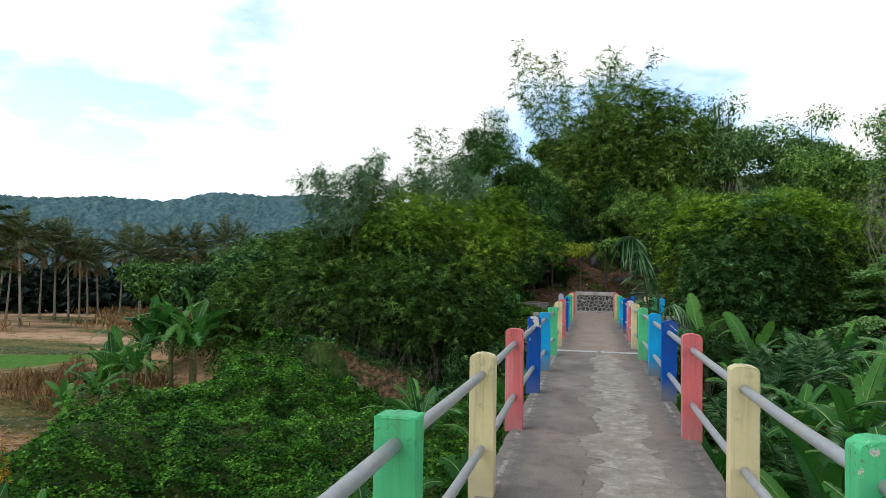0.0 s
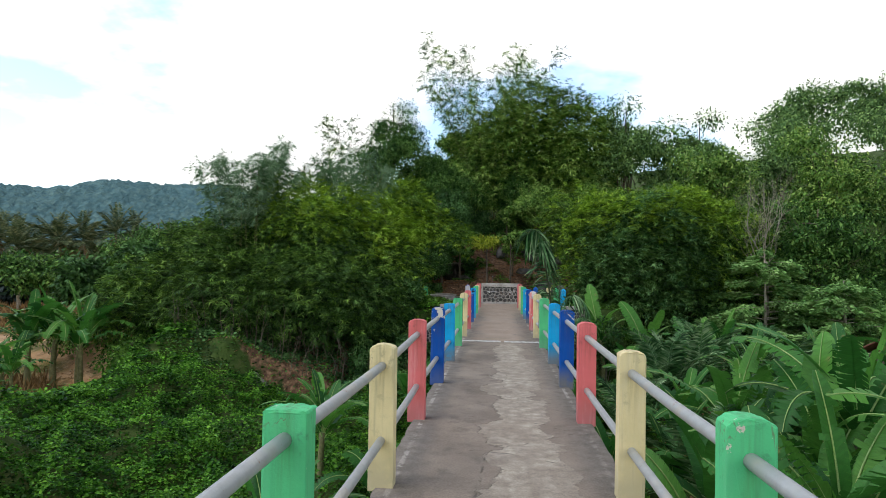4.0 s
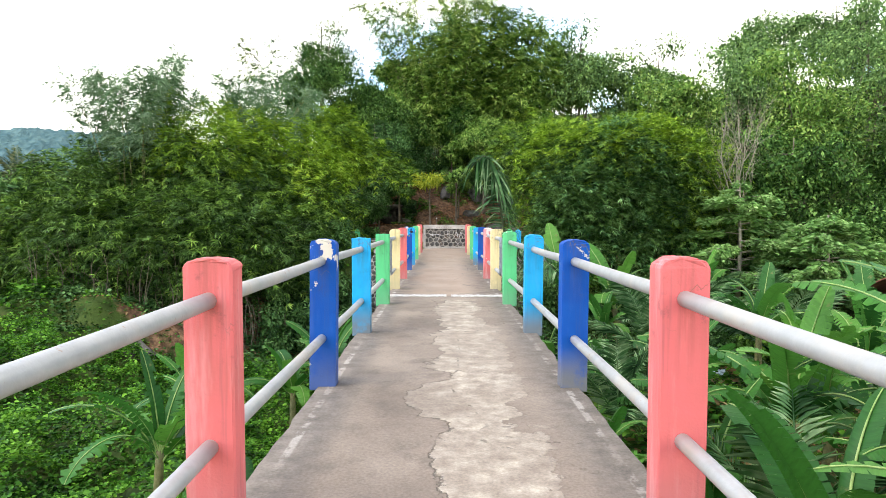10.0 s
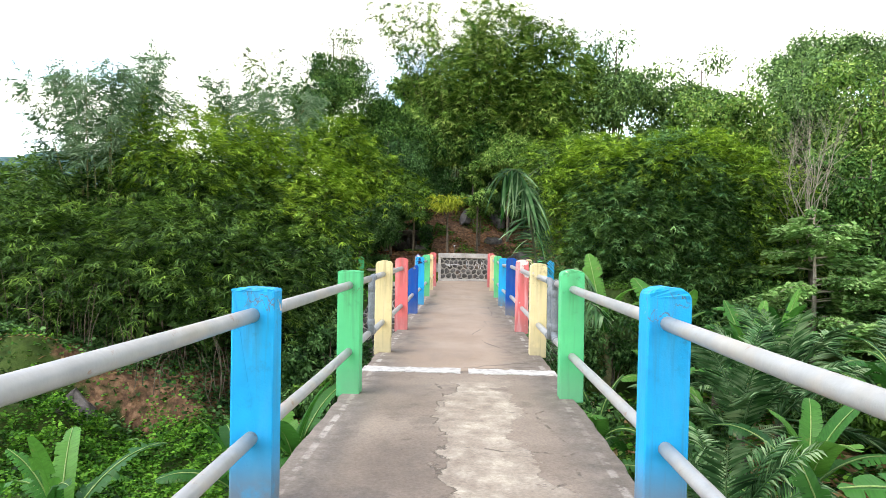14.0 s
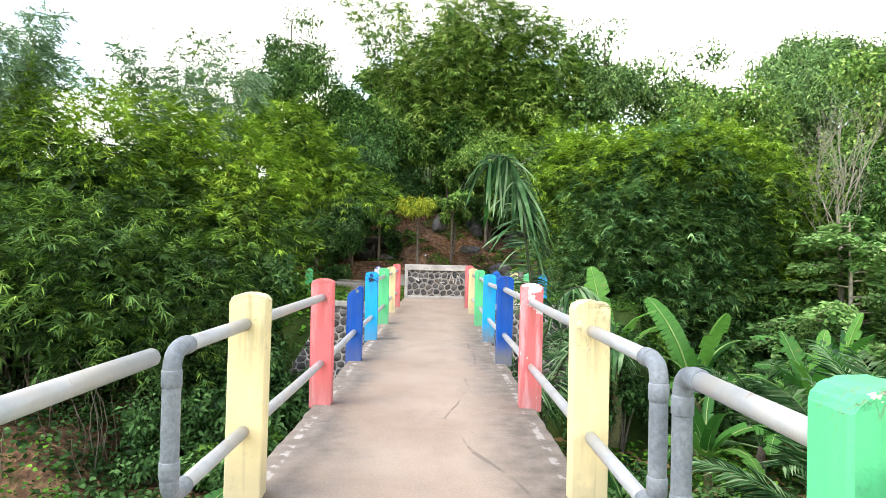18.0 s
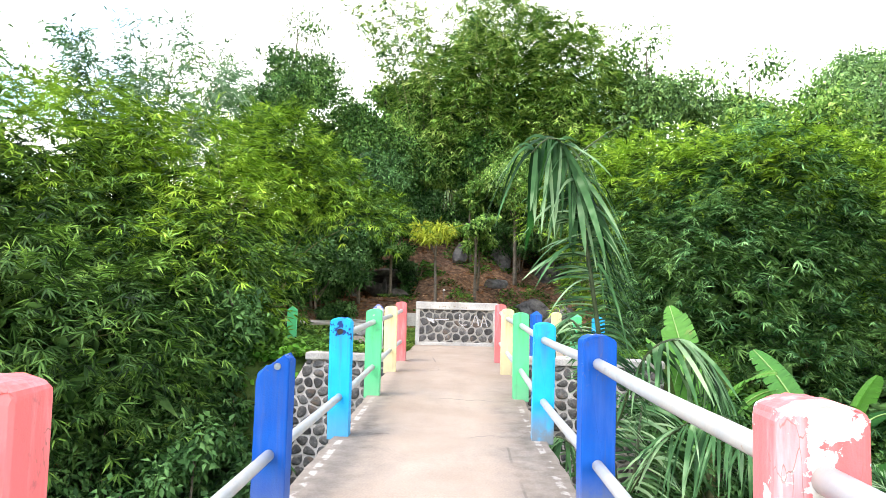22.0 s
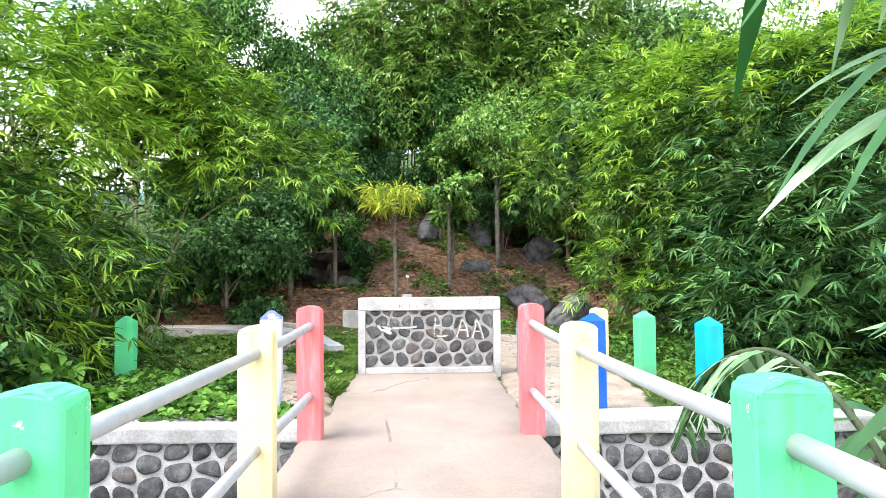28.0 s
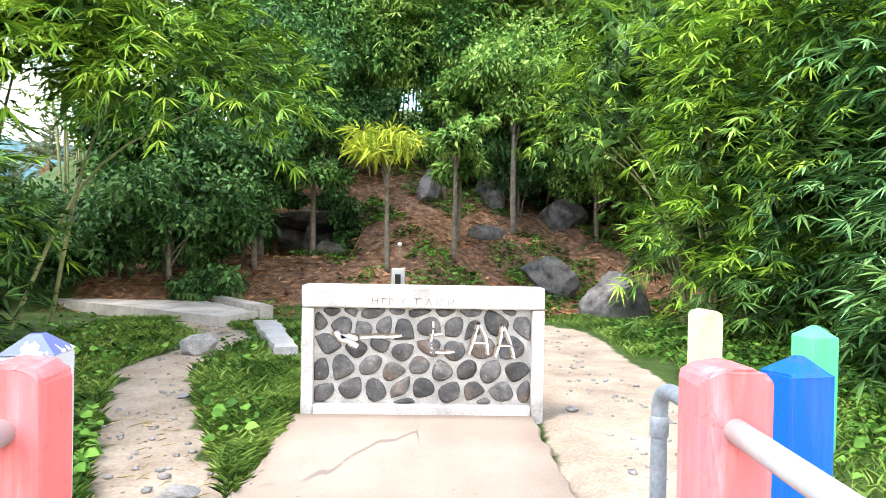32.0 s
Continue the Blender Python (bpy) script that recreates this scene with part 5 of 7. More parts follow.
def bamboo_thicket(name, x, y, lobes, seed, materials, label, density=26, L=0.26, width=0.125, length=0.55, sprays=0.09, long=1.2, culms=26, fill=900, airy=0.0, billow=0.95):
    """A clump whose arching culms hold overlapping domes of leaf sprays, with thinner sprays standing out of them."""
    r = np.random.RandomState(seed)
    clump = thing(name, None, None, label, "bamboo", m=pose(x, y, 0))
    lobes = [((a - x, b - y, c), q) for a, b, c, *q in lobes]
    lobe_y = lobes[0][0][0], lobes[0][0][1], lobes[0][1][1]
    packs = [[] for _ in materials]
    dark = []
    billows = []
    for c, q in lobes:
        c, q = np.array(c), np.array(q)
        k = max(5, int(3.2 * q.mean() ** 2 / (0.85 * billow) ** 2))
        f = (np.arange(k) + 0.5) / k
        h, a = 1 - 1.75 * f, np.arange(k) * 2.4 + r.uniform(0, 6)
        rim = np.sqrt(1 - h * h)
        for e in np.stack([rim * np.cos(a), rim * np.sin(a), h], -1) + r.normal(0, 0.1, (k, 3)):
            z = billow * r.uniform(0.75, 1.3)
            billows.append((c + e * np.maximum(q - 0.55 * z, 0.25 * q), np.array([z, z, z * 0.72])))
    for i, (c, q) in enumerate(billows):
        area = 4 * math.pi * float(((q[0] * q[1]) ** 1.6 + (q[0] * q[2]) ** 1.6 + (q[1] * q[2]) ** 1.6) / 3) ** (1 / 1.6)
        n = int(area * density)
        d = unit(r.normal(0, 1, (n, 3)))
        lump = 0.86 + 0.16 * wave(d[:, 0] * 4.1 + i, d[:, 2] * 4.6, seed) + 0.09 * wave(d[:, 1] * 9 + seed, d[:, 2] * 11 + i, i)
        P = c + d * q * (lump + r.uniform(-0.16, 0.04, n))[:, None]
        keep = ~inside(P, [o for k, o in enumerate(billows) if k != i and abs(o[0] - c).max() < 2.2 * billow], 0.8)
        keep &= r.rand(n) < smooth(-0.75, -0.1, d[:, 2])
        keep &= r.rand(n) < np.where(P[:, 1] > lobe_y[1] + 0.45 * lobe_y[2], 0.3, 1.0)
        keep &= P[:, 2] > ground_z(P[:, 0] + x, P[:, 1] + y) + 0.1
        keep &= r.rand(n) > airy * smooth(-0.1, 0.7, d[:, 2])
        keep &= r.rand(n) < 0.45 + 0.9 * smooth(-0.75, 0.25, wave(P[:, 0] * 2.6 + seed, P[:, 2] * 3.1 + P[:, 1] * 1.3, i + 2))
        P, d = P[keep], d[keep]
        n = len(P)
        out = unit(d * [1, 1, 0.75] / q * q.mean() + r.normal(0, 0.42, (n, 3)) + UP * 0.12)
        big = r.rand(n) < sprays * (0.35 + np.clip(d[:, 2], 0, 1))
        # lighter leaf materials towards each dome's top: light from above, painted in
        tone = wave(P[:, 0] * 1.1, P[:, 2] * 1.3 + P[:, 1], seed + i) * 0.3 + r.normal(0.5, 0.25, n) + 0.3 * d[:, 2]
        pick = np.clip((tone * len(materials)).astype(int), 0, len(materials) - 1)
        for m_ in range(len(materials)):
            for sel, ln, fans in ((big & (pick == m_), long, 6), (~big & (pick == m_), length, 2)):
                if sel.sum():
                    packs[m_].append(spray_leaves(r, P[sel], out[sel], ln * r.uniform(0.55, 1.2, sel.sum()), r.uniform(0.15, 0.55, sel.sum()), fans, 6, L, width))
    # dark leaves inside each lobe, their colour standing for the shade within
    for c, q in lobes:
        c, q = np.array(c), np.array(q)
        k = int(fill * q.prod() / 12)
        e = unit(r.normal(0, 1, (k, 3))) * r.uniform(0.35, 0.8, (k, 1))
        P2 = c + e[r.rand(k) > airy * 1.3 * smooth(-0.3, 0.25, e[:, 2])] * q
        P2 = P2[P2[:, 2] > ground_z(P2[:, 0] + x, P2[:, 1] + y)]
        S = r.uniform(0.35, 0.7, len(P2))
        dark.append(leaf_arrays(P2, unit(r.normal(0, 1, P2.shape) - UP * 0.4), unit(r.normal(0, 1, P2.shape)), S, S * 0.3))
    for k in range(culms):
        c, q = lobes[r.randint(len(lobes))]
        top = np.array(c) + unit(r.normal(0, 1, 3)) * np.array(q) * [0.7, 0.7, 0.5] + UP * q[2] * 0.25
        foot = np.array([top[0] * 0.25 + r.normal(0, 0.5), top[1] * 0.25 + r.normal(0, 0.4) + 0.4, 0])
        foot[2] = float(ground_z(x + foot[0], y + foot[1])) - 0.1
        pts = bezier([foot, foot * 0.62 + top * 0.38 + UP * (top[2] - foot[2]) * 0.28, top], 12)
        V, F = tube(pts, np.linspace(0.034, 0.008, 12), 6, False)
        part("culm", mesh_np("culm", V, F, culm_mat, True), None, clump)
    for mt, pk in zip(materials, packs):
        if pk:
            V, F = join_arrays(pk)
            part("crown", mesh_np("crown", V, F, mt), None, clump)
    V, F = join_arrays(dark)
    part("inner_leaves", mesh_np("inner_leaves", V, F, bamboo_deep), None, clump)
    return clump


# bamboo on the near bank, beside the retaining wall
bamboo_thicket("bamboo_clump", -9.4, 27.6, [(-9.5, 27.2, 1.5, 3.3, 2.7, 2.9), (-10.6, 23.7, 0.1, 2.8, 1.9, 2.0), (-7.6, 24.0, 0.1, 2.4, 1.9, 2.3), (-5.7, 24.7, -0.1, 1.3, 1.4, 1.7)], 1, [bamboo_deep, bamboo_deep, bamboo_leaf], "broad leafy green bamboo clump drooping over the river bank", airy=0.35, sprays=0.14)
bamboo_thicket("bamboo_clump", -9.3, 28.2, [(-10.2, 27.8, 4.3, 1.7, 1.5, 1.7), (-8.3, 28.4, 4.3, 1.7, 1.4, 1.5), (-9.2, 26.6, 3.6, 1.5, 1.2, 1.2)], 10, [bamboo_bright], "bright lit-green bamboo tops arching out of the clump", 24, sprays=0.25, airy=0.45, fill=100, culms=14)
bamboo_thicket("bamboo_clump", -6.4, 29.2, [(-6.5, 28.7, 1.6, 2.3, 1.9, 2.1), (-5.7, 27.3, 1.0, 1.3, 1.2, 1.8), (-5.6, 30.6, 1.2, 1.4, 1.5, 1.4)], 2, [bamboo_deep, bamboo_deep, bamboo_leaf, bamboo_bright], "dense domed green bamboo clump above the retaining wall", airy=0.55, sprays=0.2, fill=400)
bamboo_thicket("bamboo_clump", -6.6, 29.4, [(-6.6, 29.2, 3.9, 1.6, 1.4, 1.4), (-5.5, 28.6, 3.2, 1.1, 1.0, 1.1)], 11, [bamboo_bright], "bright lit-green bamboo tops above the retaining wall", 24, sprays=0.25, airy=0.5, fill=80, culms=10)
bamboo_thicket("bamboo_clump", -6.6, 33.6, [(-5.5, 33.3, 5.0, 1.3, 1.3, 1.5), (-4.3, 33.0, 4.2, 1.3, 1.1, 0.85), (-3.1, 33.1, 3.5, 1.1, 0.8, 0.4)], 3, [bamboo_bright, bamboo_bright, bamboo_leaf], "bright green bamboo clump leaning towards the bridge head", sprays=0.22, density=30, culms=3, billow=0.7)
bamboo_thicket("bamboo_clump", -13.4, 26.8, [(-13.2, 26.6, 1.0, 2.9, 2.4, 2.9), (-15.6, 25.8, 0.0, 2.4, 2.0, 2.2)], 4, [bamboo_deep, bamboo_leaf], "low spreading bamboo on the bank", 20, 0.3, airy=0.4)
bamboo_thicket("bamboo_clump", -9.0, 32.6, [(-8.8, 32.6, 3.4, 2.2, 1.8, 3.2)], 9, [bamboo_leaf, bamboo_bright], "airy bamboo standing behind the bank clump", 12, 0.28, sprays=0.3, airy=0.85, fill=25)
bamboo("bamboo_clump", -11.6, 26.2, 16, 8.6, 1.6, 5, 0.24, 0.7, 3, [bamboo_pale], "tall sparse bamboo with feathery drooping tips", 0.55, 0.7, 0.25, None, 0.13, 0.8)
bamboo("bamboo_clump", -8.3, 30.2, 14, 7.6, 2.2, 13, 0.22, 0.75, 3, [bamboo_pale, bamboo_blue], "thin bamboo tips standing out of the clump", 0.5, 0.7, 0.25, None, 0.13, 0.85)
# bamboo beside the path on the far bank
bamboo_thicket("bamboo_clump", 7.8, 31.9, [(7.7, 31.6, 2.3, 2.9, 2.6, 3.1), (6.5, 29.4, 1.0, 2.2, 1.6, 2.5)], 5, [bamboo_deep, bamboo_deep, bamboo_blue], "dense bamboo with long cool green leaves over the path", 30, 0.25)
bamboo_thicket("bamboo_clump", 5.8, 34.2, [(6.0, 34.0, 2.5, 2.0, 2.2, 3.3), (4.9, 36.9, 4.8, 2.0, 1.7, 2.1), (3.7, 37.6, 3.9, 1.1, 1.1, 1.0)], 6, [bamboo_deep, bamboo_leaf, bamboo_bright], "bright bamboo arching over the boulders", 28, 0.26, sprays=0.16)
bamboo_thicket("bamboo_clump", 10.8, 34.0, [(10.6, 33.6, 2.5, 3.2, 2.8, 3.4)], 7, [bamboo_deep, bamboo_leaf, bamboo_bright], "dense green bamboo clump reaching to the ground", 22, 0.28)
bamboo_thicket("bamboo_clump", 6.9, 33.0, [(7.4, 32.0, 4.2, 2.3, 2.2, 1.4), (5.4, 33.8, 4.5, 1.6, 1.7, 1.4), (9.8, 33.2, 4.6, 2.2, 2.2, 1.5)], 12, [bamboo_leaf, bamboo_bright, bamboo_bright], "bright lit olive-green bamboo tops nodding over the path", 24, sprays=0.2, airy=0.25, fill=120, culms=10)
# tall bamboo on the hill
bamboo_thicket("bamboo_clump", 2.8, 46.6, [(3.0, 46.4, 11.6, 4.1, 2.8, 4.0), (0.2, 45.8, 9.6, 2.6, 2.2, 3.2), (5.4, 47.0, 9.8, 2.8, 2.4, 3.6)], 8, [bamboo_olive, bamboo_leaf, bamboo_olive], "tall olive-green bamboo clump on the hill", 11, 0.42, 0.125, 0.9, 0.2, 1.8, 30, 260, billow=1.5)
bamboo("bamboo_clump", -0.6, 46.0, 34, 15.6, 4.6, 15, 0.34, 1.0, 2, [bamboo_olive, bamboo_blue], "tall bamboo with sparse feathery tops", 0.5, 1.8, 0.15, None, 0.12, 0.75, 0.0, 0.25)
bamboo("bamboo_clump", -10.4, 43.2, 12, 11.0, 2.6, 16, 0.36, 0.9, 2, [bamboo_blue, bamboo_leaf], "thin bamboo with sparse feathery tips beside the tall tree", 0.4, 0.8, 0.2, None, 0.12, 0.7)

# trees on the hill
HILL = [(-8.0, 44.0, 13.6, 3.5, tree_dark, 12000), (-4.2, 40.8, 7.4, 2.6, shrub_dark, 7000), (-5.9, 38.9, 4.8, 2.0, tree_dark, 7500), (-5.0, 37.2, 3.4, 1.9, shrub_dark, 5000), (-1.8, 45.0, 7.0, 2.8, tree_mid, 8000), (2.6, 42.6, 6.4, 2.2, tree_mid, 6000),
        (4.8, 47.0, 11.5, 3.4, tree_mid, 8000), (7.4, 42.5, 8.2, 3.2, tree_mid, 8000), (9.6, 47.0, 11.6, 4.0, tree_grey, 9000), (14.0, 41.0, 8.2, 3.6, tree_mid, 9000), (15.5, 48.5, 9.6, 4.0, tree_grey, 9000), (20.5, 45.0, 9.4, 4.0, tree_grey, 9000),
        (20.0, 37.0, 8.6, 3.8, tree_mid, 9000), (26.5, 41.5, 10.2, 4.4, tree_grey, 9000), (25.5, 32.0, 10.0, 4.2, tree_dark, 9000), (32.0, 35.0, 11.5, 4.6, tree_mid, 9000), (17.0, 33.0, 6.4, 3.2, tree_dark, 8000), (31.0, 26.0, 11.0, 4.6, tree_dark, 9000),
        (-12.0, 38.5, 5.0, 2.6, tree_mid, 8000), (-18.5, 38.0, 5.6, 3.2, tree_mid, 8000), (-24, 40, 8.0, 3.6, tree_dark, 8000), (24.0, 52.0, 9.0, 4.2, tree_grey, 8000), (33.0, 48.0, 10.0, 4.6, tree_grey, 8000), (39.0, 30.0, 12.0, 5.0, tree_mid, 8000), (-1.5, 53.0, 8.0, 4.0, tree_mid, 6000), (7.0, 54.0, 11.0, 4.4, tree_grey, 6000),
        (-6.0, 46.5, 8.0, 3.0, tree_mid, 7000), (-3.2, 48.0, 8.5, 3.2, tree_mid, 7000), (3.2, 48.5, 8.0, 3.0, tree_mid, 7000), (5.2, 43.2, 5.5, 2.2, tree_mid, 6000), (-2.2, 45.0, 5.2, 1.8, tree_mid, 5000), (38.0, 60.0, 10.0, 5.0, tree_grey, 8000), (47.0, 58.0, 10.5, 5.2, tree_grey, 8000), (30.0, 63.0, 10.0, 5.0, tree_grey, 8000), (54.0, 72.0, 11.0, 5.6, tree_grey, 8000), (43.0, 72.0, 11.0, 5.4, tree_grey, 8000), (58.0, 60.0, 11.0, 5.4, tree_grey, 8000), (9.0, 39.5, 5.5, 2.6, tree_mid, 6000), (12.0, 37.0, 5.5, 2.6, tree_dark, 6000)]
FILL = [(0.4, 45.2, 7.0, 2.6, tree_dark), (2.4, 46.0, 7.6, 2.8, tree_mid), (-1.0, 46.5, 8.0, 2.8, tree_dark), (-3.4, 43.8, 7.4, 2.6, tree_dark), (-5.4, 44.6, 8.6, 2.8, tree_dark), (4.6, 45.4, 7.0, 2.8, tree_mid), (1.6, 50.0, 8.0, 3.2, tree_mid)]
for k, (x, y, h, cr, mt) in enumerate(FILL):
    tree("tree", x, y, h, cr, 140 + k, 15000, 0.17, mt, "leafy tree in the wood above the slope", 0.2, None, 0.8, 34, 0, 0.8)
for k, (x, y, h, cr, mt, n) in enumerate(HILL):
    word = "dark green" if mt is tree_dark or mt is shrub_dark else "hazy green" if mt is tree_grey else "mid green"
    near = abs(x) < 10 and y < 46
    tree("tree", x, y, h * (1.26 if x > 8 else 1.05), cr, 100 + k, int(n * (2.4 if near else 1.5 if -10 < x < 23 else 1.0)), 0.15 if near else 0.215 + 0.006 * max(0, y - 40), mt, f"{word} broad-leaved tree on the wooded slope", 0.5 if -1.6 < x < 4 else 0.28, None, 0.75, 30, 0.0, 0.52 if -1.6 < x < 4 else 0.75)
for k, (x, y, h, cr, low) in enumerate(((-5.4, 38.0, 4.7, 1.8, 0.2), (-3.7, 38.4, 4.4, 1.5, 0.5), (-2.6, 39.4, 4.6, 1.5, 0.5), (-1.2, 44.2, 3.4, 1.8, 0.08), (0.9, 44.6, 3.6, 1.9, 0.08), (3.0, 44.2, 3.4, 1.8, 0.08), (-3.0, 44.6, 3.6, 1.8, 0.08))):
    tree("tree", x, y, h, cr, 400 + k, 9000, 0.14, shrub_dark if k % 2 else tree_dark, "broad-leaved young tree crowding the foot of the slope", low, bark_mat, 0.8, 26, 0.0, 0.7, fat=0.2)
tree("sapling", 0.75, 39.4, 3.9, 1.3, 153, 2600, 0.16, tree_mid, "slender sapling with a flat spreading crown", 0.62, bark_mat, 0.45, 14, 0.0, 0.35)
tree("sapling", -0.75, 38.2, 3.7, 1.1, 150, 850, 0.36, yellow_leaf, "yellow-green sapling with drooping leaves on a bare stem", 0.6, bark_mat, 0.45, 16, 0.0, 0.3, fat=0.2, slim=0.12)
tree("sapling", 0.6, 43.2, 4.6, 1.2, 151, 1800, 0.24, tree_mid, "slim green sapling on the slope", 0.5, bark_mat, 0.7, 12)
tree("sapling", 0.9, 40.9, 3.2, 0.9, 152, 900, 0.22, tree_mid, "slim sapling with sparse leaves", 0.6, bark_mat, 0.7, 8)
for k, (x, y, h, cr, n) in enumerate(((-5.3, 38.6, 2.6, 1.4, 5000), (-5.6, 40.2, 3.2, 1.7, 5000), (-2.6, 43.6, 3.4, 1.4, 3500), (-8.4, 36.8, 3.0, 1.8, 4500), (-1.9, 41.0, 1.0, 0.6, 900), (-4.4, 41.0, 1.2, 0.5, 800), (-11, 33.5, 3.4, 2.0, 4500), (-5.0, 38.6, 1.9, 1.2, 3500), (-6.6, 37.9, 2.1, 1.3, 3500), (-7.8, 37.2, 2.1, 1.3, 3000), (-4.2, 37.2, 1.0, 0.8, 1800), (-9.4, 39.0, 2.6, 1.6, 3000))):
    tree("shrub", x, y, h, cr, 170 + k, int(n * 1.4), 0.15, shrub_dark, "dense dark green shrub beside the path", 0.15, None, 0.9, 18, 0, 0.85, -0.25, "shrub")


for k, (x, y, h, cr, up_) in enumerate(((-4.3, 41.4, 1.5, 0.9, 1.15), (-2.5, 41.7, 1.1, 0.8, 1.1), (-1.9, 41.2, 1.2, 0.6, 0.4), (-4.9, 40.4, 1.7, 0.8, 0.0), (-3.6, 41.2, 0.9, 0.5, 1.2))):
    tree("shrub", x, y, h, cr, 190 + k, 1500, 0.14, shrub_dark, "dark shrub growing over the rock hollows", 0.15, None, 0.8, 12, 0, 0.9, up_, "shrub")


def bare_tree(x, y, z, height, seed):
    r = np.random.RandomState(seed)
    t = thing("bare_tree", None, None, "pale leafless tree with upright thin branches", "tree", m=pose(x, y, z))
    items = []

    def grow(p, d, ln, rad, depth):
        pts = [p]
        for _ in range(4):
            d = unit(d + r.normal(0, 0.12, 3) + UP * 0.10)
            pts.append(pts[-1] + d * ln / 4)
        items.append(tube(np.array(pts), np.linspace(rad, rad * 0.55, 5), 5, False))
        if depth:
            for _ in range(r.randint(2, 5)):
                q = pts[r.randint(2, 5)]
                grow(q, unit(d + r.normal(0, 0.42, 3)), ln * r.uniform(0.55, 0.8), rad * 0.5, depth - 1)

    stem = bezier([(0, 0, 0), (0.1, 0.05, height * 0.3), (0, 0, height * 0.52)], 8)
    V, F = tube(stem, np.linspace(0.12, 0.08, 8), 8)
    part("trunk", mesh_np("trunk", V, F, pale_bark_mat, True), None, t)
    for k in range(7):
        grow(stem[-1 - k % 4], unit(np.array([r.uniform(-0.5, 0.5), r.uniform(-0.5, 0.5), 1.0])), height * 0.24, 0.03, 3)
    V, F = join_arrays(items)
    part("branch_work", mesh_np("branches", V, F, pale_bark_mat, True), None, t)


UNDER = [(14.5, 33.5, 5.0, 2.4, tree_mid), (17.5, 30.5, 5.0, 2.6, tree_dark), (11.5, 31.5, 3.6, 1.9, tree_dark), (20.5, 33.0, 6.0, 2.8, tree_dark), (22.0, 28.5, 5.4, 2.6, tree_dark), (15.6, 36.0, 5.0, 2.6, tree_mid), (18.5, 40.0, 6.0, 3.0, tree_mid),
         (12.5, 34.5, 4.2, 2.0, tree_dark), (24.0, 36.0, 6.5, 3.2, tree_dark), (27.0, 28.0, 7.0, 3.2, tree_dark), (8.4, 28.6, 2.6, 1.4, tree_dark), (10.6, 38.0, 4.2, 2.0, tree_mid), (7.6, 45.0, 5.0, 2.4, tree_mid), (6.5, 47.0, 7.0, 2.8, tree_mid), (9.6, 45.4, 6.8, 3.0, tree_mid), (12.4, 46.5, 7.0, 3.0, tree_mid), (8.2, 50.0, 7.5, 3.2, tree_mid), (4.0, 49.0, 6.0, 2.6, tree_mid)]
for k, (x, y, h, cr, mt) in enumerate(UNDER):
    tree("understorey_tree", x, y, h, cr, 220 + k, 7500, 0.21, mt, "leafy low tree filling the wood's edge", 0.12, None, 0.85, 26, 0, 0.95, -0.3, "tree", 0.3)


bare_tree(13.6, 31.2, -2.6, 9.6, 9)


layer_leaf = leaf_material("pale_layered_leaf", (0.08, 0.19, 0.05), (0.2, 0.38, 0.1), (0.38, 0.56, 0.21), 0.3)


def layered_tree(x, y, z, height, seed):
    """A tree whose boughs spread in flat sprays."""
    r = np.random.RandomState(seed)
    t = thing("layered_tree", None, None, "pale green tree with flat layered sprays of leaves", "tree", m=pose(x, y, z))
    V, F = tube([(0, 0, 0), (0.05, 0, height * 0.5), (0, 0.05, height)], [0.11, 0.07, 0.02], 8)
    part("trunk", mesh_np("trunk", V, F, pale_bark_mat, True), None, t)
    items, P, D = [], [], []
    for k in range(46):
        f = r.uniform(0.16, 1)
        az, ln = r.uniform(0, 2 * np.pi), (3.9 * (1 - f) ** 0.75 + 0.5) * r.uniform(0.75, 1.1)
        d = np.array([math.cos(az), math.sin(az), 0.0])
        start = np.array([0, 0, f * height])
        pts = np.array([start + d * ln * s + UP * ln * 0.16 * (s - s * s * 1.1) for s in np.linspace(0, 1, 8)])
        items.append(tube(pts, np.linspace(0.028, 0.006, 8), 5, False))
        n = int(190 * ln)
        s = r.uniform(0.18, 1.0, n)
        side = np.array([-d[1], d[0], 0])
        w = r.uniform(-1, 1, n) * 0.55 * np.sqrt(s) * (0.4 + 0.25 * ln)
        P.append(start + d * ln * s[:, None] + side * w[:, None] + UP * (ln * 0.16 * (s - s * s * 1.1) + r.normal(0, 0.07, n) - 0.5 * np.abs(w))[:, None])
        D.append(unit(d + side * np.sign(w)[:, None] * 0.9 + r.normal(0, 0.35, (n, 3)) * [1, 1, 0.4]))
    V, F = join_arrays(items)
    part("bough_work", mesh_np("boughs", V, F, pale_bark_mat, True), None, t)
    P, D = np.concatenate(P), np.concatenate(D)
    S = 0.22 * r.uniform(0.7, 1.3, len(P))
    V, F = leaf_arrays(P, D, np.tile(UP, (len(P), 1)) + r.normal(0, 0.7, P.shape), S, S * 0.5)
    part("crown", mesh_np("crown", V, F, layer_leaf), None, t)


layered_tree(12.9, 29.6, -2.7, 5.6, 12)
layered_tree(15.5, 27.5, -2.9, 4.4, 13)


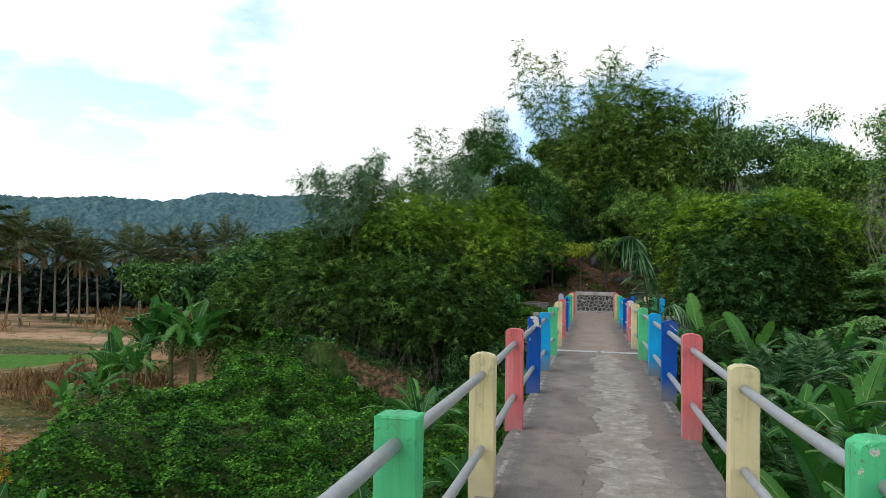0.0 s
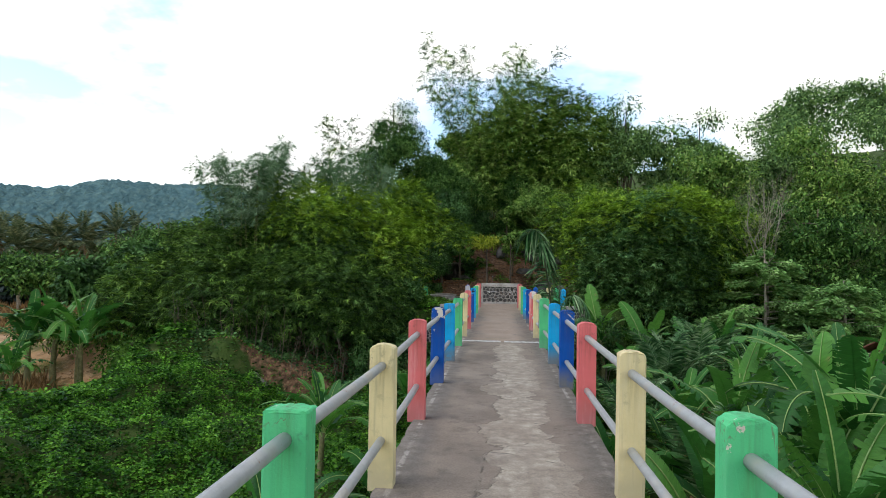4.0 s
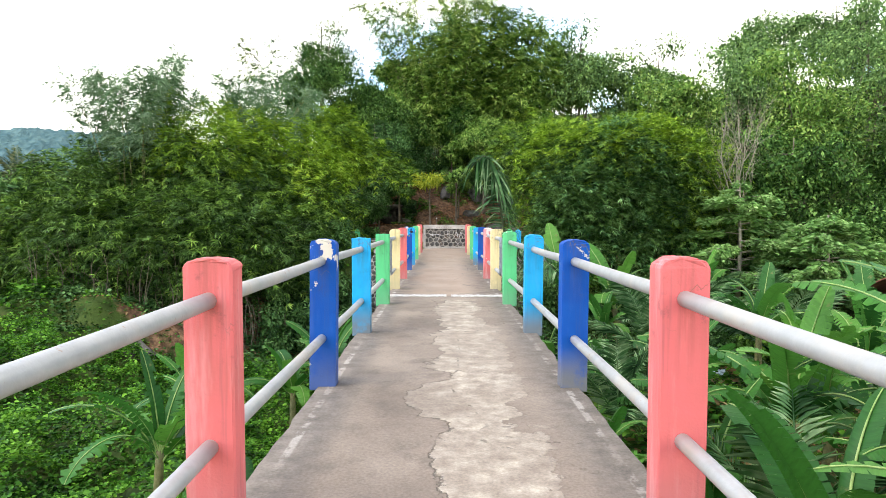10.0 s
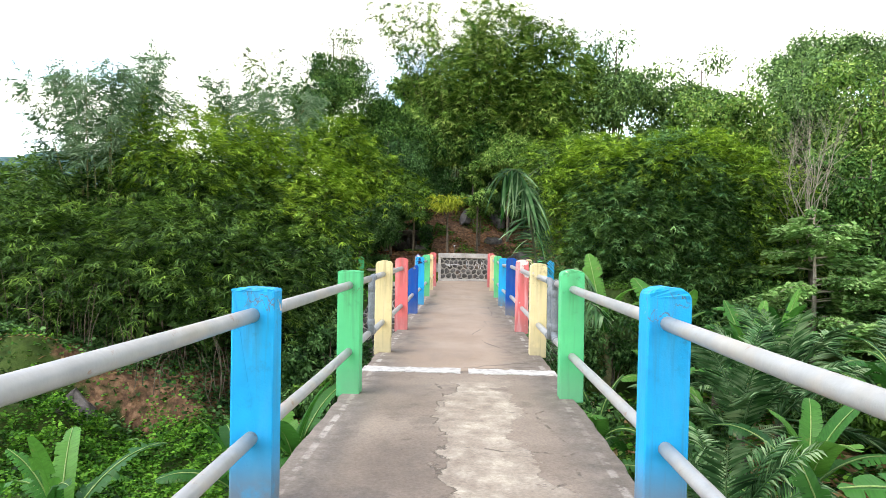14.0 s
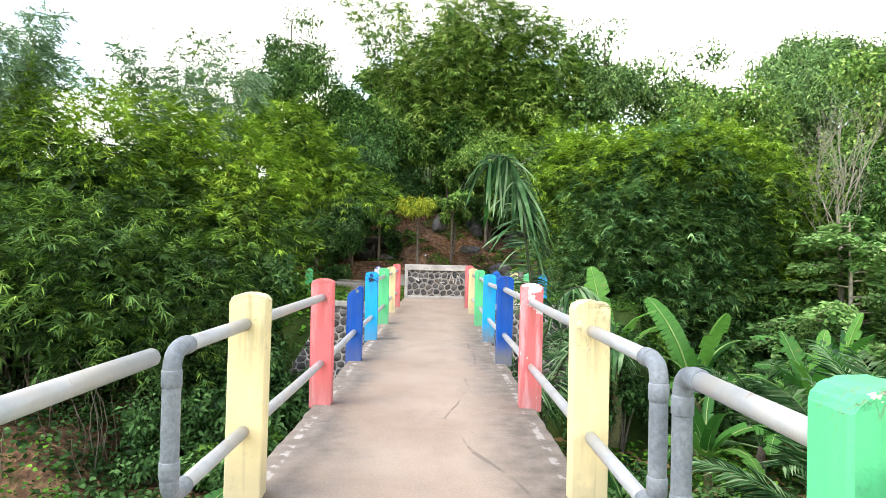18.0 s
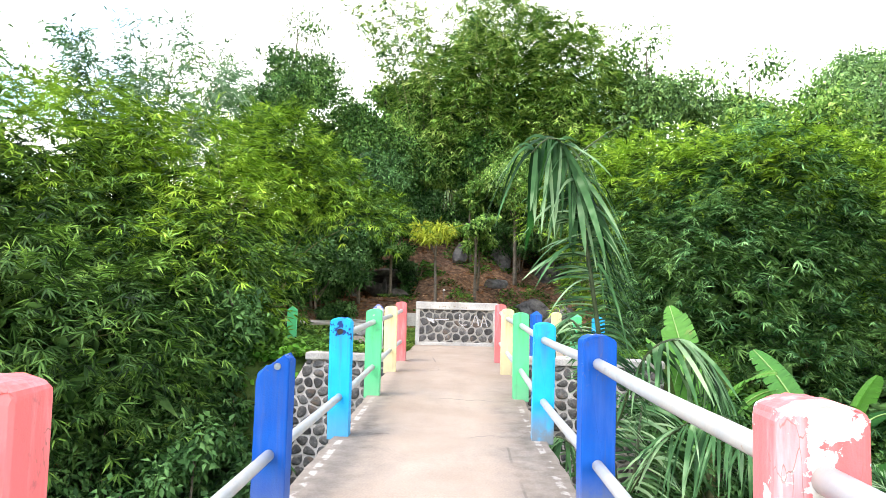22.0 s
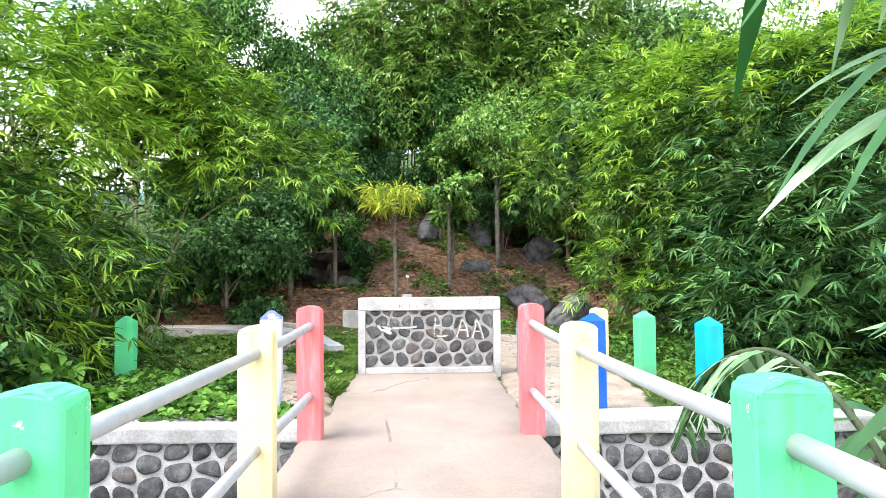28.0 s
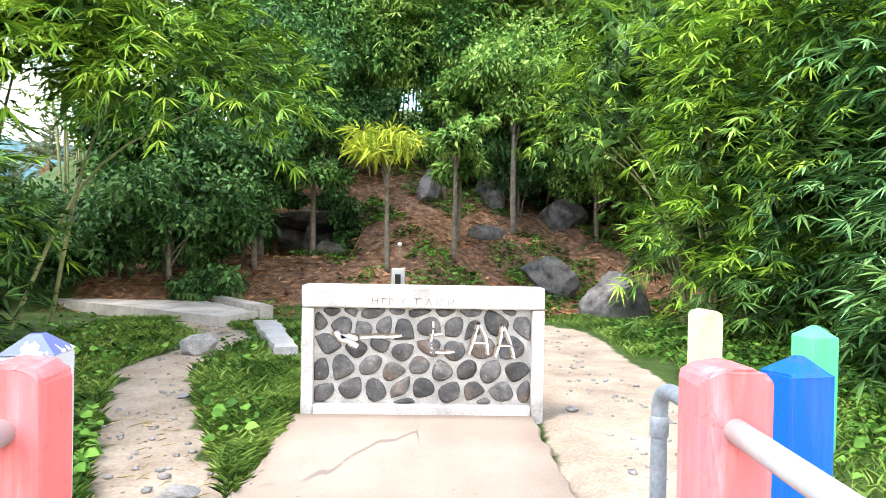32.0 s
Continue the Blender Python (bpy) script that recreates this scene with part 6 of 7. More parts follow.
def banana_leaf(r, length, width, rise, bend_, tear):
    """A long leaf: midrib, and side strips that split and hang."""
    n = 22
    s = np.linspace(0, 1, n + 1)
    ang = rise - bend_ * s**1.5
    step = length / n
    mid = np.concatenate([[[0, 0, 0]], np.cumsum(np.stack([np.cos(ang[:-1]) * step, np.zeros(n), np.sin(ang[:-1]) * step], -1), 0)])
    half = width / 2 * np.clip(np.minimum((s - 0.10) / 0.10, 1), 0, 1) * np.sqrt(np.clip(1 - ((s - 0.45) / 0.56) ** 4, 0, 1))
    items = []
    up = np.stack([-np.sin(ang), np.zeros(n + 1), np.cos(ang)], -1)
    for side in (-1, 1):
        lift = r.uniform(0.15, 0.5)
        shift, short, gap = 0.0, 1.0, 0.03
        for k in range(1, n):
            if half[k] <= 0.01:
                continue
            if r.rand() < tear:
                lift = r.uniform(-0.5, 0.4)
                shift = r.uniform(-0.3, 0.5)
                short = r.uniform(0.68, 1.06)
                gap = r.uniform(0.05, 0.42) * min(1.0, tear * 2)
            V = []
            for q, e in ((k, gap), (k + 1, -gap)):
                q = min(q, n)
                out = np.array([0, side, 0.0])
                a = mid[q]
                w = half[q] * short
                fwd = (mid[min(q + 1, n)] - mid[q - 1]) / step / 2
                m1 = a + out * w * 0.5 * math.cos(lift) + up[q] * w * 0.5 * math.sin(abs(lift)) * 0.8
                m2 = a + out * w * math.cos(lift) + up[q] * w * math.sin(lift) + fwd * (shift * w * 0.5 + e * step)
                V += [a, m1, m2]
            V = np.array(V)
            F = np.array([[0, 1, 4, 3], [1, 2, 5, 4]])
            items.append((V, [F if side > 0 else F[:, ::-1]]))
    V, F = join_arrays(items)
    T, G = tube(mid + up * 0.012, np.linspace(0.019, 0.005, n + 1), 6, False)
    V2, F2 = join_arrays([(V, F), (T, G)])
    nb = sum(len(f) for f in F)
    total = sum(len(f) for f in F2)
    return mesh_np("leaf", V2, F2, [banana_mat, rib_mat], True, [0] * nb + [1] * (total - nb))


def banana_plant(seed, leaves, stem_h, length, tear, label):
    r = np.random.RandomState(seed)
    t = thing("banana_plant", None, None, label, "banana plant", "banana plants in the valley")
    V, F = tube(bezier([(0, 0, 0), (r.uniform(-0.1, 0.1), r.uniform(-0.1, 0.1), stem_h * 0.5), (0, 0, stem_h)], 8), np.linspace(0.13, 0.07, 8), 9)
    part("stem", mesh_np("stem", V, F, stem_mat, True), None, t)
    for k in range(leaves):
        young = k / max(1, leaves - 1)
        me = banana_leaf(r, length * r.uniform(0.8, 1.1), r.uniform(0.40, 0.56), radians(50 + 32 * young + r.uniform(-12, 12)), radians(122 - 80 * young + r.uniform(-25, 25)), tear * (1 - 0.7 * young))
        leaf = part("leaf", me, None, t)
        leaf.matrix_basis = pose(0, 0, stem_h * (0.86 + 0.14 * young), r.uniform(-14, 14), 0, k * 137.5 + r.uniform(-20, 20))
    return t


kinds = [banana_plant(31, 8, 1.7, 2.1, 0.55, "banana plant with broad torn green leaves"), banana_plant(32, 8, 1.3, 1.9, 0.22, "young banana plant with whole bright leaves"), banana_plant(33, 10, 2.1, 2.3, 0.6, "banana plant with ragged drooping leaves"), banana_plant(34, 7, 0.9, 1.7, 0.4, "low banana plant with upright leaves")]
BANANAS = [(2.7, 3.6, 0, 1.0), (3.9, 5.2, 2, 1.0), (3.2, 7.0, 1, 1.15), (4.9, 7.6, 0, 1.1), (2.5, 5.4, 3, 1.2), (5.9, 5.6, 2, 1.1), (6.3, 9.2, 0, 1.15), (4.4, 10.0, 2, 1.0), (7.9, 7.4, 1, 1.2), (3.1, 9.3, 3, 1.1), (8.6, 10.6, 2, 1.1), (6.2, 12.2, 1, 1.1), (4.2, 13.0, 3, 1.1), (10.2, 9.0, 0, 1.2), (10.4, 12.5, 2, 1.15),
           (8.2, 14.2, 0, 1.0), (3.4, 15.6, 3, 0.9), (5.4, 3.6, 1, 1.1), (7.6, 4.4, 0, 1.15), (12.6, 10.8, 1, 1.2), (4.35, 25.2, 0, 1.2), (6.2, 24.9, 3, 1.55), (7.6, 22.6, 2, 0.85), (4.9, 21.2, 1, 0.8), (7.0, 21.5, 0, 0.9), (2.6, 18.0, 3, 0.9), (9.0, 24.0, 2, 0.9), (3.6, 1.6, 2, 1.0), (2.4, 11.6, 3, 0.8),
           (3.4, 4.4, 1, 1.1), (4.6, 6.4, 3, 1.2), (5.6, 8.0, 2, 1.2), (7.0, 6.2, 1, 1.2), (6.8, 10.8, 3, 1.3), (9.4, 8.0, 2, 1.2), (5.2, 11.2, 0, 1.0), (8.8, 12.6, 1, 1.1), (11.6, 8.2, 2, 1.2), (5.0, 15.2, 1, 0.9), (7.2, 16.4, 2, 0.9), (9.6, 16.0, 0, 1.0),
           (-2.1, 8.3, 3, 0.75), (-3.3, 9.2, 2, 0.62), (-2.9, 5.2, 2, 0.62), (-2.0, 6.4, 3, 0.6), (-4.3, 12.7, 2, 0.62), (-2.5, 15.6, 1, 0.85), (-3.2, 15.2, 1, 0.7), (-1.9, 12.6, 3, 0.6),
           (-18.3, 22.3, 2, 1.25), (-17.6, 22.9, 2, 1.3), (-19.0, 21.7, 2, 1.2), (-17.0, 22.0, 2, 1.1), (-18.4, 19.6, 0, 0.95), (-18.0, 18.3, 2, 0.85), (-18.9, 19.0, 0, 0.8), (-17.2, 18.6, 2, 0.8), (-17.6, 15.7, 2, 0.55), (-17.1, 16.6, 2, 0.6), (-9.0, 5.4, 1, 0.42), (-7.8, 5.0, 3, 0.5), (-6.4, 4.6, 3, 0.5), (-9.8, 5.4, 0, 0.4)]
rnd = random.Random(77)
for k in range(12):
    BANANAS.append((rnd.uniform(2.6, 13.0), rnd.uniform(1.0, 15.0), rnd.randrange(4), rnd.uniform(0.8, 1.15)))
first = set()
for x, y, k, s in BANANAS:
    s = s * 0.97 if x > 0 and y < 20 else s
    m4 = pose(x, y, float(ground_z(x, y)) - 0.05, 0, 0, rnd.uniform(0, 360))
    ob = kinds[k] if k not in first else copy_thing(kinds[k], m4)
    first.add(k)
    ob.matrix_basis = m4 @ Matrix.Diagonal((s, s, s, 1))


# ---- coconut palms ----
def palm_crown(r, fronds, length, leaflets, W=0.07, rises=(88, -40), arch=46):
    """Fronds that spread from an upright tuft to a hanging skirt, each with stiff leaflets in two ranks."""
    items = []
    for k in range(fronds):
        f = k / max(1, fronds - 1)
        az = k * 2.4 + r.uniform(-0.25, 0.25)
        rise = radians(rises[0] + (rises[1] - rises[0]) * f**1.25 + r.uniform(-22, 22))
        d = np.array([math.cos(az), math.sin(az), 0])
        side = np.array([-d[1], d[0], 0])
        s = np.linspace(0, 1, 12)
        ang = rise - radians(arch + r.uniform(-14, 14)) * (1 - 0.45 * f) * s**1.7
        step = length * r.uniform(0.8, 1.12) / 11
        pts = np.concatenate([[[0, 0, 0]], np.cumsum(d * (np.cos(ang[:-1]) * step)[:, None] + UP * (np.sin(ang[:-1]) * step)[:, None], 0)])
        items.append(tube(pts, np.linspace(0.011, 0.003, 12) * length, 4, False))
        q = np.linspace(0.16, 0.99, leaflets)
        base = np.stack([np.interp(q, s, pts[:, c]) for c in range(3)], -1)
        fw = unit(np.stack([np.interp(q, s, np.gradient(pts[:, c])) for c in range(3)], -1))
        over = unit(np.cross(fw, side) * np.sign(np.cross(fw, side)[:, 2:3] + 1e-6))
        twist = r.uniform(-0.5, 0.5)
        for sg in (-1, 1):
            D = unit(side * sg + fw * 1.05 + over * (0.25 + twist * sg) - UP * r.uniform(0.0, 0.45, (leaflets, 1)))
            L = 0.27 * length * np.sin(np.pi * (0.14 + 0.72 * q)) * r.uniform(0.75, 1.1, leaflets)
            items.append(leaf_arrays(base, D, over + r.normal(0, 0.2, over.shape), L, np.full(leaflets, W), 0.1, 0.2))
    return join_arrays(items)


def coconut_palm(seed, height, fronds, length, leaflets, label, thick=0.13):
    r = np.random.RandomState(seed)
    near = length < 3
    t = thing("coconut_palm", None, None, label, "palm tree", "coconut palms by the field")
    lean = r.uniform(-0.1, 0.1) * height
    line = bezier([(0, 0, 0), (lean * 0.25, 0, height * 0.35), (lean * 0.7, 0.1, height * 0.7), (lean, 0.1, height)], 12)
    swell = np.linspace(1.2, 0.8, 12)
    swell[:2] = (1.9, 1.35)
    V, F = tube(line, thick * swell, 8)
    part("trunk", mesh_np("trunk", V, F, palm_bark_mat if near else pale_bark_mat, True), None, t)
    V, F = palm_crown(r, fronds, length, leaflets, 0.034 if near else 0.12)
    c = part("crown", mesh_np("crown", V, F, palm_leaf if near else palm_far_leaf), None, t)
    c.location = line[-1]
    V, F = palm_crown(r, 3, length * 0.8, leaflets, 0.034 if near else 0.08, (-40, -78), 20)
    d = part("dead_fronds", mesh_np("dead_fronds", V, F, dry_mat), None, t, "dry hanging brown fronds")
    d.location = line[-1]
    return t


palms = [coconut_palm(1, 6.0, 21, 1.95, 34, "tall coconut palm with a shaggy crown", 0.07), coconut_palm(2, 11.2, 22, 5.0, 24, "tall slender coconut palm at the field's edge", 0.15), coconut_palm(3, 12.6, 22, 5.2, 24, "tall leaning coconut palm at the field's edge", 0.15)]
SPOTS = [(-19.0, 12.2, 0, 1.1), (-22.1, 10.8, 0, 1.0), (-25.9, 9.3, 0, 0.9), (-32.2, 23.0, 0, 1.35), (-27.6, 15.5, 0, 0.8), (-29.2, 16.2, 0, 0.85), (-30.5, 21.2, 0, 1.05), (-33.1, 25.5, 0, 1.0), (-36, 15, 0, 1.1), (-39, 20, 0, 1.1), (-26.5, 11.8, 0, 1.0)]
rnd = random.Random(4)
for k in range(44):
    f = k / 43
    a, d = radians(-58 + 42 * f + rnd.uniform(-0.5, 0.5)), 80 + rnd.uniform(-6, 16)
    SPOTS.append((math.sin(a) * d, math.cos(a) * d, 1 + k % 2, rnd.uniform(0.6, 0.8)))
for k in range(18):
    a, d = radians(-88 + 34 * k / 17), 70 + rnd.uniform(-12, 14)
    SPOTS.append((math.sin(a) * d, math.cos(a) * d, 1 + k % 2, rnd.uniform(0.52, 0.68)))
first = set()
for x, y, k, s in SPOTS:
    m4 = pose(x, y, float(ground_z(x, y)) - 0.05, rnd.uniform(-4, 4), rnd.uniform(-4, 4), rnd.uniform(0, 360))
    ob = palms[k] if k not in first else copy_thing(palms[k], m4)
    first.add(k)
    ob.matrix_basis = m4 @ Matrix.Diagonal((s, s, s, 1))
# wood behind the far palms, near-black: its shade is put into the colour
wood_shade = leaf_material("wood_shade_leaf", (0.004, 0.011, 0.007), (0.009, 0.022, 0.013), (0.02, 0.042, 0.022), 0.1)
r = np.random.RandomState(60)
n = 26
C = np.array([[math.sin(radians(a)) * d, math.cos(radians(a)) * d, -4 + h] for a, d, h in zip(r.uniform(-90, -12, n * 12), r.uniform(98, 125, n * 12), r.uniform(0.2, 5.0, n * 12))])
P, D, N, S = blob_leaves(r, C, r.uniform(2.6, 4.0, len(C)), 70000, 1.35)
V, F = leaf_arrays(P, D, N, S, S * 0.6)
thing("far_wood", mesh_np("far_wood", V, F, wood_shade), None, "wood behind the coconut palms, coloured near-black for its shade", "woods", kind="stuff")
for k, (x, y, h, cr) in enumerate(((-26.8, 14.6, 4.4, 1.9), (-25.4, 12.9, 4.0, 1.3), (-22, 30, 4.2, 2.2), (-19, 30, 4.6, 2.4), (-38, 47, 7.5, 3.4), (-48, 60, 8, 4), (-29, 47, 7.5, 3.4), (-45, 75, 9, 5), (-62, 90, 10, 5))):
    tree("tree", x, y, h, cr, 300 + k, 2600 if k < 2 else 5000, 0.2 if k < 2 else 0.3 + 0.002 * y, shrub_dark if k < 4 else tree_dark, "dark green tree by the stubble field" if k < 2 else "green tree between the field and the bamboo", 0.3, None, 0.8, 22)


# ---- the ragged palm that leans on the railing ----
def ribbon_arrays(P, D, N, L, W, sag, parts_=4):
    """Long leaflets that bend down under their weight."""
    D = unit(D)
    S = unit(np.cross(D, N))
    rows = []
    for k in range(parts_ + 1):
        f = k / parts_
        w = W * (0.35 + 0.65 * math.sin(math.pi * min(1, 0.18 + 0.82 * f))) if k < parts_ else W * 0.06
        c = P + D * (L * f)[:, None] - UP * (sag * L * f * f)[:, None]
        rows += [c + S * (w / 2)[:, None], c - S * (w / 2)[:, None]]
    V = np.stack(rows, 1).reshape(-1, 3)
    b = np.arange(len(P))[:, None] * (2 * parts_ + 2)
    F = np.concatenate([b + [[2 * k, 2 * k + 1, 2 * k + 3, 2 * k + 2]] for k in range(parts_)])
    return V, [F]


def frond(parent, points, n, length, width, droop, seed, rad=0.035, start=0.12):
    r = np.random.RandomState(seed)
    pts = bezier(points, 22)
    V, F = tube(pts, np.linspace(rad, rad * 0.25, 22), 7)
    stalk = part("stalk", mesh_np("stalk", V, F, stalk_mat, True), None, parent)
    s = np.linspace(0, 1, 22)
    q = np.linspace(start, 0.995, n)
    base = np.stack([np.interp(q, s, pts[:, c]) for c in range(3)], -1)
    fw = unit(np.stack([np.interp(q, s, np.gradient(pts[:, c])) for c in range(3)], -1))
    side = unit(np.cross(fw, UP + 0.01))
    items = []
    for sg in (-1, 1):
        D = side * sg + fw * r.uniform(0.25, 0.7, (n, 1)) + r.normal(0, 0.16, (n, 3)) - UP * (droop * r.uniform(0.1, 1.0, n))[:, None]
        L = length * np.clip(np.sin(np.pi * (0.1 + 0.78 * q)), 0.25, 1) * r.uniform(0.65, 1.15, n)
        W = width * r.uniform(0.5, 1.3, n)
        items.append(ribbon_arrays(base, D, unit(np.cross(side, fw)) * 0.9 + UP * 0.35 + r.normal(0, 0.4, (n, 3)), L, W, droop * r.uniform(0.4, 1.1, n)))
    V, F = join_arrays(items)
    tagged(part("leaf_blade", mesh_np("leaf_blade", V, F, areca_leaf), None, stalk), kind="stuff")


def plume(stalk, pts, span, n, way, length, width, sag, forward, seed, blade, spread=0.14):
    """Leaflets on one side of a stalk, between two shares of its length."""
    r = np.random.RandomState(seed)
    s = np.linspace(0, 1, len(pts))
    q = np.sort(r.uniform(*span, n))
    base = np.stack([np.interp(q, s, pts[:, c]) for c in range(3)], -1)
    fw = unit(np.stack([np.interp(q, s, np.gradient(pts[:, c])) for c in range(3)], -1))
    f = (q - span[0]) / (span[1] - span[0])
    D = np.array(way) + fw * forward + r.normal(0, spread, (n, 3))
    L = np.interp(f, np.linspace(0, 1, len(length)), length) * r.uniform(0.75, 1.12, n)
    N = UP * 0.7 + np.array([0, -0.6, 0]) + r.normal(0, 0.35, (n, 3))
    V, F = ribbon_arrays(base, D, N, L, width * r.uniform(0.7, 1.25, n), sag * r.uniform(0.7, 1.25, n), 7)
    tagged(part("leaf_blade", mesh_np("leaf_blade", V, F, blade), None, stalk), kind="stuff")


ragged = thing("ragged_palm", None, None, "tall palm with ragged drooping leaves leaning over the railing", "palm")
line = bezier([(2.35, 23.0, -3.1), (2.2, 22.9, -1.0), (2.02, 22.7, 0.5), (1.86, 22.58, 1.5), (1.7, 22.5, 2.4), (1.55, 22.44, 3.05), (1.38, 22.34, 3.3), (1.18, 22.2, 3.27), (1.0, 22.06, 3.06)], 160)
run = np.concatenate([[0], np.cumsum(np.linalg.norm(np.diff(line, axis=0), axis=1))])
line = np.stack([np.interp(np.linspace(0, run[-1], 40), run, line[:, c]) for c in range(3)], -1)
V, F = tube(line, np.interp(np.linspace(0, 1, 40), [0, 0.3, 0.75, 1], [0.075, 0.045, 0.024, 0.008]), 8)
stalk = part("stalk", mesh_np("stalk", V, F, stalk_mat, True), None, ragged)
plume(stalk, line, (0.34, 0.82), 104, (-1.0, -0.12, 0.05), (0.35, 0.5, 0.55, 0.42), 0.03, 0.3, 0.15, 1, areca_leaf)
plume(stalk, line, (0.60, 0.84), 12, (-0.85, -0.1, 0.1), (0.7, 0.9, 0.85, 0.8), 0.06, 0.75, 0.1, 8, areca_leaf, 0.2)
plume(stalk, line, (0.34, 0.74), 96, (1.0, -0.18, 0.25), (0.5, 0.65, 0.72, 0.75), 0.036, 1.05, 0.15, 2, areca_leaf)
plume(stalk, line, (0.62, 0.94), 70, (0.5, -0.1, 0.35), (0.75, 0.85, 0.8, 0.7), 0.045, 1.6, 0.1, 3, areca_leaf, 0.2)
plume(stalk, line, (0.80, 0.995), 26, (-0.45, -0.05, 0.3), (0.6, 0.75, 0.8, 0.7), 0.05, 1.5, 0.1, 4, areca_leaf, 0.2)
plume(stalk, line, (0.84, 0.99), 22, (-0.08, 0.0, -1.0), (0.8, 1.05, 1.1, 0.9), 0.055, 0.1, 0.0, 7, areca_leaf, 0.1)
plume(stalk, line, (0.80, 0.93), 20, (0.25, -0.08, -0.5), (0.7, 0.85, 0.8), 0.075, 0.5, 0.05, 5, areca_leaf, 0.2)
plume(stalk, line, (0.93, 0.99), 5, (-0.1, 0.05, -0.6), (1.0, 1.1, 0.95), 0.13, 0.3, 0.0, 6, deep_palm_leaf, 0.08)
for k, (pts, n, length, width, droop, rad) in enumerate((
        ([(1.55, 22.46, 3.0), (1.72, 22.5, 3.2), (2.0, 22.5, 3.42), (2.3, 22.5, 3.6)], 5, 0.2, 0.05, 0.2, 0.016),
        ([(2.15, 22.8, -0.6), (2.5, 22.5, 0.5), (2.85, 22.3, 0.8), (3.2, 22.3, 0.6), (3.45, 22.3, 0.1)], 46, 0.8, 0.055, 0.7, 0.026),
        ([(2.3, 22.95, -1.2), (2.1, 23.4, 0.3), (1.9, 23.9, 0.9), (1.7, 24.3, 0.85), (1.6, 24.6, 0.4)], 40, 0.42, 0.045, 0.8, 0.026),
        ([(2.25, 22.9, -1.8), (1.8, 22.6, -0.9), (1.5, 22.5, -0.5), (1.3, 22.6, -0.6), (1.2, 22.8, -1.0)], 50, 0.7, 0.045, 0.7, 0.026),
        ([(2.3, 22.9, -1.5), (2.7, 22.2, -0.4), (3.1, 21.6, 0.0), (3.4, 21.2, -0.3)], 46, 0.85, 0.05, 0.7, 0.026),
        ([(2.3, 22.9, -2.2), (2.6, 23.2, -1.0), (2.8, 23.6, -0.3), (3.0, 24.0, -0.2), (3.2, 24.4, -0.6)], 50, 0.8, 0.05, 0.7, 0.026),
        ([(2.3, 22.9, -2.0), (2.0, 22.0, -1.1), (1.75, 21.3, -0.7), (1.55, 20.8, -0.9)], 44, 0.75, 0.045, 0.7, 0.026))):
    frond(ragged, pts, n, length, width, droop, 20 + k, rad, 0.3 if k == 0 else 0.12)

# ---- low palms in the valley ----
SEEDLINGS = [(5.2, 17.8, 0.0, 1.0), (6.6, 19.2, 1.0, 1.1), (3.2, 13.6, 2.0, 0.8), (8.6, 18.2, 0.5, 1.1), (4.2, 2.6, 1.5, 0.9), (6.8, 23.0, 2.5, 0.9), (3.6, 8.4, 0.3, 0.9)]
me = None
for k, (x, y, a, s) in enumerate(SEEDLINGS):
    if me is None:
        r = np.random.RandomState(90)
        V, F = palm_crown(r, 11, 2.3, 34, 0.045, (80, 10), 70)
        me = mesh_np("fronds", V, F, areca_leaf)
    low_palm = thing("low_palm", None, None, "low palm with arching feathery fronds in the valley", "palm", "low palms in the valley", m=pose(x, y, float(ground_z(x, y)), 0, 0, a * 57))
    c = part("crown", me, None, low_palm)
    c.location, c.scale = (0, 0, 0.9 * s), (s, s, s)
    V, F = tube([(0, 0, -0.1), (0.02, 0, 0.5 * s), (0, 0, 0.95 * s)], [0.12, 0.1, 0.07], 8)
    part("trunk", mesh_np("trunk", V, F, palm_bark_mat, True), None, low_palm)

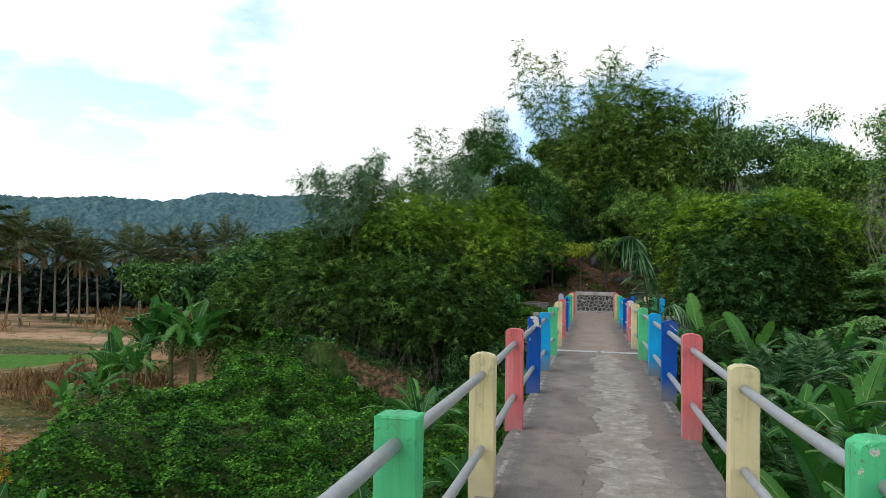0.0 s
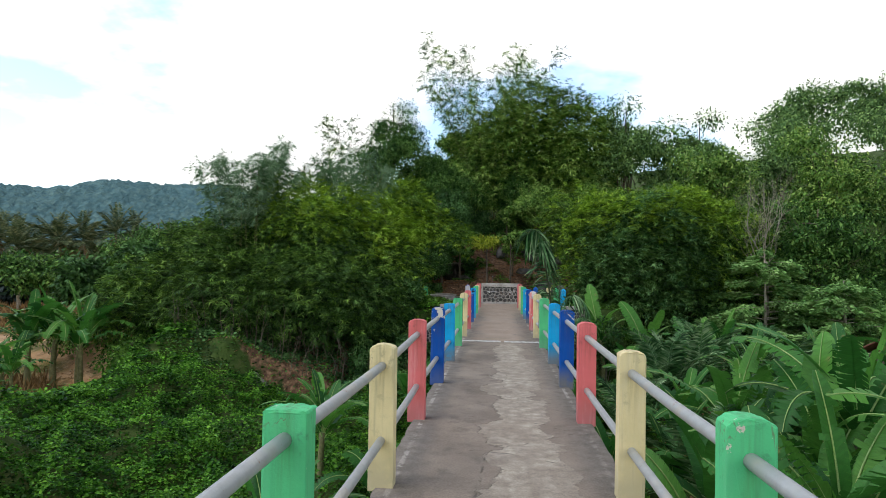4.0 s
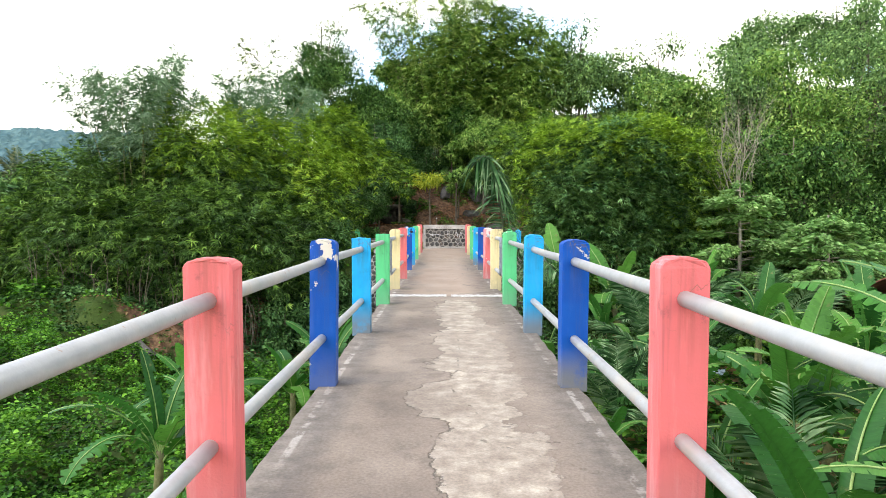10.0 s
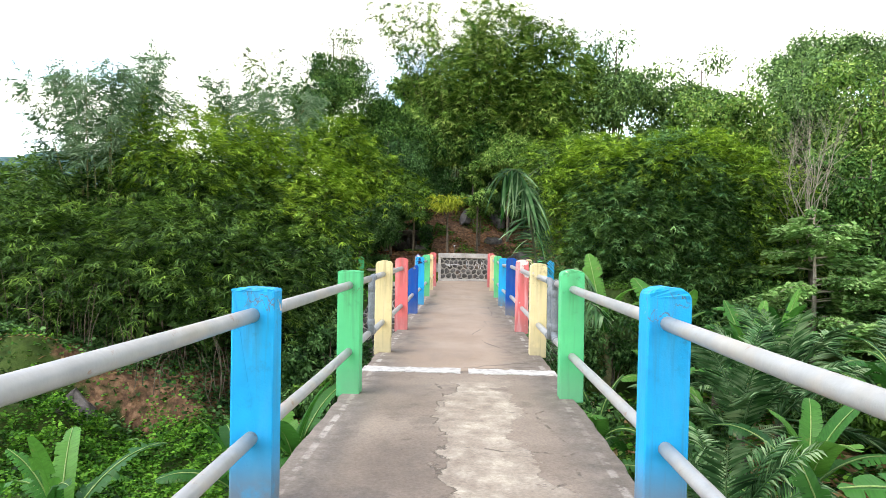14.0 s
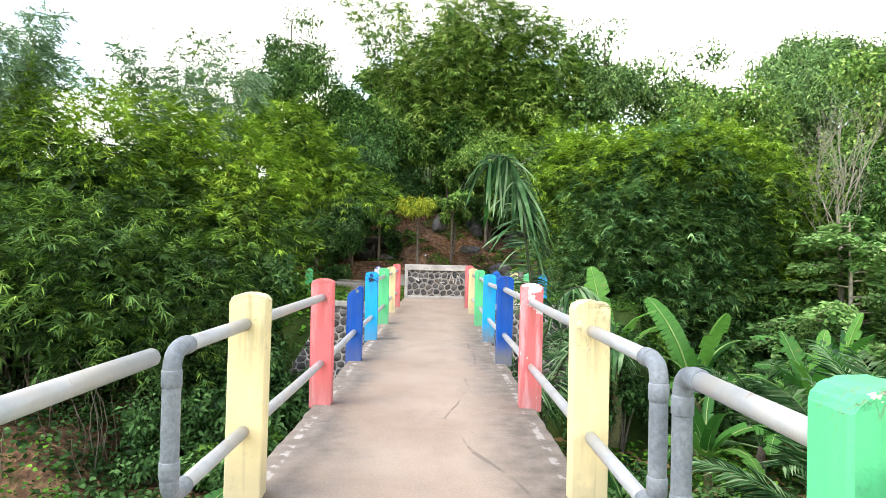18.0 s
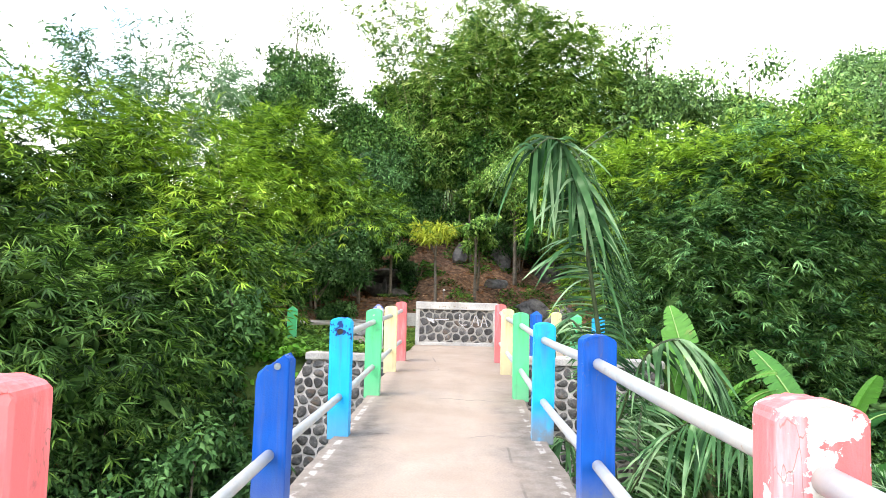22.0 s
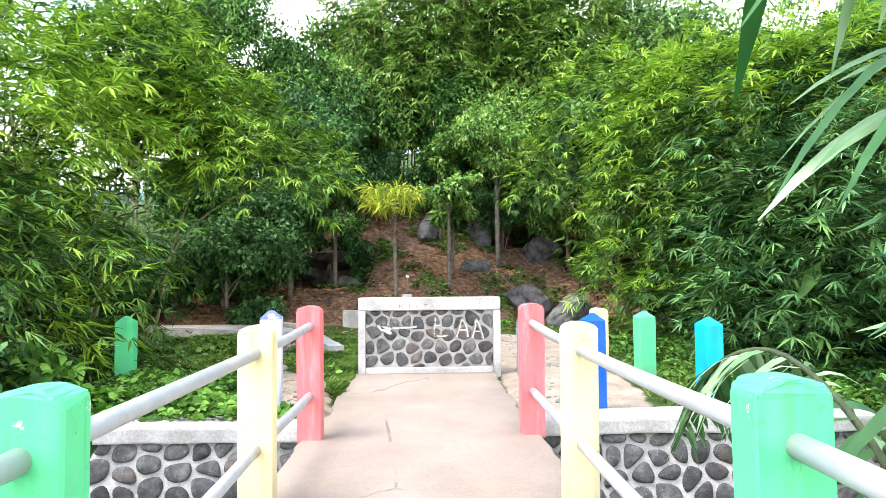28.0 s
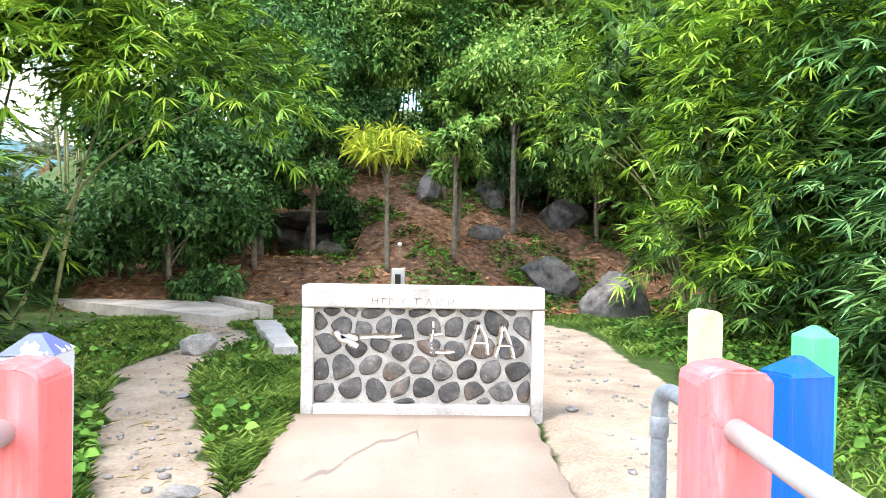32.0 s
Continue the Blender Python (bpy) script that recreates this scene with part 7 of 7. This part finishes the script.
# ---- shrubs in the valley and on the banks ----
rnd = random.Random(21)
SHRUBS = [(-3.6, 23.4, 2.9, 0.9, 0), (-3.3, 25.2, 2.7, 0.65, 0), (-3.1, 24.5, 2.2, 0.6, 0), (-3.9, 25.9, 3.0, 0.7, 0), (-4.3, 25.5, 2.8, 0.8, 0), (-3.5, 24.7, 1.5, 0.6, 0), (-3.7, 25.4, 1.7, 0.6, 0), (-3.9, 23.7, 1.5, 0.7, 0), (-5.0, 26.3, 2.6, 1.1, 0), (-4.5, 24.3, 1.9, 0.7, 1), (-5.2, 23.6, 1.6, 0.8, 1), (9.0, 22.4, 2.0, 1.3, 0), (11.0, 23.4, 1.1, 1.2, 1), (15.5, 21.8, 1.3, 1.5, 1), (13.0, 20.0, 2.0, 1.3, 0), (20.5, 26.0, 2.4, 1.8, 0), (8.4, 17.4, 1.4, 1.0, 0), (11.0, 18.2, 1.6, 1.1, 1), (16.0, 17.0, 2.2, 1.5, 0), (20.0, 23.0, 3.2, 2.0, 0), (6.0, 27.6, 1.2, 0.9, 1), (7.2, 28.8, 1.8, 1.2, 0),
          (-5.0, 24.9, 3.0, 1.0, 0), (-4.6, 23.4, 2.2, 1.0, 0), (-5.6, 24.6, 2.6, 1.2, 0), (-3.6, 22.2, 1.5, 0.8, 1), (-4.7, 26.0, 3.2, 0.9, 0), (-3.9, 26.6, 1.0, 0.7, 1), (-3.4, 21.8, 1.5, 1.0, 0), (-4.2, 26.4, 1.6, 0.9, 0), (-5.2, 22.6, 2.0, 1.1, 0), (-5.3, 25.6, 3.3, 1.0, 0),
           (-13.6, 24.0, 2.2, 1.5, 1), (-16.0, 25.0, 2.6, 1.7, 1), (-18.5, 27.0, 3.2, 2.0, 1), (-14.6, 21.5, 1.6, 1.3, 1), (-21, 26, 3.4, 2.0, 1),
          (3.6, 17.0, 1.3, 0.9, 1), (4.6, 18.8, 1.6, 1.0, 0), (2.9, 20.0, 1.5, 0.8, 0), (3.5, 25.2, 3.2, 0.9, 0), (4.6, 25.2, 3.6, 1.1, 0), (6.4, 25.6, 2.2, 1.2, 0), (8.2, 26.4, 2.4, 1.4, 0), (10.4, 25.2, 1.2, 1.2, 0), (12.0, 22.0, 1.0, 1.2, 1), (9.4, 20.6, 1.7, 1.2, 1),
          (13.6, 18.0, 2.2, 1.6, 0), (12.0, 14.8, 1.8, 1.4, 1), (15.0, 13.0, 2.4, 1.7, 0), (2.5, 14.4, 1.2, 0.8, 1), (2.3, 16.4, 1.0, 0.7, 0), (14.0, 24.5, 1.3, 1.5, 0), (18.0, 20.0, 3.2, 2.2, 0), (19.5, 28.0, 3.5, 2.4, 0), (23.0, 24.0, 4.0, 2.6, 0), (6.0, 14.0, 1.2, 0.9, 1)]
for k, (x, y, h, cr, kind_) in enumerate(SHRUBS):
    tree("shrub", x, y, h, cr, 400 + k, int(1500 + 900 * cr), 0.15 + 0.03 * kind_, (shrub_dark, weed_mat)[kind_], ("dark green leafy shrub on the bank", "fresh green leafy shrub in the valley")[kind_], 0.12, None, 0.9, 14, 0, 0.9, -0.2, "shrub", 0.3)


# ---- ground cover ----
def scatter(name, seed, n, xr, yr, keep, L, width, material, label, up=(0.02, 0.18), tilt=0.45, stand=0.0, sag=0.15, mound=0.0):
    """Leaves or blades strewn over the ground where keep(x, y) allows."""
    r = np.random.RandomState(seed)
    x, y = r.uniform(*xr, n), r.uniform(*yr, n)
    ok = r.rand(n) < keep(x, y)
    x, y = x[ok], y[ok]
    n = len(x)
    lift = r.uniform(*up, n) * (0.6 + 0.5 * wave(x * 1.7, y * 1.9, seed))
    heap = mound * np.maximum(wave(x * 1.1, y * 1.0, 21) + 0.6 * wave(x * 2.7, y * 2.4, 22), 0)
    P = np.stack([x, y, ground_z(x, y) + np.maximum(lift, 0.01) + heap * np.sqrt(r.uniform(0.2, 1.0, n))], -1)
    a = r.uniform(0, 2 * np.pi, n)
    D = np.stack([np.cos(a), np.sin(a), r.uniform(-0.25, 0.35, n) + stand], -1)
    N = np.tile(UP, (n, 1)) + r.normal(0, tilt, (n, 3))
    S = L * r.uniform(0.55, 1.3, n)
    V, F = round_leaf_arrays(P, D, N, S, S * width, 0.12, sag) if width > 0.6 and L < 0.2 else leaf_arrays(P, D, N, S, S * width, 0.12, sag, 0.4)
    thing(name, mesh_np(name, V, F, material), None, label, "ground cover", kind="stuff")


def path_free(x, y):
    return (line_gap(x, y, PATH_LEFT) > 0.36) * (line_gap(x, y, PATH_RIGHT) > 0.8)


def clumpy(x, y, s, lo=-0.3, hi=0.3):
    return smooth(lo, hi, wave(x * 0.9, y * 0.9, s))


def valley(x, y):
    return (np.abs(x) > 1.02) * smooth(26, 24.5, y)


scatter("creepers", 1, 170000, (-13.5, -1.05), (2.8, 21.0), lambda x, y: valley(x, y) * smooth(21.5, 19.5, y) * (0.35 + 0.65 * clumpy(x, y, 1, -0.6, 0.2)) * smooth(2.9, 4.6, y + 0.7 * wave(x * 0.8, y * 0.5, 4)) * smooth(-13.4, -12.0, x + 0.5 * wave(x, y * 0.8, 5)), 0.082, 0.85, creeper_mat, "thick green creepers over the valley floor", (0.02, 0.22), 0.55, mound=0.9)
scatter("creepers", 2, 30000, (-19.5, -12), (8, 26), lambda x, y: 0.9 * smooth(-0.5, 0.4, x + 14.8 + 0.32 * np.clip(y - 12, 0, 9)), 0.15, 0.8, creeper_mat, "thick green creepers on the field's edge", (0.02, 0.4), mound=0.5)
scatter("creepers", 3, 26000, (1.05, 14), (0, 26), lambda x, y: valley(x, y) * (0.3 + 0.7 * clumpy(x, y, 3)) * smooth(14.0, 11.0, x + wave(x, y * 0.6, 7)) * smooth(0.0, 2.5, y + 0.8 * wave(x * 0.7, y, 8)), 0.17, 0.7, creeper_mat, "low green weeds under the banana plants", (0.02, 0.4))
scatter("creepers", 16, 9000, (-6.5, -2.7), (25.2, 27.0), lambda x, y: 0.95 * smooth(-2.5, -3.2, x), 0.13, 0.75, creeper_mat, "green creepers hanging down the bank beside the wall", (0.02, 0.3), 0.9)
# dark leaves added over the bank, standing for the shade under the bamboo
scatter("creepers", 19, 26000, (-13, -4), (19.8, 25.6), lambda x, y: (0.15 + 0.8 * clumpy(x, y, 12, -0.2, 0.4)) * (0.7 + 0.3 * smooth(-7, -9.5, x)), 0.12, 0.8, shrub_dark, "dark-toned creepers over the earth bank, standing for its shade", (0.02, 0.4), 0.7)
scatter("creepers", 20, 16000, (-4.6, -2.9), (22.0, 26.0), lambda x, y: 0.55 + 0.45 * clumpy(x, y, 6, -0.4, 0.2), 0.13, 0.8, shrub_dark, "dark leafy creepers at the foot of the stone wall", (0.03, 0.5), 0.9)
scatter("dry_leaves", 4, 3500, (1.2, 12), (0, 26), valley, 0.45, 0.25, dry_mat, "dry brown banana leaves on the ground", (0.03, 0.3), 0.8)
scatter("dry_leaves", 5, 1400, (-12, -2.6), (20.5, 26), lambda x, y: 0.8 + 0 * x, 0.22, 0.3, dry_mat, "dry bamboo leaves on the red bank", (0.01, 0.1))
scatter("weeds", 6, 44000, (-6.5, -1.05), (26.2, 34), lambda x, y: path_free(x, y) * (0.05 + 0.95 * smooth(30.0, 28.3, y)) * (1 - 0.9 * (x > -1.75) * (y > 27.9)), 0.08, 0.95, weed_mat, "broad-leaved green weeds on the bank", (0.04, 0.3))
scatter("grass", 7, 34000, (-5, -1.0), (26.2, 35), lambda x, y: path_free(x, y) * 0.9, 0.16, 0.09, grass_mat, "short green grass beside the dirt path", (0.0, 0.04), 0.6, 1.4, 0.3)
scatter("grass", 18, 26000, (-2.1, -0.9), (27.6, 31.6), lambda x, y: path_free(x, y) * 0.95, 0.13, 0.075, grass_mat, "thick short grass between the dirt path and the wall", (0.0, 0.05), 0.6, 1.2, 0.35)
scatter("grass", 8, 26000, (1.05, 7), (26.4, 36), lambda x, y: path_free(x, y) * smooth(-0.5, 0.3, wave(x * 1.3, y * 1.3, 8)), 0.16, 0.09, grass_mat, "short green grass beside the path", (0.0, 0.04), 0.6, 1.4, 0.3)
scatter("weeds", 9, 13000, (2.4, 7.5), (26.3, 34), lambda x, y: path_free(x, y) * smooth(2.6, 3.6, x), 0.075, 0.9, weed_mat, "green weeds along the bank", (0.03, 0.28))
scatter("slope_plants", 10, 38000, (-3, 6), (36, 50), lambda x, y: 0.95 * clumpy(x * 1.3, y * 1.3, 4, -0.05, 0.3), 0.13, 0.55, weed_mat, "small green plants on the leaf-strewn slope", (0.02, 0.25), 0.5, 0.4)
scatter("leaf_litter", 11, 11000, (-7, 8), (36, 52), lambda x, y: 0.9 + 0 * x, 0.2, 0.32, leaf_material("fallen_leaf", (0.16, 0.07, 0.035), (0.34, 0.16, 0.075), (0.52, 0.30, 0.15), 0.1, 0.85), "fallen orange-brown leaves on the slope", (0.0, 0.05), 0.5)
scatter("straw", 12, 500, (-2.6, -0.95), (26.0, 29.5), lambda x, y: smooth(0.75, 0.25, line_gap(x, y, PATH_LEFT)) * 0.7, 0.12, 0.05, leaf_material("straw", (0.38, 0.28, 0.13), (0.55, 0.43, 0.22), (0.68, 0.56, 0.33), 0.1, 0.8), "dry straw beside the dirt path", (0.0, 0.03), 0.3)
scatter("dry_corn", 13, 9000, (-26, -18), (17, 27), lambda x, y: 0.9 * smooth(2.6, 2.0, np.abs(y - 21.5 + (x + 22) * 0.35)), 0.8, 0.09, corn_mat, "dry brown corn stalks in the field", (0.0, 0.9), 0.8, 3.0, 0.2)
scatter("dry_corn", 14, 16000, (-75, -24), (32, 78), lambda x, y: 0.8 * clumpy(x * 0.12, y * 0.2, 5, -0.2, 0.2), 0.95, 0.2, corn_mat, "dry brown corn in the far field", (0.0, 0.6), 0.8, 3.0, 0.2)
scatter("stubble", 17, 14000, (-36, -15), (8.5, 26), lambda x, y: 0.9 * smooth(0.2, 0.9, y - 8.3 - 0.407 * (x + 25.4)) * clumpy(x * 0.5, y * 0.8, 9, -0.4, 0.2), 0.26, 0.12, corn_mat, "dry straw and stubble strewn over the field", (0.0, 0.06), 0.6, 0.15)
scatter("field_grass", 15, 16000, (-30, -12.5), (2, 12), lambda x, y: 0.9 * smooth(10.5, 8.8, y + 0.08 * (x + 18)), 0.3, 0.12, grass_mat, "green grass along the field's edge", (0.0, 0.05), 0.6, 1.3, 0.3)

# pebbles trodden into the dirt paths
r = np.random.RandomState(31)
octa = np.array([(1, 0, 0), (0, 1, 0), (-1, 0, 0), (0, -1, 0), (0.7, 0.7, 0.5), (-0.7, 0.7, 0.5), (-0.7, -0.7, 0.5), (0.7, -0.7, 0.5), (0, 0, 0.75), (0, 0, -0.6)], dtype=float)
shell = np.array([(0, 4, 7), (0, 1, 4), (1, 5, 4), (1, 2, 5), (2, 6, 5), (2, 3, 6), (3, 7, 6), (3, 0, 7), (4, 5, 8), (5, 6, 8), (6, 7, 8), (7, 4, 8), (1, 0, 9), (2, 1, 9), (3, 2, 9), (0, 3, 9)])
items = []
for k in range(420):
    line = PATH_LEFT if k % 2 else PATH_RIGHT
    s = r.randint(len(line) - 1)
    f = r.rand()
    x, y = line[s][0] * (1 - f) + line[s + 1][0] * f + r.normal(0, 0.28), line[s][1] * (1 - f) + line[s + 1][1] * f + r.normal(0, 0.2)
    if abs(x) < 1.04 and y < 29.3:
        continue
    size = r.uniform(0.008, 0.03)
    items.append((octa * size * r.uniform(0.7, 1.3, 3) + r.normal(0, size * 0.1, octa.shape) + [x, y, float(ground_z(x, y))], [shell]))
V, F = join_arrays(items)
thing("pebbles", mesh_np("pebbles", V, F, loose_mat), None, "small grey pebbles trodden into the dirt paths", "pebbles", kind="stuff")

# tall yellow flower spike in the creepers
r = np.random.RandomState(71)
fx, fy = -9.95, 6.6
fz = float(ground_z(fx, fy)) - 0.05
spike = thing("flowering_weed", None, None, "tall weed with a fading yellow flower spike", "flower", m=pose(fx, fy, fz, 5, -8))
V, F = tube(bezier([(0, 0, 0), (0.02, 0.02, 0.6), (0.0, 0.05, 1.25)], 8), np.linspace(0.014, 0.006, 8), 6)
part("stalk", mesh_np("stalk", V, F, stem_mat, True), None, spike)
n = 110
h = r.uniform(0.5, 1.27, n)
a = r.uniform(0, 2 * np.pi, n)
P = np.stack([0.02 * np.cos(a), 0.03 + 0.02 * np.sin(a), h], -1)
V, F = leaf_arrays(P, unit(np.stack([np.cos(a), np.sin(a), r.uniform(-0.5, 0.4, n)], -1)), np.tile(UP, (n, 1)), r.uniform(0.06, 0.13, n), r.uniform(0.03, 0.06, n))
part("flowers", mesh_np("flowers", V, F, leaf_material("faded_yellow_flower", (0.3, 0.13, 0.02), (0.6, 0.33, 0.04), (0.75, 0.5, 0.1), 0.3)), None, spike, "yellow and orange withering flowers")

# pale plastic litter under the bananas
bm = bmesh.new()
bmesh.ops.create_icosphere(bm, subdivisions=3, radius=0.2)
for q in bm.verts:
    q.co *= 1 + 0.6 * noise.noise(q.co * 9)
    q.co.z *= 0.45
bag_mat = plain_stone("pale_blue_plastic", (0.30, 0.42, 0.50), (0.62, 0.72, 0.78), 8, 40, 0.35, 0.3)
thing("plastic_bag", bm, bag_mat, "crumpled pale blue plastic bag lying in the weeds", "bag", m=pose(8.0, 20.2, float(ground_z(8.0, 20.2)) + 0.12))

# hanging roots and stems on the dark bank under the bamboo
r = np.random.RandomState(8)
items = []
for k in range(130):
    x, y = r.uniform(-13, -6), r.uniform(21, 24.5)
    z = float(ground_z(x, y))
    h = r.uniform(0.6, 2.2)
    items.append(tube(bezier([(x, y, z - 0.05), (x + r.uniform(-0.2, 0.2), y - 0.1, z + h * 0.5), (x + r.uniform(-0.4, 0.4), y + r.uniform(-0.5, 0.3), z + h)], 6), np.linspace(0.014, 0.006, 6), 4, False))
V, F = join_arrays(items)
thing("dry_stems", mesh_np("dry_stems", V, F, bark_mat, True), None, "thin dry stems and roots under the bamboo", "stems", kind="stuff")

# ---- tiled hut in the valley ----
hut = thing("hut", None, None, "low hut with a rusty red tiled roof behind the banana plants", "hut", m=pose(17.0, 22.5, float(ground_z(17.0, 22.5)), 0, 0, 12))
part("wall", box_bm(-2.4, 2.4, -1.6, 1.6, -0.1, 1.9, 0.02), wood_mat, hut, "old timber wall")
for sgn in (-1, 1):
    for k in range(7):
        bm = box_bm(-2.8, 2.8, -0.19, 0.19, -0.02, 0.02, 0.008)
        ob = part("roof_course", bm, roof_mat, hut)
        f = (k + 0.5) / 7
        ob.matrix_basis = pose(0, sgn * 2.1 * (1 - f), 1.75 + 0.95 * f + 0.01, -sgn * 24, 0, 0)
part("ridge_board", box_bm(-2.85, 2.85, -0.12, 0.12, 2.66, 2.78, 0.02), wood_mat, hut)
